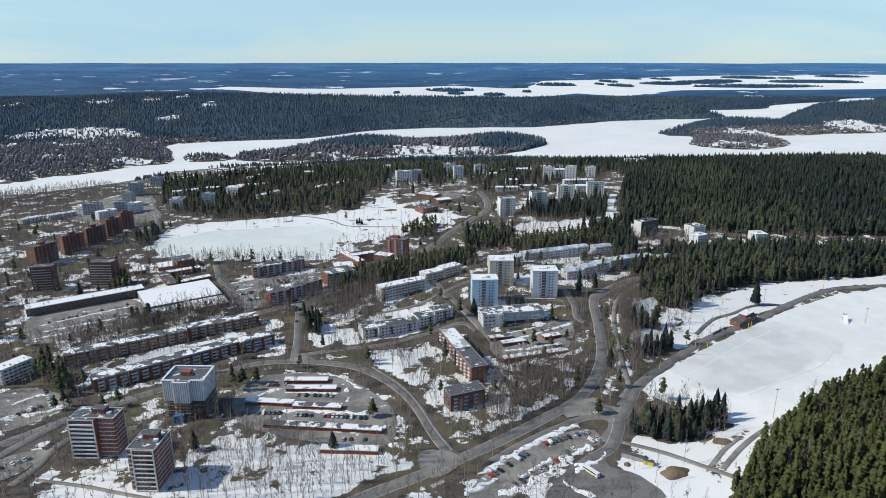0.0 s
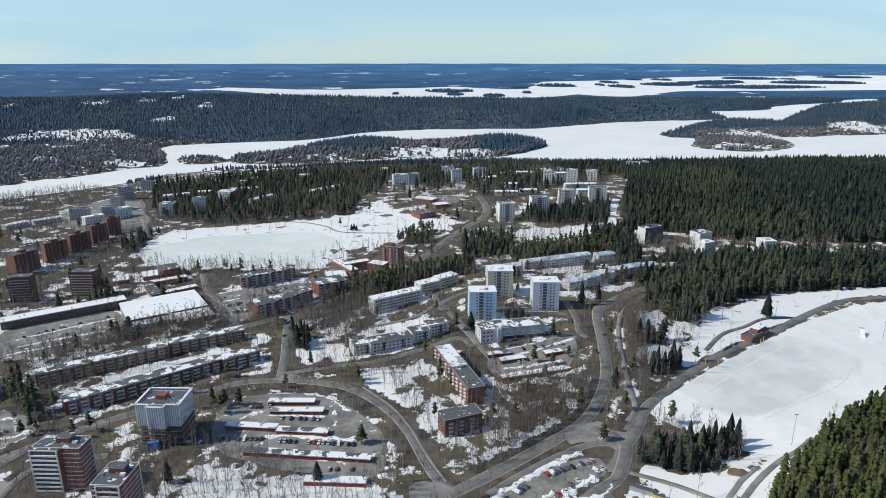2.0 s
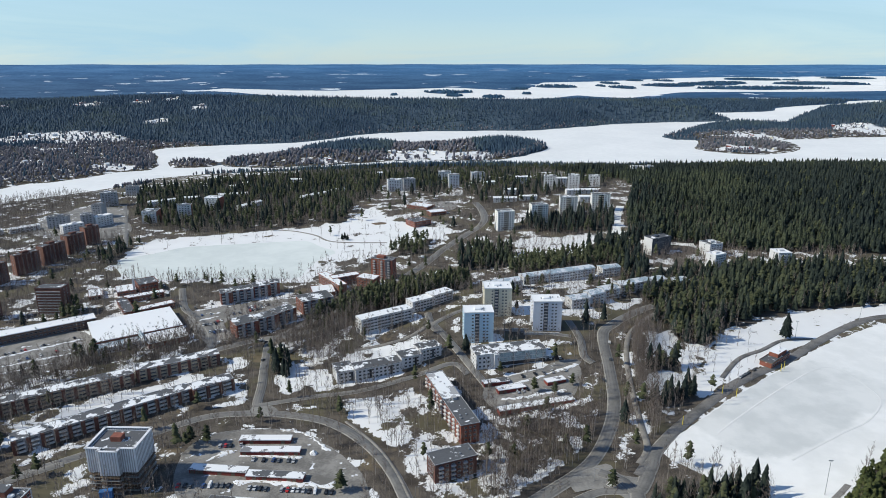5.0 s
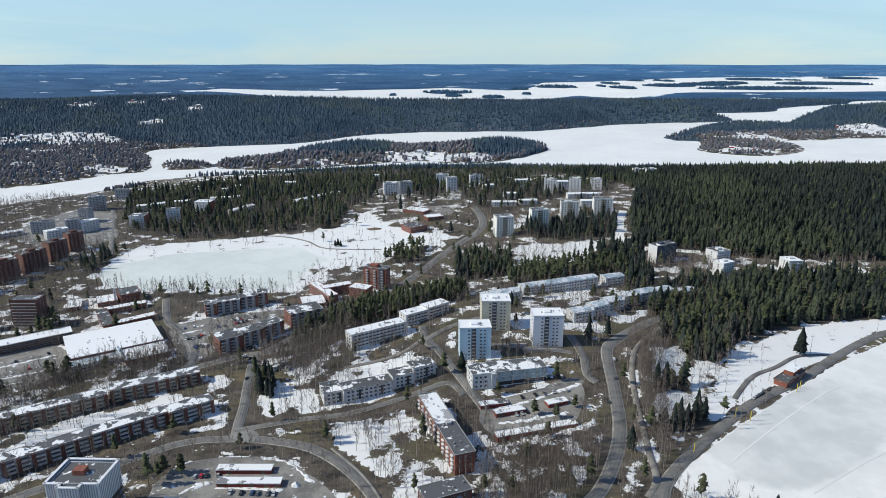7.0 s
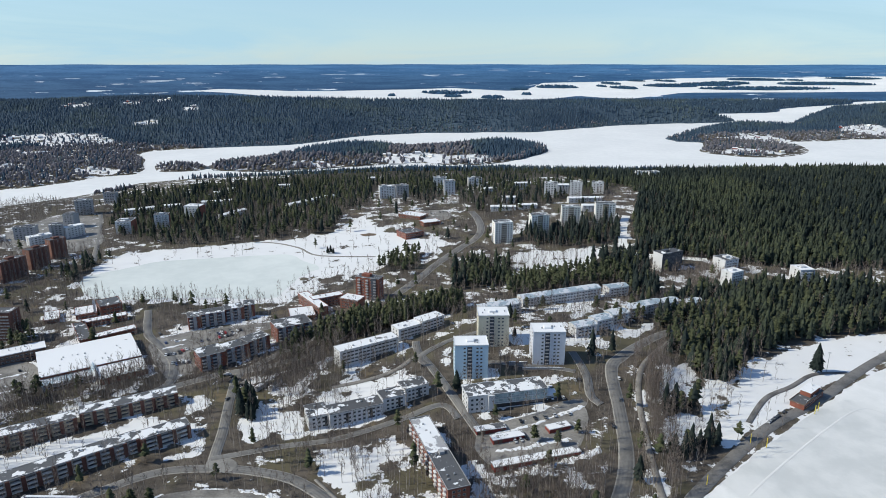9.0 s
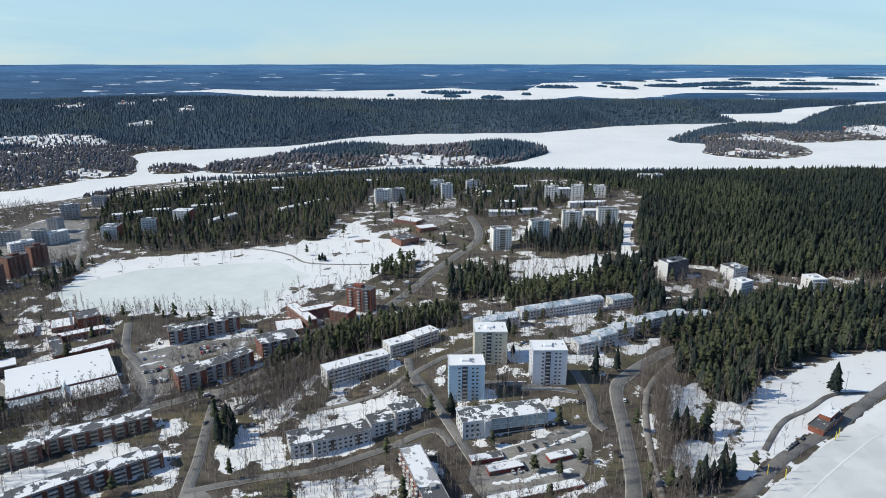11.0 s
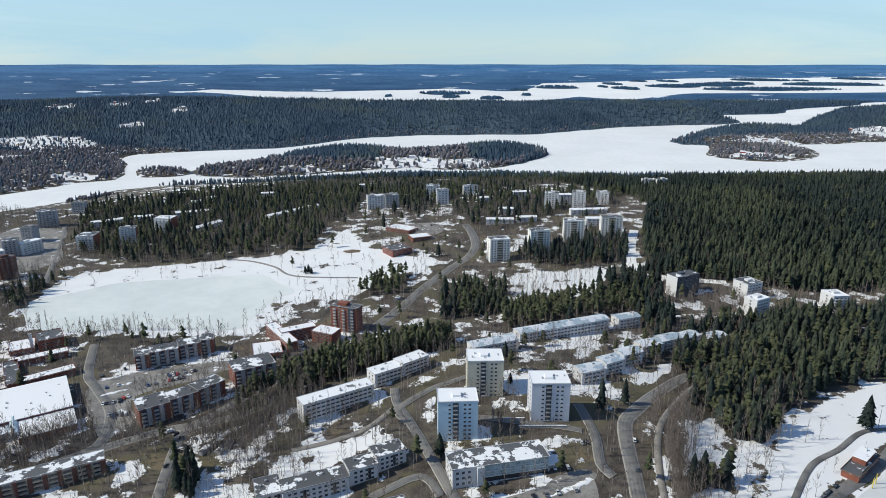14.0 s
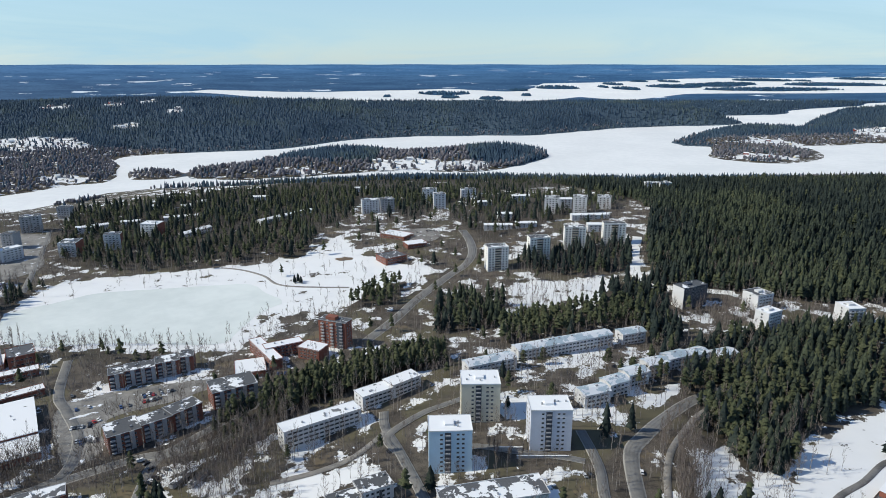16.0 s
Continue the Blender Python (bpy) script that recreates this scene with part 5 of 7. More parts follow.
block("slab_far", 190.0, 1160.9, -11.1, 20.4, 15.0, 18.98, 8, 23.6)
block("slab_far", 228.7, 1155.1, -11.7, 19.3, 15.0, 21.28, 8, 23.6)
block("slab_far", 268.2, 1177.5, -13.4, 19.0, 15.0, 22.35, 6, 17.9)
block("slab_far", 78.8, 1366.2, 5.7, 25.5, 15.0, -0.66, 5, 15.1)
block("slab_far", 13.2, 1319.4, 0.0, 23.7, 15.0, 0.28, 8, 23.6)
block("slab_far", 29.6, 1252.6, 5.5, 18.6, 15.0, 5.74, 8, 23.6)
block("slab_far", 385.2, 1337.0, 0.0, 19.0, 15.0, 13.17, 6, 17.9)
block("slab_far", 406.3, 1335.1, 13.6, 22.1, 15.0, 13.95, 6, 17.9)
block("low_far", 214.1, 1189.7, 0.0, 18.9, 11.0, 19.11, 5, 15.1)
block("low_far", 158.0, 1272.7, 5.6, 27.5, 11.0, 9.90, 4, 12.2)
block("low_far", 97.2, 1264.8, 22.5, 27.9, 11.0, 7.62, 2, 6.5)
block("low_far", 120.8, 1136.0, 0.0, 20.3, 11.0, 15.37, 3, 9.4)
block("low_far", 107.8, 1088.2, 0.0, 37.0, 11.0, 14.13, 2, 6.5)
block("low_far", 144.6, 1090.2, 3.3, 27.2, 11.0, 16.47, 2, 6.5)
block("low_far", 233.8, 1113.6, 5.9, 51.6, 11.0, 22.01, 2, 6.5)
block("low_far", 227.9, 1056.6, 0.0, 19.2, 11.0, 19.92, 3, 9.4)
block("low_far", -426.2, 1189.6, 17.6, 25.5, 11.0, -8.97, 3, 9.4)
block("low_far", -476.1, 1155.9, 30.1, 23.4, 11.0, -9.00, 3, 9.4)
block("low_far", -458.5, 1168.3, 41.4, 21.8, 11.0, -9.00, 3, 9.4)
block("low_far", -311.0, 1136.7, 62.8, 49.5, 11.0, -5.94, 2, 6.5)
block("low_far", -369.4, 1234.8, 20.7, 49.2, 11.0, -8.98, 2, 6.5)
block("low_far", -449.5, 1322.2, 35.4, 13.7, 11.0, -11.60, 2, 6.5)
block("low_far", -394.4, 1324.8, 23.8, 18.6, 11.0, -11.05, 2, 6.5)
block("low_far", -382.1, 1360.3, 24.5, 14.7, 11.0, -11.33, 2, 6.5)
block("low_far", -204.4, 1217.8, 52.4, 99.1, 11.0, -3.10, 2, 6.5)
block("low_far", -289.8, 1393.4, 4.5, 25.2, 11.0, -10.51, 2, 6.5)
block("low_far", -127.0, 1469.6, 15.4, 14.9, 11.0, -9.42, 2, 6.5)
block("hotel_white", -77.1, 1236.7, 14.8, 26.3, 14.0, 2.30, 7, 20.8)
block("hotel_dark", -52.6, 1239.6, 22.0, 22.6, 14.0, 3.24, 7, 20.8)
block("school_far", -25.0, 1077.0, -31.9, 37.5, 22.0, 6.24, 1, 5.0)
block("brick_low", -25.4, 986.8, 34.6, 27.8, 24.4, 2.05, 2, 7.0)
block("school_far", 0.4, 1034.9, 23.8, 25.5, 18.0, 5.99, 1, 5.0)
block("slab_white", -434.1, 1044.4, 7.1, 21.2, 23.3, -8.07, 6, 17.9)
block("slab_white", -392.1, 1068.3, 14.5, 20.2, 12.8, -7.59, 7, 20.8)
block("slab_white", -365.8, 1126.1, -5.1, 25.0, 19.1, -7.32, 7, 20.8)
block("slab_dark", -559.1, 1167.4, 27.9, 26.2, 16.0, -9.73, 8, 23.6)
block("slab_dark", -562.4, 1260.9, 5.8, 20.2, 14.0, -11.61, 6, 17.9)
block("slab_dark", -530.3, 1077.0, 0.0, 15.4, 16.0, -8.75, 7, 20.8)
block("slab_brick", -484.0, 752.6, 72.0, 31.3, 14.1, -8.90, 8, 23.6)
block("slab_brick", -473.5, 798.8, 60.0, 27.9, 8.6, -8.84, 8, 23.6)
block("slab_brick", -466.2, 837.9, 69.8, 30.7, 10.8, -8.75, 8, 23.6)
block("slab_brick", -464.6, 883.1, 65.7, 24.7, 12.0, -8.64, 8, 23.6)
block("slab_brick", -464.5, 923.9, 58.7, 19.5, 12.0, -8.53, 8, 23.6)
block("lattice", -425.8, 658.4, 11.0, 21.3, 13.1, -8.96, 9, 26.5)
block("lattice", -369.9, 675.0, 0.0, 25.3, 14.2, -8.92, 9, 26.5)
block("mall", -359.7, 615.8, 35.0, 105.1, 14.2, -8.95, 2, 7.5)
block("market", -267.0, 623.0, 33.7, 71.0, 66.0, -8.64, 1, 4.6)
block("brick_low", -309.5, 741.5, 36.0, 19.0, 22.0, -8.72, 2, 9.0)
block("brick_low", -303.5, 680.0, -55.0, 46.0, 9.0, -8.75, 1, 5.0)
block("school_wing", -299.0, 711.5, 33.7, 37.0, 9.0, -8.75, 1, 5.0)
block("school_wing", -274.5, 678.5, 40.0, 36.0, 9.0, -8.72, 1, 5.0)
block("school_wing", -327.5, 731.5, 30.0, 18.0, 22.0, -8.78, 1, 4.5)
block("school_far", -354.0, 720.0, 29.0, 12.0, 24.0, -8.85, 1, 3.6)
block("row_brick", -266.8, 504.9, 33.3, 93.5, 11.0, -8.92, 3, 9.4)
block("row_brick", -199.9, 548.8, 28.9, 61.1, 11.0, -8.41, 3, 9.4)
block("row_white", -218.2, 471.7, 38.2, 110.1, 11.0, -8.87, 3, 9.4)
block("row_white", -160.6, 511.8, 36.8, 29.4, 11.0, -8.23, 3, 9.4)
block("tower_band", -214.5, 358.3, -2.1, 26.7, 12.2, -8.99, 9, 26.5)
block("tower_band", -169.6, 328.6, -2.6, 15.8, 19.7, -8.99, 9, 26.5)
block("tower_wrap", -176.8, 409.1, -1.5, 24.7, 18.4, -8.94, 9, 26.5)
block("brick_long", 15.3, 479.9, -71.4, 75.7, 12.7, -5.70, 4, 12.2)
block("brick_dark", 15.3, 414.9, 22.8, 26.7, 12.7, -8.22, 4, 12.2)
block("apt_white", -66.0, 529.8, 21.6, 13.3, 16.1, -5.43, 3, 9.4)
block("apt_white", -41.0, 533.9, 23.3, 36.7, 12.0, -4.06, 3, 9.4)
block("apt_white", -16.8, 546.7, 25.1, 16.8, 12.0, -1.96, 3, 9.4)
block("apt_white", -2.2, 557.6, 28.1, 18.5, 12.0, -0.22, 3, 9.4)
block("apt_long", -42.1, 619.5, 33.3, 51.6, 11.8, 0.61, 4, 12.2)
block("apt_long", -11.8, 653.9, 35.7, 23.8, 12.0, 3.93, 3, 9.4)
block("apt_long", 6.6, 668.0, 39.9, 24.3, 12.0, 5.38, 3, 9.4)
block("office", 61.2, 546.6, 13.0, 56.4, 16.6, 1.00, 3, 11.0)
block("row_gable", 134.8, 644.1, 22.0, 20.1, 12.0, 9.00, 3, 9.4)
block("row_gable", 153.5, 660.3, 27.2, 17.1, 12.0, 8.03, 3, 9.4)
block("row_gable", 171.5, 676.9, 25.6, 18.0, 12.0, 6.57, 3, 9.4)
block("row_gable", 192.6, 696.3, 20.5, 18.5, 12.0, 4.52, 3, 9.4)
block("row_gable", 212.8, 711.0, 22.8, 20.1, 12.0, 2.66, 3, 9.4)
block("row_gable", 231.6, 719.3, 28.0, 18.6, 12.0, 1.25, 3, 9.4)
block("row_gable", 254.5, 721.4, 20.4, 19.3, 12.0, -0.05, 3, 9.4)
block("row_gable", 69.4, 691.7, 23.5, 39.3, 12.0, 8.13, 3, 9.4)
block("row_gable", 130.9, 732.4, 21.8, 86.3, 12.0, 5.28, 3, 9.4)
block("row_gable", 191.9, 758.2, 19.0, 22.4, 12.0, 2.13, 3, 9.4)
block("tower_dark", 270.6, 839.8, 24.9, 29.1, 14.4, 2.73, 7, 20.8)
block("slab_white", 334.5, 836.8, 22.9, 19.6, 18.3, 1.96, 5, 15.1)
block("slab_white", 321.9, 790.0, 29.2, 18.1, 13.6, -0.72, 6, 17.9)
block("slab_white", 405.8, 809.1, 4.9, 16.1, 18.7, -1.00, 5, 15.1)
block("tower_red", -55.3, 762.2, -21.1, 25.5, 11.0, -3.78, 8, 23.6)
block("school_red", -108.6, 739.3, -54.6, 48.5, 9.3, -5.78, 3, 9.4)
block("school_red", -70.2, 740.8, -24.6, 20.4, 14.0, -3.86, 3, 9.4)
block("school_red", -96.8, 748.9, 29.7, 30.4, 10.0, -5.17, 3, 9.4)
block("school_red", -114.9, 716.5, 18.5, 22.1, 24.0, -5.18, 1, 5.0)
block("apt_mixed", -115.1, 674.4, 31.0, 30.8, 20.3, -4.61, 4, 12.2)
block("apt_mixed", -168.4, 620.0, 36.1, 19.5, 18.2, -7.17, 4, 12.2)
block("apt_mixed", -152.2, 630.8, 39.5, 19.1, 13.0, -6.55, 4, 12.2)
block("apt_mixed", -139.0, 644.2, 50.1, 20.7, 13.0, -5.88, 4, 12.2)
block("apt_mixed", -210.4, 698.7, 25.8, 10.4, 13.0, -8.10, 4, 12.2)
block("apt_mixed", -196.4, 707.3, 24.4, 21.3, 13.0, -7.88, 4, 12.2)
block("apt_mixed", -180.0, 718.7, 27.6, 16.9, 13.0, -7.57, 4, 12.2)
block("apt_mixed", -167.7, 727.9, 14.4, 9.8, 13.0, -7.35, 4, 12.2)
block("garage", -104.2, 447.9, 0.0, 32.7, 6.0, -8.44, 1, 2.7)
block("garage", -97.8, 435.3, 0.0, 36.7, 6.0, -8.54, 1, 2.7)
block("garage", -123.9, 415.8, -5.7, 34.8, 6.0, -8.80, 1, 2.7)
block("garage", -88.6, 409.8, -4.6, 34.1, 6.0, -8.72, 1, 2.7)
block("garage", -80.3, 383.3, -5.9, 80.4, 6.0, -8.85, 1, 2.7)
block("garage", -58.8, 357.1, -2.9, 36.2, 6.0, -8.91, 1, 2.7)
block("garage", 59.5, 505.5, 16.7, 21.2, 6.0, -2.84, 1, 2.7)
block("garage", 93.1, 515.2, 20.1, 15.3, 6.0, -1.56, 1, 2.7)
block("garage", 75.2, 485.0, 16.9, 56.7, 6.0, -4.45, 1, 2.7)
block("garage", 49.0, 514.1, 14.8, 19.6, 6.0, -2.21, 1, 2.7)
block("clubhouse", 277.3, 557.3, 40.0, 32.7, 9.3, -4.92, 1, 4.5)
block("slab_dark", -556.2, 1010.4, 12.7, 26.9, 14.0, -8.72, 6, 17.9)
block("slab_dark", -513.6, 1010.6, 26.4, 17.0, 14.0, -8.56, 7, 20.8)
block("slab_white", -522.1, 983.2, 50.3, 28.6, 12.0, -8.60, 4, 12.2)
block("slab_white", -498.5, 1022.9, 62.8, 27.1, 12.0, -8.47, 5, 15.1)
block("low_far", -596.1, 989.7, 48.5, 38.8, 11.0, -8.82, 2, 6.5)
block("low_far", -626.1, 960.7, 60.0, 31.7, 11.0, -8.88, 2, 6.5)
block("apt_long", -332.9, 456.8, 64.1, 24.6, 12.0, -8.99, 4, 12.2)


# ---- trees ----
def spruce_shape(seed, tiers=6, points=8, h=18.0, r=2.9):
    """Trunk and drooping skirts with ragged tips: vertices, triangles, slots (0 needles, 1 bark)."""
    rng = random.Random(seed)
    v, f, s = [], [], []
    for k in range(3):
        a = k * 2.094
        v.append((0.22 * math.cos(a), 0.22 * math.sin(a), -0.6))
    v.append((0, 0, h * 0.7))
    for k in range(3):
        f.append((k, (k + 1) % 3, 3))
        s.append(1)
    for t in range(tiers):
        u = t / tiers
        top = h * min(0.98, 0.34 + 0.66 * (t + 1.0) / tiers)
        rim = h * (0.10 + 0.78 * u)
        rad = r * (1 - u ** 1.7) ** 0.85 * rng.uniform(0.85, 1.15) + 0.45
        k0 = len(v)
        v.append((rng.uniform(-0.1, 0.1), rng.uniform(-0.1, 0.1), top))
        turn = rng.random() * 6.28
        n = points * 2
        for j in range(n):
            a = turn + 6.2832 * j / n
            q = rad * (rng.uniform(0.85, 1.2) if j % 2 == 0 else rng.uniform(0.45, 0.65))
            v.append((q * math.cos(a), q * math.sin(a), rim + rng.uniform(-0.5, 0.3) + (0.0 if j % 2 == 0 else 0.7)))
        for j in range(n):
            f.append((k0, k0 + 1 + j, k0 + 1 + (j + 1) % n))
            s.append(0)
    return np.array(v), np.array(f), np.array(s)


ICO = [Vector(q).normalized() for q in ((0, 0, 1), (0.894, 0, 0.447), (0.276, 0.851, 0.447), (-0.724, 0.526, 0.447), (-0.724, -0.526, 0.447), (0.276, -0.851, 0.447),
                                        (0.724, 0.526, -0.447), (-0.276, 0.851, -0.447), (-0.894, 0, -0.447), (-0.276, -0.851, -0.447), (0.724, -0.526, -0.447), (0, 0, -1))]
ICO_FACES = [(0, 1 + k, 1 + (k + 1) % 5) for k in range(5)] + [(1 + k, 6 + k, 1 + (k + 1) % 5) for k in range(5)] + [(1 + (k + 1) % 5, 6 + k, 6 + (k + 1) % 5) for k in range(5)] + [(11, 6 + (k + 1) % 5, 6 + k) for k in range(5)]


def pine_shape(seed, h=17.0, r=3.3, tiers=5, points=6, low=0.36):
    """A bare stem under a loose crown: ragged, tilted plates of needles round the upper half."""
    rng = random.Random(seed)
    v, f, s = [], [], []
    for k in range(3):
        a = k * 2.094
        v.append((0.24 * math.cos(a), 0.24 * math.sin(a), -0.6))
    v.append((0.2, 0, h * 0.93))
    for k in range(3):
        f.append((k, (k + 1) % 3, 3))
        s.append(1)
    for t in range(tiers):
        u = t / max(1, tiers - 1)
        a = t * 2.4 + rng.random()
        q = r * 0.30 * (1 - 0.7 * u) * rng.uniform(0.4, 1.3)
        cx, cy, z = q * math.cos(a), q * math.sin(a), h * (low + (0.84 - low) * u)
        rad = r * (0.98 - 0.50 * u ** 1.5) * rng.uniform(0.85, 1.15)
        tip = h * (1.0 - low) / tiers * rng.uniform(0.9, 1.3)
        tx, ty = rng.uniform(-0.18, 0.18), rng.uniform(-0.18, 0.18)
        k0 = len(v)
        v.append((cx * 0.6, cy * 0.6, z + tip))
        n = points * 2
        for j in range(n):
            w = rng.random() * 0.3 + 6.2832 * j / n
            e = rad * (rng.uniform(0.75, 1.25) if j % 2 == 0 else rng.uniform(0.45, 0.75))
            x, y = e * math.cos(w), e * math.sin(w)
            v.append((cx + x, cy + y, z + tx * x + ty * y + rng.uniform(-0.5, 0.4)))
        for j in range(n):
            f.append((k0, k0 + 1 + j, k0 + 1 + (j + 1) % n))
            s.append(0)
    return np.array(v), np.array(f), np.array(s)


def bare_shape(seed, h=15.0, r=2.7, limbs=10, twigs=6, thick=0.055):
    """A leafless birch or aspen: stem, steep limbs and a haze of fine upright twigs."""
    rng = random.Random(seed)
    v, f, s = [], [], []

    def sliver(a, b, w, slot):
        d = Vector(b) - Vector(a)
        side = d.cross(Vector((rng.gauss(0, 1), rng.gauss(0, 1), 0.1))).normalized() * w
        k = len(v)
        v.extend([tuple(Vector(a) + side), tuple(Vector(a) - side), tuple(b)])
        f.append((k, k + 1, k + 2))
        s.append(slot)

    for k in range(3):
        a = k * 2.094
        v.append((0.17 * math.cos(a), 0.17 * math.sin(a), -0.5))
    v.append((rng.uniform(-0.3, 0.3), rng.uniform(-0.3, 0.3), h * 0.97))
    for k in range(3):
        f.append((k, (k + 1) % 3, 3))
        s.append(1)
    for k in range(limbs):
        u = (k + rng.random()) / limbs
        z = h * (0.25 + 0.60 * u)
        a = rng.random() * 6.28
        q = r * rng.uniform(0.6, 1.0) * (1.1 - 0.75 * u)
        tip = Vector((q * math.cos(a), q * math.sin(a), z + h * rng.uniform(0.12, 0.20)))
        start = Vector((0, 0, z))
        sliver(tuple(start), tuple(tip), thick * 1.1, 0)
        for j in range(twigs):
            p = start.lerp(tip, rng.uniform(0.25, 0.95))
            out = Vector((math.cos(a), math.sin(a), 0)) * rng.uniform(-0.2, 0.9)
            e = p + out + Vector((rng.gauss(0, 0.55), rng.gauss(0, 0.55), rng.uniform(0.9, 2.7)))
            sliver(tuple(p), tuple(e), thick, 0)
    return np.array(v), np.array(f), np.array(s)


def brush_shape(seed, h=11.0, r=3.6):
    """A leafless tree far off: one soft, ragged crown of twigs and a few tips standing out."""
    rng = random.Random(seed)
    v, f = [], []
    for d in ICO:
        q = rng.uniform(0.6, 1.2)
        v.append((d.x * r * q, d.y * r * q, h * 0.52 + d.z * h * 0.5 * rng.uniform(0.75, 1.05)))
    f += ICO_FACES
    for k in range(5):
        a, j = rng.random() * 6.28, len(v)
        x, y = 0.6 * r * math.cos(a), 0.6 * r * math.sin(a)
        v += [(x - 0.4, y, h * 0.6), (x + 0.4, y, h * 0.6), (x * 1.2, y * 1.2, h * rng.uniform(0.95, 1.15))]
        f.append((j, j + 1, j + 2))
    return np.array(v), np.array(f), np.zeros(len(f), int)


def cone_shape(seed, h=17.0, r=2.8):
    """A far spruce, a few tiers only."""
    rng = random.Random(seed)
    v, f = [], []
    for top, rim, rad in ((h * 0.8, h * 0.05, r), (h, h * 0.45, r * 0.62)):
        k = len(v)
        v.append((rng.uniform(-0.2, 0.2), rng.uniform(-0.2, 0.2), top))
        for j in range(4):
            a = 1.5708 * j + rng.uniform(-0.3, 0.3)
            q = rad * rng.uniform(0.75, 1.2)
            v.append((q * math.cos(a), q * math.sin(a), rim + rng.uniform(-0.6, 0.8)))
        f += [(k, k + 1 + j, k + 1 + (j + 1) % 4) for j in range(4)]
    return np.array(v), np.array(f), np.zeros(len(f), int)


def forest_mesh(name, shapes, spots, mats, rng, lo=0.7, hi=1.2, far_shapes=None, split=720.0):
    """Many trees as one mesh. spots: x, y, z, scale."""
    allv, allf, alls, base = [], [], [], 0
    pick = rng.integers(0, len(shapes), len(spots))
    if far_shapes:
        pick = np.where(spots[:, 1] > split, len(shapes) + pick % len(far_shapes), pick)
        shapes = shapes + far_shapes
    for k, (v, f, s) in enumerate(shapes):
        q = spots[pick == k]
        if not len(q):
            continue
        a = rng.random(len(q)) * 6.2832
        size = q[:, 3] * rng.uniform(lo, hi, len(q))
        wide = size * rng.uniform(0.85, 1.15, len(q))
        ca, sa = np.cos(a)[:, None], np.sin(a)[:, None]
        x = (v[:, 0] * ca - v[:, 1] * sa) * wide[:, None] + q[:, 0:1]
        y = (v[:, 0] * sa + v[:, 1] * ca) * wide[:, None] + q[:, 1:2]
        z = v[:, 2] * size[:, None] + q[:, 2:3]
        allv.append(np.stack([x, y, z], -1).reshape(-1, 3))
        allf.append((f[None] + (np.arange(len(q)) * len(v))[:, None, None]).reshape(-1, 3) + base)
        alls.append(np.tile(s, len(q)))
        base += len(q) * len(v)
    return raw_mesh(name, np.vstack(allv), np.vstack(allf), mats, np.concatenate(alls), True)


LINES = [(smooth_line(p, 12.0), w) for _, w, p in ROADS]


def clear(x, y, margin=1.5):
    """Which spots keep off buildings, roads, yards, ice and the sports field."""
    ok = np.ones(len(x), bool)
    for bx, by, a, L, W in FOOTPRINTS:
        u = (x - bx) * math.cos(a) + (y - by) * math.sin(a)
        v = -(x - bx) * math.sin(a) + (y - by) * math.cos(a)
        ok &= ~((np.abs(u) < L / 2 + margin + 1.5) & (np.abs(v) < W / 2 + margin + 2.0))
    for line, w in LINES:
        xs, ys = [p[0] for p in line], [p[1] for p in line]
        box = (x > min(xs) - 20) & (x < max(xs) + 20) & (y > min(ys) - 20) & (y < max(ys) + 20) & ok
        if box.any():
            ok[box] = edge_distance(line, x[box], y[box], False) > w / 2 + margin
    for kind, poly in AREAS:
        if kind in ("lot", "wetlot", "pond", "field", "paved"):
            ok &= ~inside(poly, x, y)
    return ok


def spots_in(poly, gap, rng):
    xs, ys = [p[0] for p in poly], [p[1] for p in poly]
    gx, gy = np.meshgrid(np.arange(min(xs), max(xs), gap), np.arange(min(ys), max(ys), gap))
    x = gx.ravel() + rng.uniform(-0.48, 0.48, gx.size) * gap
    y = gy.ravel() + rng.uniform(-0.48, 0.48, gx.size) * gap
    m = inside(poly, x, y)
    x, y = x[m], y[m]
    m = clear(x, y)
    return x[m], y[m]


def with_ground(x, y):
    """Spots with their height and a scale: the young trees along the shore stay low."""
    return np.stack([x, y, height(x, y), np.where(y > 1450, 0.58, 1.0)], -1)


def plant(name, label, shapes, spots, mats):
    """Single trees, each a thing with trunk and crown."""
    kinds = []
    for v, f, s in shapes:
        kinds.append([raw_mesh(part_name, v, f[s == slot], [mats[slot]], None, True) for part_name, slot in (("crown", 0), ("trunk", 1))])
    rng = random.Random(len(spots))
    for x, y, z, k in spots:
        root = tagged(new(name), label, "tree", group=name + "s near the houses")
        root.location, root.rotation_euler = (x, y, z), (0, 0, rng.random() * 6.28)
        q = k * rng.uniform(0.75, 1.2)
        root.scale = (q, q, q)
        crown, trunk = rng.choice(kinds)
        part("crown", crown, root)
        part("trunk", trunk, root)


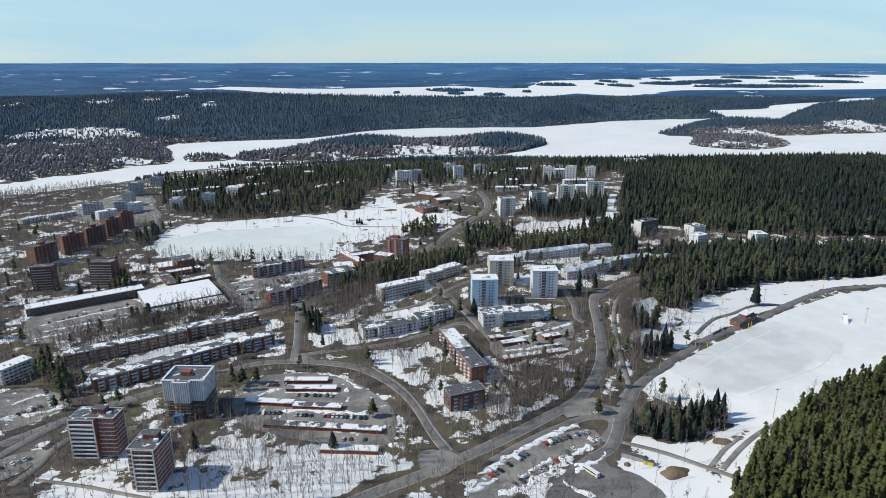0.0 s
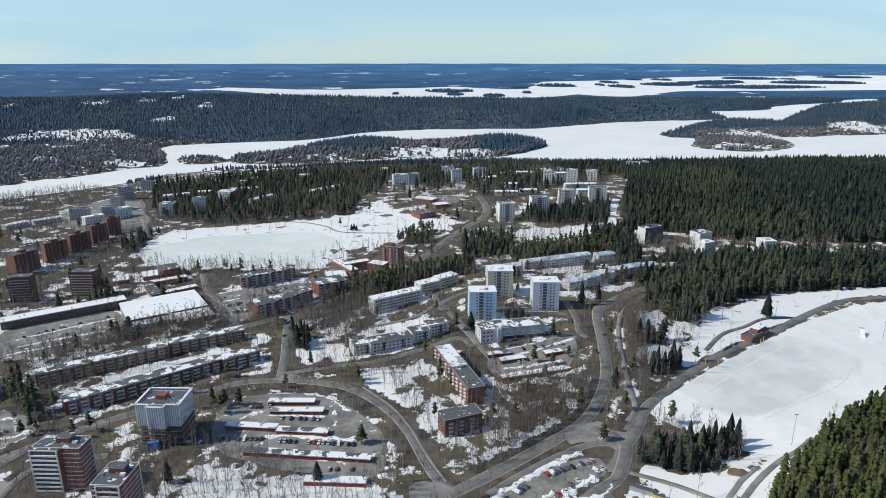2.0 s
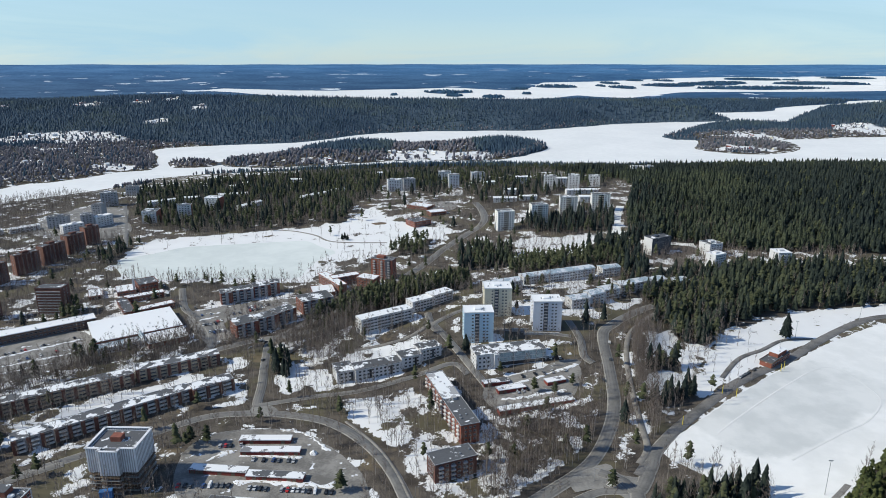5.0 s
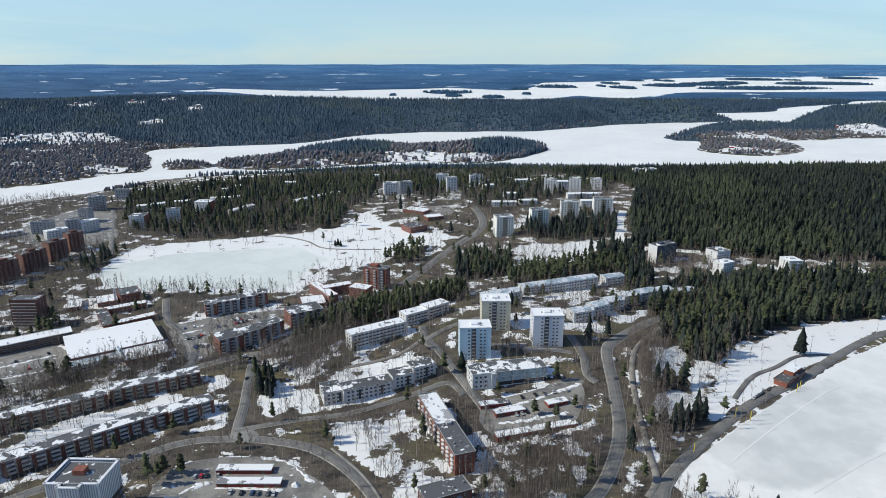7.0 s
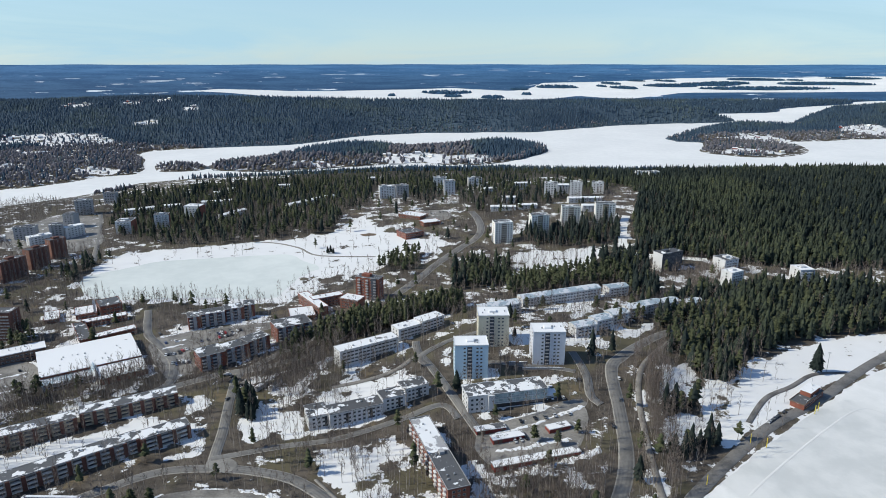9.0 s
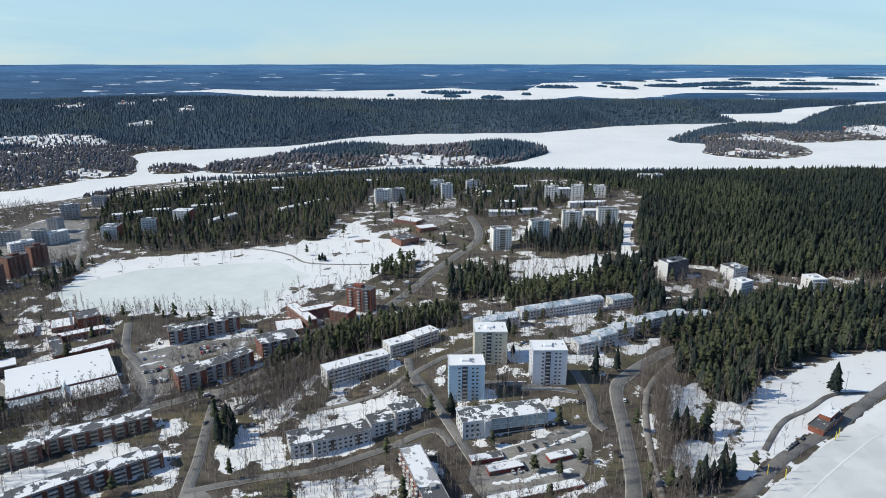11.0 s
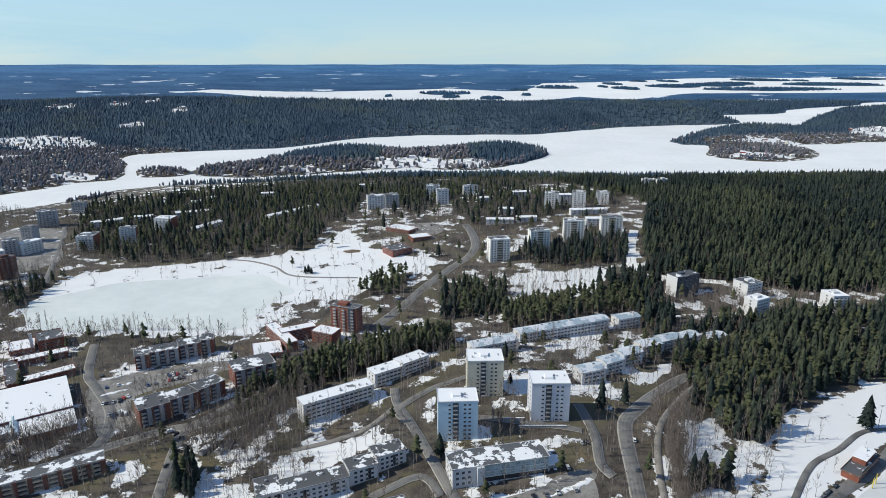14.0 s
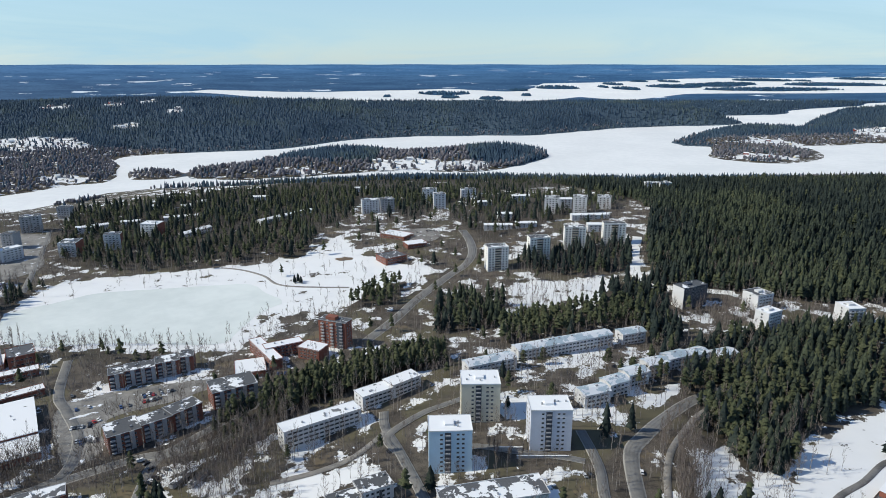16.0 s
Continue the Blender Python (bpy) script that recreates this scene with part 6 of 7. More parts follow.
def build_woods():
    rng = np.random.default_rng(7)
    spruces = [spruce_shape(k, 5, 4, 15 + 2.2 * k, 3.1 + 0.1 * k) for k in range(5)]
    fine = [spruce_shape(20 + k, 9, 6, 15 + 2.4 * k, 3.0) for k in range(4)]
    steep = [spruce_shape(60 + k, 9, 5, 12 + 1.8 * k, 2.5) for k in range(4)]
    pines = [pine_shape(k, 15 + 1.2 * k, 3.2, 6, 5) for k in range(5)]
    small_pines = [pine_shape(50 + k, 15 + k, 3.4, 4, 4) for k in range(4)]
    soft = [pine_shape(80 + k, 16 + 1.6 * k, 2.9, 8, 6, 0.18) for k in range(6)]
    bares = [bare_shape(k, 12 + 1.5 * k, 2.9, 8, 7, 0.062) for k in range(6)]
    small_bares = [bare_shape(30 + k, 10 + 1.3 * k, 2.9, 7, 5, 0.085) for k in range(5)]
    bag = {"spruce": [], "pine": [], "bare": [], "hill": [], "hillpine": []}
    for kind, gap, poly in WOODS:
        x, y = spots_in(poly, gap, rng)
        q = with_ground(x, y)
        if kind == "mixed":
            r = rng.random(len(q))
            bag["spruce"].append(q[r < 0.28])
            bag["pine"].append(q[(r >= 0.28) & (r < 0.82)])
            bag["bare"].append(q[r >= 0.82])
        elif kind == "spruce":
            r = rng.random(len(q)) * np.where(q[:, 1] > 850, 0.70, 1.0)
            bag["spruce"].append(q[r < 0.62])
            bag["pine"].append(q[(r >= 0.62) & (r < 0.91)])
            bag["bare"].append(q[r >= 0.91])
        elif kind == "hill":
            r = rng.random(len(q))
            bag["hill"].append(q[r < 0.3])
            bag["hillpine"].append(q[r >= 0.3])
        else:
            bag[kind].append(q)
    # loose trees over the whole town
    town = [(-470, 300), (270, 300), (270, 700), (420, 900), (330, 1180), (-560, 1250), (-620, 800)]
    x, y = spots_in(town, 6.6, rng)
    keep = (y < 720) | (rng.random(len(x)) < 0.7)
    x, y = x[keep], y[keep]
    hole = np.ones(len(x), bool)
    for kind, poly in AREAS:
        if kind == "snow":
            hole &= ~inside(poly, x, y) | (rng.random(len(x)) < 0.12)
    q = with_ground(x[hole], y[hole])
    r = rng.random(len(q))
    bag["bare"].append(q[r < 0.965])
    bag["pine"].append(q[(r >= 0.965) & (r < 0.988) & (q[:, 1] > 400)])
    bag["spruce"].append(q[(r >= 0.994) & (q[:, 1] > 460)])
    bag = {k: np.vstack(v) for k, v in bag.items()}
    for kind, name, label, shapes, mats, lo, hi, near in (
            ("spruce", "spruce_tree", "dark green spruce with ragged drooping branches", fine, [SPRUCE, BARK], 0.65, 1.2, 45),
            ("pine", "pine_tree", "green pine with bare stem and loose crown", pines, [PINE, BARK], 0.65, 1.25, 45),
            ("bare", "birch_tree", "leafless birch with pale stem and fine twigs", bares, [TWIG, BIRCH], 0.7, 1.3, 60),
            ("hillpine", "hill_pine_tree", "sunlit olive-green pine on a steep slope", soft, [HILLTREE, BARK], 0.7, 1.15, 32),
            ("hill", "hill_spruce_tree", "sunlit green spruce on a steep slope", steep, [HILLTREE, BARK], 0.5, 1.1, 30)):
        q = bag[kind]
        order = np.argsort(np.hypot(q[:, 0] - 20, q[:, 1] - 330 if kind != "bare" else q[:, 1] - 420))
        q = q[order]
        plant(name, label, shapes, q[:near], mats)
        rest = q[near:]
        if kind == "spruce":
            rest_shapes = spruces
        else:
            rest_shapes = shapes
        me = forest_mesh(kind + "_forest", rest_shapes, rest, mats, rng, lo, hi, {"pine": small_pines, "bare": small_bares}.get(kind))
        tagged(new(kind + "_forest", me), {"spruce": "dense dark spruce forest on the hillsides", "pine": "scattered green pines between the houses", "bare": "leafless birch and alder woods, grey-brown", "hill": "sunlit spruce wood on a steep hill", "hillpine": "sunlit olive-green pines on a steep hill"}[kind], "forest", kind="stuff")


def build_far_woods():
    rng = np.random.default_rng(11)
    cones = [cone_shape(k, 15 + k, 4.3) for k in range(4)]
    clumps = [cone_shape(30 + k, 15, 13.0) for k in range(4)]
    x, y = [], []
    for r0, r1, gap in ((1450, 2200, 8.5), (2200, 3000, 11.5), (3000, 4700, 18.5)):
        gx, gy = np.meshgrid(np.arange(-0.80 * r1, 0.84 * r1, gap), np.arange(r0, r1, gap))
        x.append(gx.ravel() + rng.uniform(-0.5, 0.5, gx.size) * gap)
        y.append(gy.ravel() + rng.uniform(-0.5, 0.5, gx.size) * gap)
    x, y = np.concatenate(x), np.concatenate(y)
    m = np.abs(x - 18) < 0.76 * (y - 20) + 60
    m &= ~((y < 1620) & (x > -640))
    x, y = x[m], y[m]
    water, d = wet(x, y)
    opening = clearing(x, y)
    m = ~water & (d > 6) & ~(opening & (rng.random(len(x)) < np.where(y < 3000, 0.80, 0.55)))
    m &= ~(brushwood(x, y) & (rng.random(len(x)) < np.where(inside(ISLE_LONG, x, y), 0.5, 0.3)))
    x, y, d = x[m], y[m], d[m]
    z = height(x, y)
    px, py, pz, k = shrink(x, y, z)
    size = k * np.where(y > 3000, 1.05, 0.85) * np.where(inside(ISLE_LONG, x, y), 1.3, 1.0)
    q = np.stack([px, py, pz, size], -1)
    ix, iy = [], []
    for cx, cy, rx, ry in ISLETS:
        n = int(min(420, max(60, rx * ry / 700)))
        a, w = rng.random(n) * 6.2832, np.sqrt(rng.random(n)) * 0.95
        ix.append(cx + rx * w * np.cos(a))
        iy.append(cy + ry * w * np.sin(a))
    ix, iy = np.concatenate(ix), np.concatenate(iy)
    jx, jy, jz, jk = shrink(ix, iy, height(ix, iy))
    islet_trees = np.stack([jx, jy, jz, jk * 1.15], -1)
    leafless = (opening[m] & (rng.random(len(x)) < 0.6)) | (brushwood(x, y) & (rng.random(len(x)) < 0.86)) | ((d < 45) & (y < 3000) & (rng.random(len(x)) < 0.3))
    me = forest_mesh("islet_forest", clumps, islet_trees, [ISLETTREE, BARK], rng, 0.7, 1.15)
    tagged(new("islet_forest", me), "conifer clumps on distant lake islands, coloured blue for haze", "forest", kind="stuff")
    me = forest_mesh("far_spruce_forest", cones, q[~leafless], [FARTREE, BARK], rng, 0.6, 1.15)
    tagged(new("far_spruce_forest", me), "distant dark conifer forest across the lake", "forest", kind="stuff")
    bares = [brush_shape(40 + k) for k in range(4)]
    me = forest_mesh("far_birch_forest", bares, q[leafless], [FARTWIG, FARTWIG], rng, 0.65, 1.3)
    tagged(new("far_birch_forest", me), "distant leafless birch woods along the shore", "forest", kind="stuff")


build_woods()
build_far_woods()


# ---- cars ----
def build_car(paint, van=False, small=False):
    """A car; small: one of those far off, its wheels in one part."""
    root = tagged(new("van" if van else "car"), "", "car")
    h, L = (2.1, 5.2) if van else (1.45, 4.4)
    prof = [(-L / 2, 0.35), (L / 2, 0.35), (L / 2, 0.75), (L * 0.46, 0.92), (L * 0.2, 0.98), (-L * 0.46, 1.0), (-L / 2, 0.85)]
    cab = [(L * 0.2, 0.97), (L * 0.06, h), (-L * 0.30, h), (-L * 0.44, 1.0)] if not van else [(L * 0.36, 0.97), (L * 0.24, h), (-L * 0.48, h), (-L * 0.49, 1.0)]
    body = Boxes().prism([(p, q) for p, q in prof], -0.88, 0.88)
    body.box(0, (cab[1][0] + cab[2][0]) / 2, h + 0.015, 1.46, abs(cab[1][0] - cab[2][0]), 0.05)
    part("body", body.mesh("body", [paint]), root)
    part("cabin", Boxes().prism(cab, -0.76, 0.76).mesh("cabin", [GLASS if not van else paint]), root)
    wheel = bpy.data.meshes.get("wheel")
    if wheel is None:
        bm = bmesh.new()
        bmesh.ops.create_cone(bm, cap_ends=True, segments=10, radius1=0.32, radius2=0.32, depth=0.22, matrix=Matrix.Rotation(radians(90), 4, "Y"))
        wheel = bpy.data.meshes.new("wheel")
        bm.to_mesh(wheel)
        bm.free()
        wheel.materials.append(RUBBER)
    if small:
        w = Boxes()
        for sx in (-0.82, 0.82):
            for sy in (-0.31, 0.31):
                w.box(sx, sy * L, 0.32, 0.22, 0.5, 0.62)
        part("wheels", w.mesh("wheels", [RUBBER]), root)
    else:
        for sx in (-0.82, 0.82):
            for sy in (-0.31, 0.31):
                part("wheel", wheel, root, (sx, sy * L, 0.32))
    return root


CARS = [build_car(p, small=far) for far in (False, True) for p in CARPAINTS] + [build_car(CARPAINTS[3], True, far) for far in (False, True)]
CAR_WORDS = ["black", "grey", "silver", "white", "red", "dark blue"] * 2 + ["white", "white"]
USED = set()
car_rng = random.Random(5)


def park(x, y, yaw, which=None):
    """A car on the ground, heading by yaw."""
    k = which if which is not None else car_rng.choices(range(7), (5, 5, 4, 3, 2, 2, 1))[0]
    far = y > 500
    k = (13 if far else 12) if k == 6 else k + 6 * far
    m = Matrix.Translation((x, y, on_ground(x, y) + 0.20)) @ Matrix.Rotation(radians(yaw), 4, "Z")
    if k in USED:
        ob = copy_thing(CARS[k], m)
    else:
        ob = CARS[k]
        ob.matrix_basis = m
        USED.add(k)
    tagged(ob, CAR_WORDS[k] + (" delivery van parked on the yard" if k > 11 else " parked car on the asphalt"), "car", group="parked cars")


def car_row(x0, y0, x1, y1, n, yaw, fill=0.8):
    for i in range(n):
        if car_rng.random() < fill:
            u = (i + 0.5) / n
            park(x0 + (x1 - x0) * u + car_rng.uniform(-0.3, 0.3), y0 + (y1 - y0) * u + car_rng.uniform(-0.3, 0.3), yaw + car_rng.choice((0, 180)) + car_rng.uniform(-3, 3))


car_row(27, 330, 56, 358, 10, 44, 0.8)
car_row(64, 364, 100, 380, 11, 24, 0.8)
car_row(40, 322, 80, 354, 10, 38, 0.8)
car_row(76, 354, 102, 372, 6, 35, 0.58)
car_row(-118, 428, -80, 426, 12, -3, 0.5)
car_row(-145, 402, -112, 402, 9, 0, 0.58)
car_row(-103, 400, -52, 396, 16, -4, 0.58)
car_row(-71, 370, -49, 370, 5, 0, 0.58)
car_row(-134, 442, -117, 444, 5, 7, 0.58)
car_row(65, 521, 105, 531, 12, 14, 0.43)
car_row(55, 499, 77, 507, 6, 21, 0.58)
car_row(88, 547, 117, 549, 7, 4, 0.58)
car_row(-237, 682, -205, 706, 14, 37, 0.43)
car_row(-210, 636, -198, 650, 6, 50, 0.58)
car_row(-197, 620, -186, 626, 5, 28, 0.58)
car_row(-224, 662, -169, 692, 16, 28, 0.36)
car_row(-370, 564, -314, 614, 26, 42, 0.29)
car_row(-363, 546, -311, 588, 22, 39, 0.25)
car_row(-27, 1080, 25, 1098, 12, 19, 0.43)
car_row(-81, 1160, -35, 1190, 12, 33, 0.43)
car_row(106, 568, 119, 570, 4, 9, 0.58)
car_row(-299, 394, -282, 418, 9, 55, 0.43)
car_row(168, 666, 206, 694, 5, 37, 0.43)
car_row(-195, 664, -165, 680, 14, 28, 0.65)
car_row(-213, 638, -201, 642, 6, 18, 0.65)
car_row(-201, 622, -188, 626, 7, 17, 0.65)
car_row(-183, 680, -161, 690, 9, 24, 0.65)
car_row(-105, 710, -85, 710, 7, 0, 0.65)
car_row(-135, 576, -129, 592, 6, 69, 0.65)
car_row(-585, 1020, -520, 980, 14, 60, 0.6)
car_row(-560, 1090, -510, 1060, 10, 60, 0.6)
car_row(-270, 336, -252, 352, 8, 50, 0.8)
car_row(-300, 440, -276, 408, 8, 40, 0.6)
car_row(235, 526, 254, 541, 6, -50, 0.8)
park(-10.5, 366.0, 60, 3)
park(147.5, 572.9, -10, 3)
park(141.8, 546.9, -10, 1)
park(-138.8, 592.0, -45, 0)
park(-148.6, 600.0, -60, 6)
park(-143.9, 596.9, -30, 0)
park(-136.8, 562.9, -15, 1)
park(129.7, 517.2, -10, 0)
park(48.0, 330.0, -50, 6)
for k, ob in enumerate(CARS):
    if k not in USED:
        for child in list(ob.children):
            bpy.data.objects.remove(child)
        bpy.data.objects.remove(ob)


# ---- smaller things ----
def thing(name, label, category, x, y, yaw=0.0, dz=0.0, group=""):
    root = tagged(new(name), label, category, group)
    root.location, root.rotation_euler = (x, y, on_ground(x, y) + dz), (0, 0, radians(yaw))
    return root


def cottage(x, y, yaw, rng):
    """A small gabled house across the lake or in the far woods."""
    px, py, pz, k = (float(np.ravel(q)[0]) for q in shrink(np.array([x]), np.array([y]), height(np.array([x]), np.array([y]))))
    L, W, H = rng.uniform(9, 16), rng.uniform(7, 10), rng.uniform(3.2, 6.0)
    mat = rng.choice([WHITE, CREAM, YELLOW, WOODRED, WHITE, BEIGE])
    root = tagged(new("cottage"), "small gabled house with snowy roof among trees", "house", "houses across the lake")
    root.location, root.rotation_euler, root.scale = (px, py, pz), (0, 0, radians(yaw)), (k, k, k)
    part("wall", Boxes().box(0, 0, H / 2 - 0.6, L, W, H + 1.2).mesh("wall", [mat]), root)
    w = W / 2 + 0.4
    part("roof", Boxes().prism([(-w, H), (0, H + 2.6), (w, H), (w, H + 0.3), (0, H + 2.9), (-w, H + 0.3)], -L / 2 - 0.4, L / 2 + 0.4).mesh("roof", [ROOFSNOW]), root)
    part("gable", Boxes().prism([(-W / 2, H - 0.02), (W / 2, H - 0.02), (0, H + 2.5)], -L / 2, L / 2).mesh("gable", [mat]), root)


def villages():
    rng = random.Random(3)
    for cx, cy, rx, ry in CLEARINGS:
        n = int(min(22, max(3, rx * ry / 1500)))
        for _ in range(n):
            a, q = rng.random() * 6.28, math.sqrt(rng.random())
            x, y = cx + rx * q * math.cos(a), cy + ry * q * math.sin(a)
            water, d = wet(np.array([x]), np.array([y]))
            if not water[0] and d[0] > 12:
                cottage(x, y, rng.uniform(0, 180), rng)


villages()

HEAPSNOW = snowy("dirty_snow_heap", (0.30, 0.275, 0.24), 0.62, 0.35)


def lone(name, label, shape, mats, x, y, k=1.0):
    v, f, s = shape
    root = thing(name, label, "tree", x, y, random.uniform(0, 360))
    root.scale = (k, k, k)
    part("crown", raw_mesh("crown", v, f[s == 0], [mats[0]], None, True), root)
    part("trunk", raw_mesh("trunk", v, f[s == 1], [mats[1]]), root)


def lone_spruce(x, y, h):
    lone("spruce_tree", "single tall dark spruce standing free on snow", spruce_shape(int(abs(x)), 14, 8, h, h * 0.19), [SPRUCE, BARK], x, y)


def lone_pine(x, y, h):
    lone("pine_tree", "broad green pine standing beside a yard", pine_shape(int(abs(x * 3)), h, h * 0.24, 8, 8, 0.28), [PINE, BARK], x, y)


def poplar(x, y, h):
    lone("poplar_tree", "narrow leafless poplar with upright brown twigs", bare_shape(int(abs(x * 7)), h, 1.0, 14, 9, 0.06), [TWIG, BARK], x, y)


def tube(name, r0, r1, h, mat, seg=8):
    bm = bmesh.new()
    bmesh.ops.create_cone(bm, cap_ends=True, segments=seg, radius1=r0, radius2=r1, depth=h, matrix=Matrix.Translation((0, 0, h / 2)))
    me = bpy.data.meshes.new(name)
    bm.to_mesh(me)
    bm.free()
    me.materials.append(mat)
    return me


def pole(x, y, h):
    root = thing("marker_pole", "tall yellow padded pole beside the snow field", "pole", x, y, group="yellow field poles")
    part("shaft", tube("shaft", 0.28, 0.22, h, POLEYELLOW), root)
    part("foot", tube("foot", 0.5, 0.4, 0.4, GREYPANEL), root)


def mast(x, y, h):
    root = thing("light_mast", "slim grey floodlight mast over the snow field", "lamp", x, y)
    part("shaft", tube("shaft", 0.20, 0.10, h, STEEL), root)
    part("crossbar", box_mesh("crossbar", 2.4, 0.2, 0.2, STEEL), root, (0, 0, h))
    for s in (-0.9, 0.0, 0.9):
        part("floodlight", box_mesh("floodlight", 0.6, 0.4, 0.5, STEEL), root, (s, 0.1, h - 0.3))


def street_lamp(x, y):
    root = thing("street_lamp", "grey steel street lamp beside the road", "lamp", x, y, group="street lamps along the road")
    part("shaft", tube("shaft", 0.12, 0.07, 8.5, STEEL), root)
    part("arm", box_mesh("arm", 1.8, 0.1, 0.1, STEEL), root, (0.8, 0, 8.45))
    part("lamp_head", box_mesh("lamp_head", 0.8, 0.3, 0.16, GREYPANEL), root, (1.7, 0, 8.40))


def heap(x, y, a, b, h, mat):
    """A mound with an uneven foot."""
    rng = random.Random(int(abs(x * 5 + y)))
    v, f, n, rings = [], [], 26, 7
    for k in range(rings):
        u = k / (rings - 1)
        for j in range(n):
            w = 6.2832 * j / n
            q = (1 - u) * (1 + 0.16 * math.sin(2 * w + x) + 0.10 * math.sin(5 * w + y))
            v.append((a / 2 * q * math.cos(w), b / 2 * q * math.sin(w), h * (u ** 0.8) * (1 + rng.uniform(-0.08, 0.08)) - 0.25 * (k == 0)))
    for k in range(rings - 1):
        for j in range(n):
            f.append((k * n + j, k * n + (j + 1) % n, k * n + n + (j + 1) % n, k * n + n + j))
    f.append(tuple(range((rings - 1) * n, rings * n)))
    sand = mat is SAND
    ob = mesh_object("sand_mound" if sand else "snow_mound", v, f, [mat])
    ob.location = (x, y, on_ground(x, y) + 0.1)
    tagged(ob, "brown heap of sand and gravel on the snow" if sand else "dirty ploughed heap of snow at a yard edge", "mound")


def bank(line, width, h):
    """A long ploughed ridge of old snow, uneven in width and height."""
    rng = random.Random(int(abs(line[0][0]) * 3 + abs(line[0][1])))
    pts = smooth_line(line, 2.5)
    v, f, m = [], [], 6
    lump = [rng.uniform(0.15, 1.7) for _ in pts]
    lump = [(lump[max(i - 1, 0)] + 2 * k + lump[min(i + 1, len(lump) - 1)]) / 4 for i, k in enumerate(lump)]
    lump[0] = lump[-1] = 0.1
    for i, (x, y) in enumerate(pts):
        a, b = pts[max(i - 1, 0)], pts[min(i + 1, len(pts) - 1)]
        k = math.hypot(b[0] - a[0], b[1] - a[1]) or 1.0
        nx, ny = -(b[1] - a[1]) / k, (b[0] - a[0]) / k
        shift = rng.uniform(-0.35, 0.35) * width
        for j in range(m):
            u = -1 + 2 * j / (m - 1)
            w = shift + width * 0.7 * lump[i] * u * rng.uniform(0.6, 1.3)
            v.append((x + nx * w, y + ny * w, 0.32 * h * lump[i] * (1 - u * u) * rng.uniform(0.5, 1.5) + (0.1 if abs(u) < 1 else -0.35)))
    zs = height(np.array([q[0] for q in v]), np.array([q[1] for q in v]))
    v = [(q[0], q[1], q[2] + z + 0.15) for q, z in zip(v, zs)]
    f = [(i * m + j, i * m + m + j, i * m + m + j + 1, i * m + j + 1) for i in range(len(pts) - 1) for j in range(m - 1)]
    ob = mesh_object("snow_bank", v, [q[::-1] for q in f], [HEAPSNOW])
    ob.data.polygons.foreach_set("use_smooth", [True] * len(f))
    tagged(ob, "long ploughed bank of old snow along a yard", "snow bank")


def container(x, y, yaw, L, h, mat):
    name = {STEEL.name: "storage_shed", POLEYELLOW.name: "yellow_container", BLUETARP.name: "covered_stack"}.get(mat.name, "shed")
    root = thing(name, {STEEL.name: "long grey metal storage shed on snow", POLEYELLOW.name: "small yellow steel container on snow", BLUETARP.name: "site cabins under a bright blue tarpaulin"}.get(mat.name, "low grey shed with snow on its roof"), "shed", x, y, yaw)
    part("body", box_mesh("body", L, 3.0, h, mat), root, (0, 0, h / 2))
    part("roof", Boxes().prism([(-1.7, h), (1.7, h), (1.7, h + 0.15), (0, h + 0.5), (-1.7, h + 0.15)], -L / 2 - 0.2, L / 2 + 0.2).mesh("roof", [mat if mat is BLUETARP else FELTSNOW]), root)
    part("door", box_mesh("door", 1.4, 0.1, min(2.2, h - 0.3), GREYPANEL), root, (-L * 0.2, -1.53, min(2.2, h - 0.3) / 2))


def bus(x, y, yaw):
    root = thing("bus", "white and yellow bus parked on wet asphalt", "bus", x, y, yaw, 0.15)
    part("body", Boxes().prism([(-6.0, 0.4), (6.0, 0.4), (6.0, 2.6), (5.8, 3.1), (-5.9, 3.1), (-6.0, 2.9)], -1.25, 1.25).mesh("body", [CARPAINTS[3]]), root)
    part("window_strip", Boxes().box(0, 0, 2.2, 2.56, 10.6, 0.9).mesh("window_strip", [GLASS]), root)
    part("skirt", Boxes().box(0, 0, 0.8, 2.54, 11.6, 0.5).mesh("skirt", [POLEYELLOW]), root)
    me = bpy.data.meshes["wheel"]
    for sx in (-1.15, 1.15):
        for sy in (-3.6, 3.6):
            w = part("wheel", me, root, (sx, sy, 0.45))
            w.scale = (1.3, 1.5, 1.5)


def chimney_stack(x, y, h):
    root = thing("chimney_stack", "square white chimney beside a brick hall", "chimney", x, y, 28)
    part("shaft", box_mesh("shaft", 2.2, 2.2, h, WHITE), root, (0, 0, h / 2))
    part("cap", box_mesh("cap", 2.5, 2.5, 0.5, GREYPANEL), root, (0, 0, h + 0.2))


def ski_ramp(x, y, yaw):
    root = thing("sledding_ramp", "small snow-covered ramp on grey steel legs", "ramp", x, y, yaw)
    part("ramp", Boxes().prism([(-7.0, 0.0), (3.0, 5.2), (4.2, 5.2), (4.2, 4.7), (-6.0, -0.4)], -1.8, 1.8).mesh("ramp", [ROOFSNOW]), root)
    for sx in (-1.6, 1.6):
        for sy, h in ((3.6, 6.2), (0.0, 3.4)):
            part("leg", box_mesh("leg", 0.35, 0.35, h, STEEL), root, (sx, sy, h / 2 - 0.4))
    part("rail", box_mesh("rail", 3.6, 0.1, 1.0, STEEL), root, (0, 4.1, 5.8))


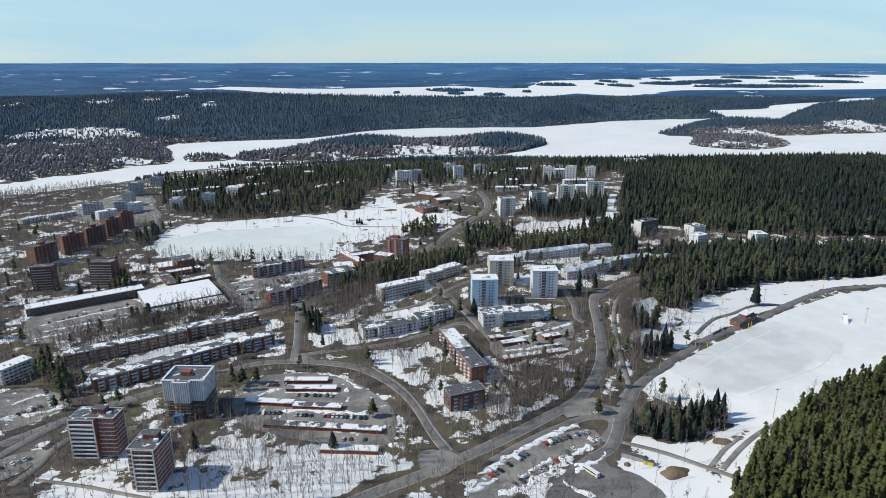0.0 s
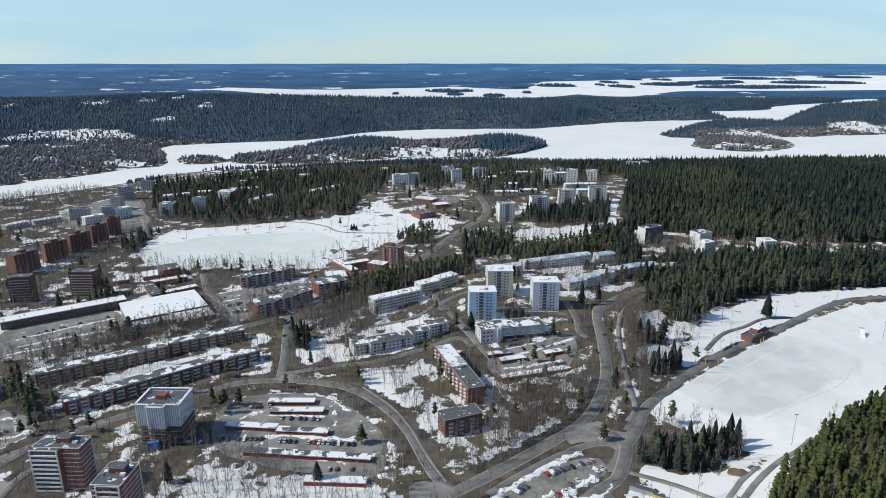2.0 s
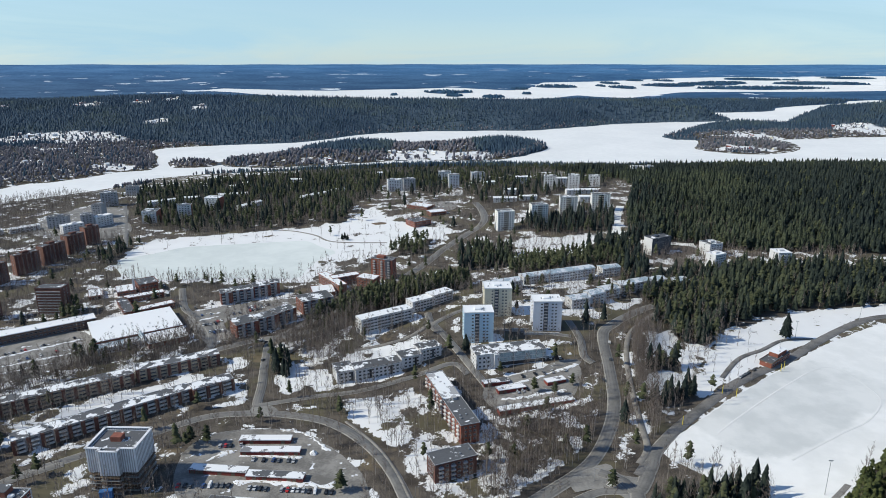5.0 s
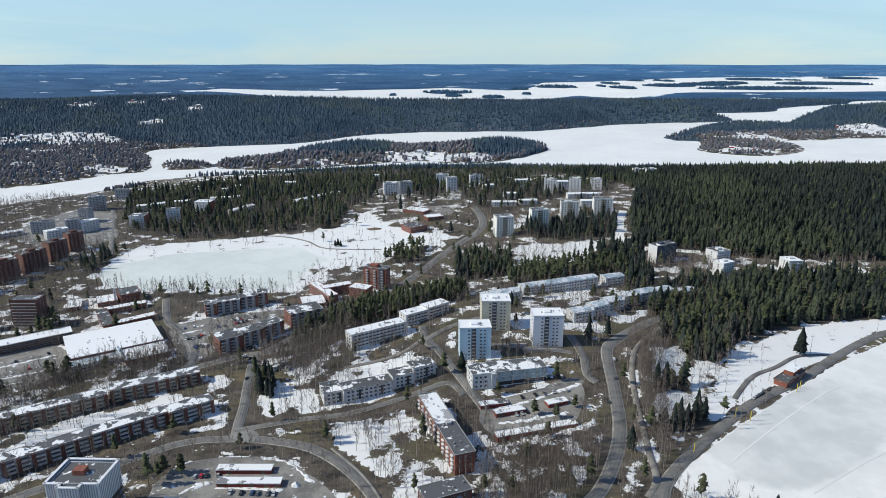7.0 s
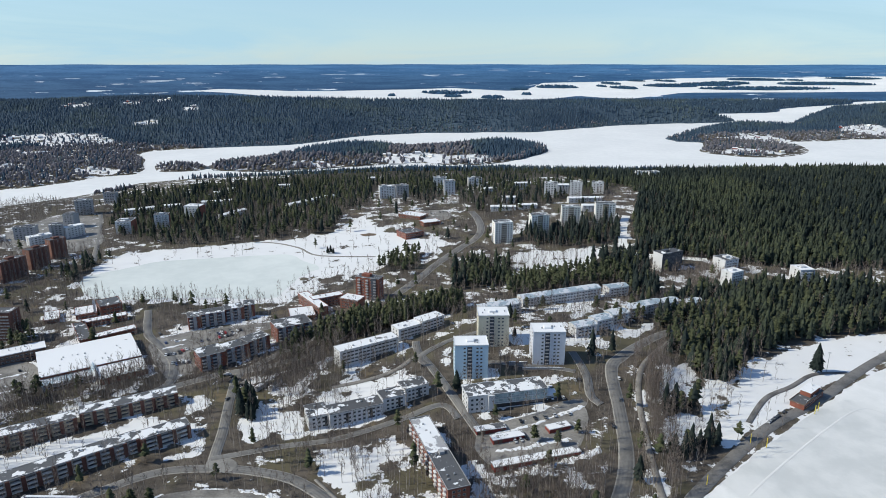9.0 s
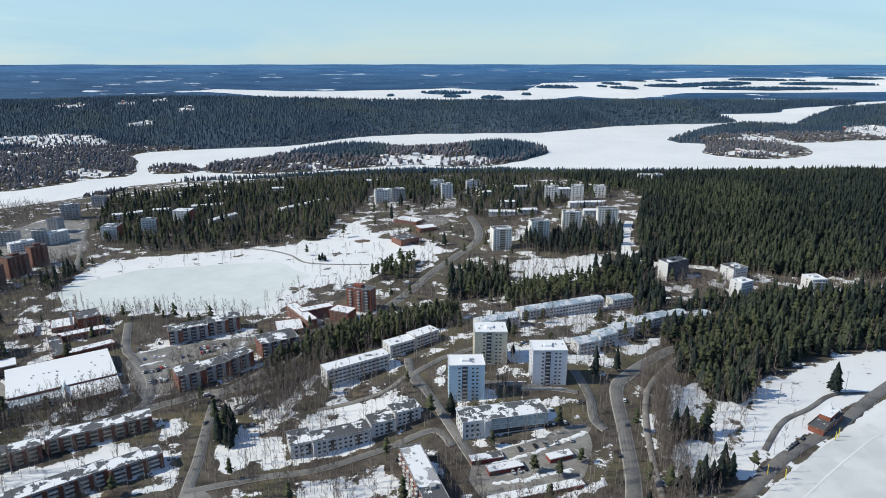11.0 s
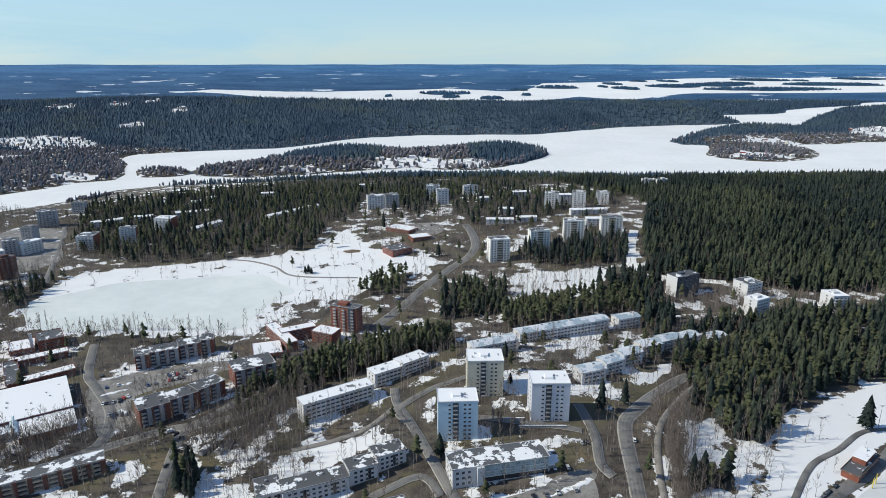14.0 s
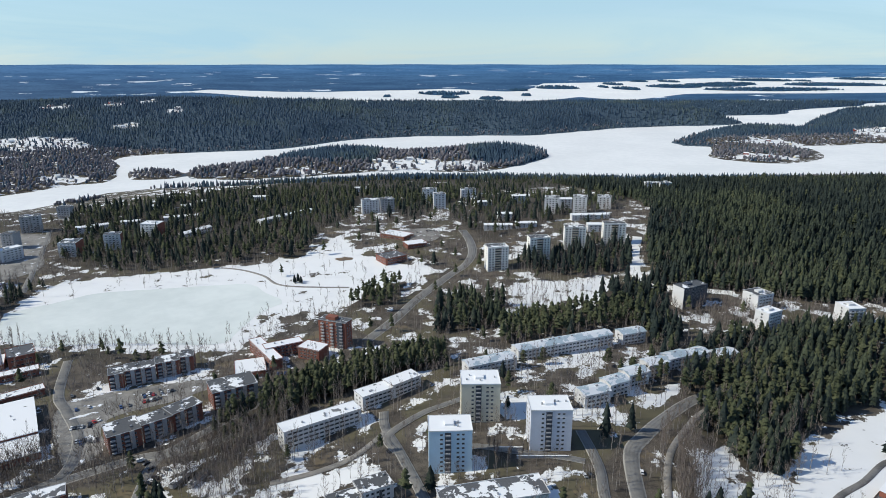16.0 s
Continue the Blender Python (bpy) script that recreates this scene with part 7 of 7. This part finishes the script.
def crossing(x, y, yaw):
    root = tagged(new("zebra_crossing"), "worn white zebra stripes across the asphalt", "road marking")
    root.location, root.rotation_euler = (x, y, on_ground(x, y) + 0.52), (0, 0, radians(yaw))
    for k in range(8):
        part("stripe", box_mesh("stripe", 0.55, 3.2, 0.03, MARK), root, ((k - 3.5) * 1.15, 0, 0))


def low_wall(x, y, yaw, L, h):
    root = thing("retaining_wall", "low pale concrete wall with snow along its top", "wall", x, y, yaw)
    part("wall", box_mesh("wall", L, 0.5, h + 0.6, GREYPANEL), root, (0, 0, h / 2 - 0.3))
    part("coping", box_mesh("coping", L + 0.2, 0.8, 0.15, ROOFSNOW), root, (0, 0, h + 0.07))


lone_spruce(308.0, 600.9, 26.0)
pole(170.1, 463.5, 7.0)
pole(213.0, 503.5, 7.0)
pole(273.6, 539.5, 7.0)
pole(221.4, 499.5, 7.0)
pole(278.0, 543.5, 7.0)
mast(222.2, 388.0, 22.0)
mast(318.1, 603.5, 16.0)
mast(401.6, 647.5, 14.0)
mast(391.5, 559.5, 16.0)
heap(137.8, 332.0, 19.0, 12.0, 3.6, SAND)
heap(178.2, 362.0, 12.0, 10.0, 2.2, SAND)
heap(124.6, 348.0, 5.0, 4.0, 2.0, SAND)
heap(111.9, 342.0, 5.0, 4.0, 1.6, SAND)
heap(-80.8, 998.0, 22.0, 16.0, 0.8, SAND)
heap(-71.0, 434.0, 6.0, 4.0, 2.6, HEAPSNOW)
heap(-30.4, 364.0, 9.0, 6.0, 2.0, HEAPSNOW)
heap(84.4, 342.0, 10.0, 4.0, 1.6, HEAPSNOW)
heap(67.0, 340.0, 8.0, 4.0, 1.4, HEAPSNOW)
heap(34.8, 344.0, 6.0, 3.0, 1.3, HEAPSNOW)
heap(52.3, 360.0, 7.0, 3.0, 1.3, HEAPSNOW)
container(117.0, 348.0, -30, 14.0, 3.0, STEEL)
container(124.8, 342.0, -30, 6.0, 2.6, POLEYELLOW)
container(-179.4, 392.0, 15, 6.5, 5.0, BLUETARP)
container(106.5, 606.0, 10, 12.0, 3.0, GREYPANEL)
container(-116.4, 578.9, 70, 14.0, 3.0, GREYPANEL)
container(-105.9, 578.9, 70, 14.0, 3.0, GREYPANEL)
bus(87.9, 334.0, 36)
chimney_stack(-316.5, 727.5, 16.0)
ski_ramp(376.7, 565.5, -20)
street_lamp(30.9, 352.0)
street_lamp(64.6, 378.0)
street_lamp(98.4, 406.0)
street_lamp(124.1, 444.0)
street_lamp(141.7, 498.0)
street_lamp(150.2, 546.0)
street_lamp(-5.4, 390.0)
street_lamp(-24.9, 436.0)
street_lamp(-61.2, 478.0)
street_lamp(-99.1, 486.0)
street_lamp(153.7, 608.0)
street_lamp(179.7, 634.0)
poplar(66.7, 584.0, 11.0)
poplar(75.1, 586.0, 11.0)
poplar(84.7, 584.0, 11.0)
poplar(62.3, 592.0, 10.0)
poplar(65.4, 588.0, 10.0)
poplar(72.9, 580.0, 10.0)
poplar(81.5, 584.0, 10.0)
poplar(-362.3, 761.5, 16.0)
poplar(-359.7, 767.5, 16.0)
poplar(-352.3, 761.5, 16.0)
poplar(-338.2, 775.5, 16.0)
poplar(-336.0, 781.5, 16.0)
lone_pine(107.3, 400.0, 14)
lone_pine(-48.4, 398.0, 15)
lone_pine(-141.5, 446.0, 15)
lone_pine(-152.2, 446.0, 14)
lone_pine(76.1, 502.9, 13)
lone_pine(90.2, 498.9, 12)
lone_pine(81.6, 478.9, 13)
lone_pine(105.3, 510.9, 11)
lone_pine(159.3, 702.0, 17)
lone_pine(94.8, 698.0, 15)
lone_pine(110.5, 704.0, 15)
lone_spruce(77.5, 636.0, 9)
lone_spruce(28.5, 560.0, 17)
lone_spruce(-122.4, 926.0, 11)
lone_spruce(-125.7, 924.0, 10)
lone_spruce(-118.5, 922.0, 9)
lone_spruce(-156.6, 358.0, 16)
lone_spruce(-69.2, 358.0, 15)
crossing(-3.0, 324.0, 40)
crossing(108.2, 404.0, 40)
low_wall(92.9, 584.0, 0, 30, 1.6)
low_wall(121.7, 646.9, 20, 12, 2.6)
low_wall(75.5, 590.0, 0, 14, 3.0)
bank([(31, 314), (49, 322), (64, 336), (79, 350), (94, 364)], 5.0, 1.3)
bank([(21, 332), (33, 344), (46, 356), (61, 368), (75, 378), (91, 388)], 3.4, 1.0)
bank([(12, 314), (22, 322), (32, 330)], 3.0, 0.9)
bank([(51, 334), (60, 342), (67, 350)], 2.6, 0.8)
bank([(70, 328), (75, 320), (86, 312)], 2.8, 0.9)
bank([(103, 356), (97, 348), (84, 340), (79, 334)], 3.0, 1.0)
bank([(-117, 432), (-96, 432), (-77, 430)], 2.6, 0.6)
bank([(-113, 406), (-89, 406), (-73, 404), (-51, 402)], 4.2, 0.7)
bank([(-136, 426), (-128, 434), (-120, 438)], 2.6, 0.7)
bank([(-108, 386), (-77, 382), (-46, 378)], 3.0, 0.7)
bank([(-373, 558), (-345, 582), (-309, 610)], 2.6, 0.7)
bank([(-362, 544), (-334, 562), (-299, 582)], 2.6, 0.7)
bank([(-361, 528), (-339, 542), (-308, 562)], 2.6, 0.7)
bank([(-305, 396), (-285, 402), (-268, 412)], 4.5, 0.9)
bank([(-308, 414), (-299, 426), (-289, 430)], 2.4, 0.7)
bank([(-99, 462), (-81, 456), (-61, 436)], 2.4, 0.7)
bank([(52, 511), (72, 517), (115, 539)], 2.6, 0.7)
bank([(51, 493), (73, 497), (100, 505)], 2.6, 0.7)
bank([(55, 471), (78, 477), (109, 491), (117, 497)], 4.0, 0.8)
bank([(-233, 674), (-216, 686), (-199, 698)], 2.4, 0.6)
bank([(-221, 650), (-213, 656), (-205, 660)], 2.2, 0.6)
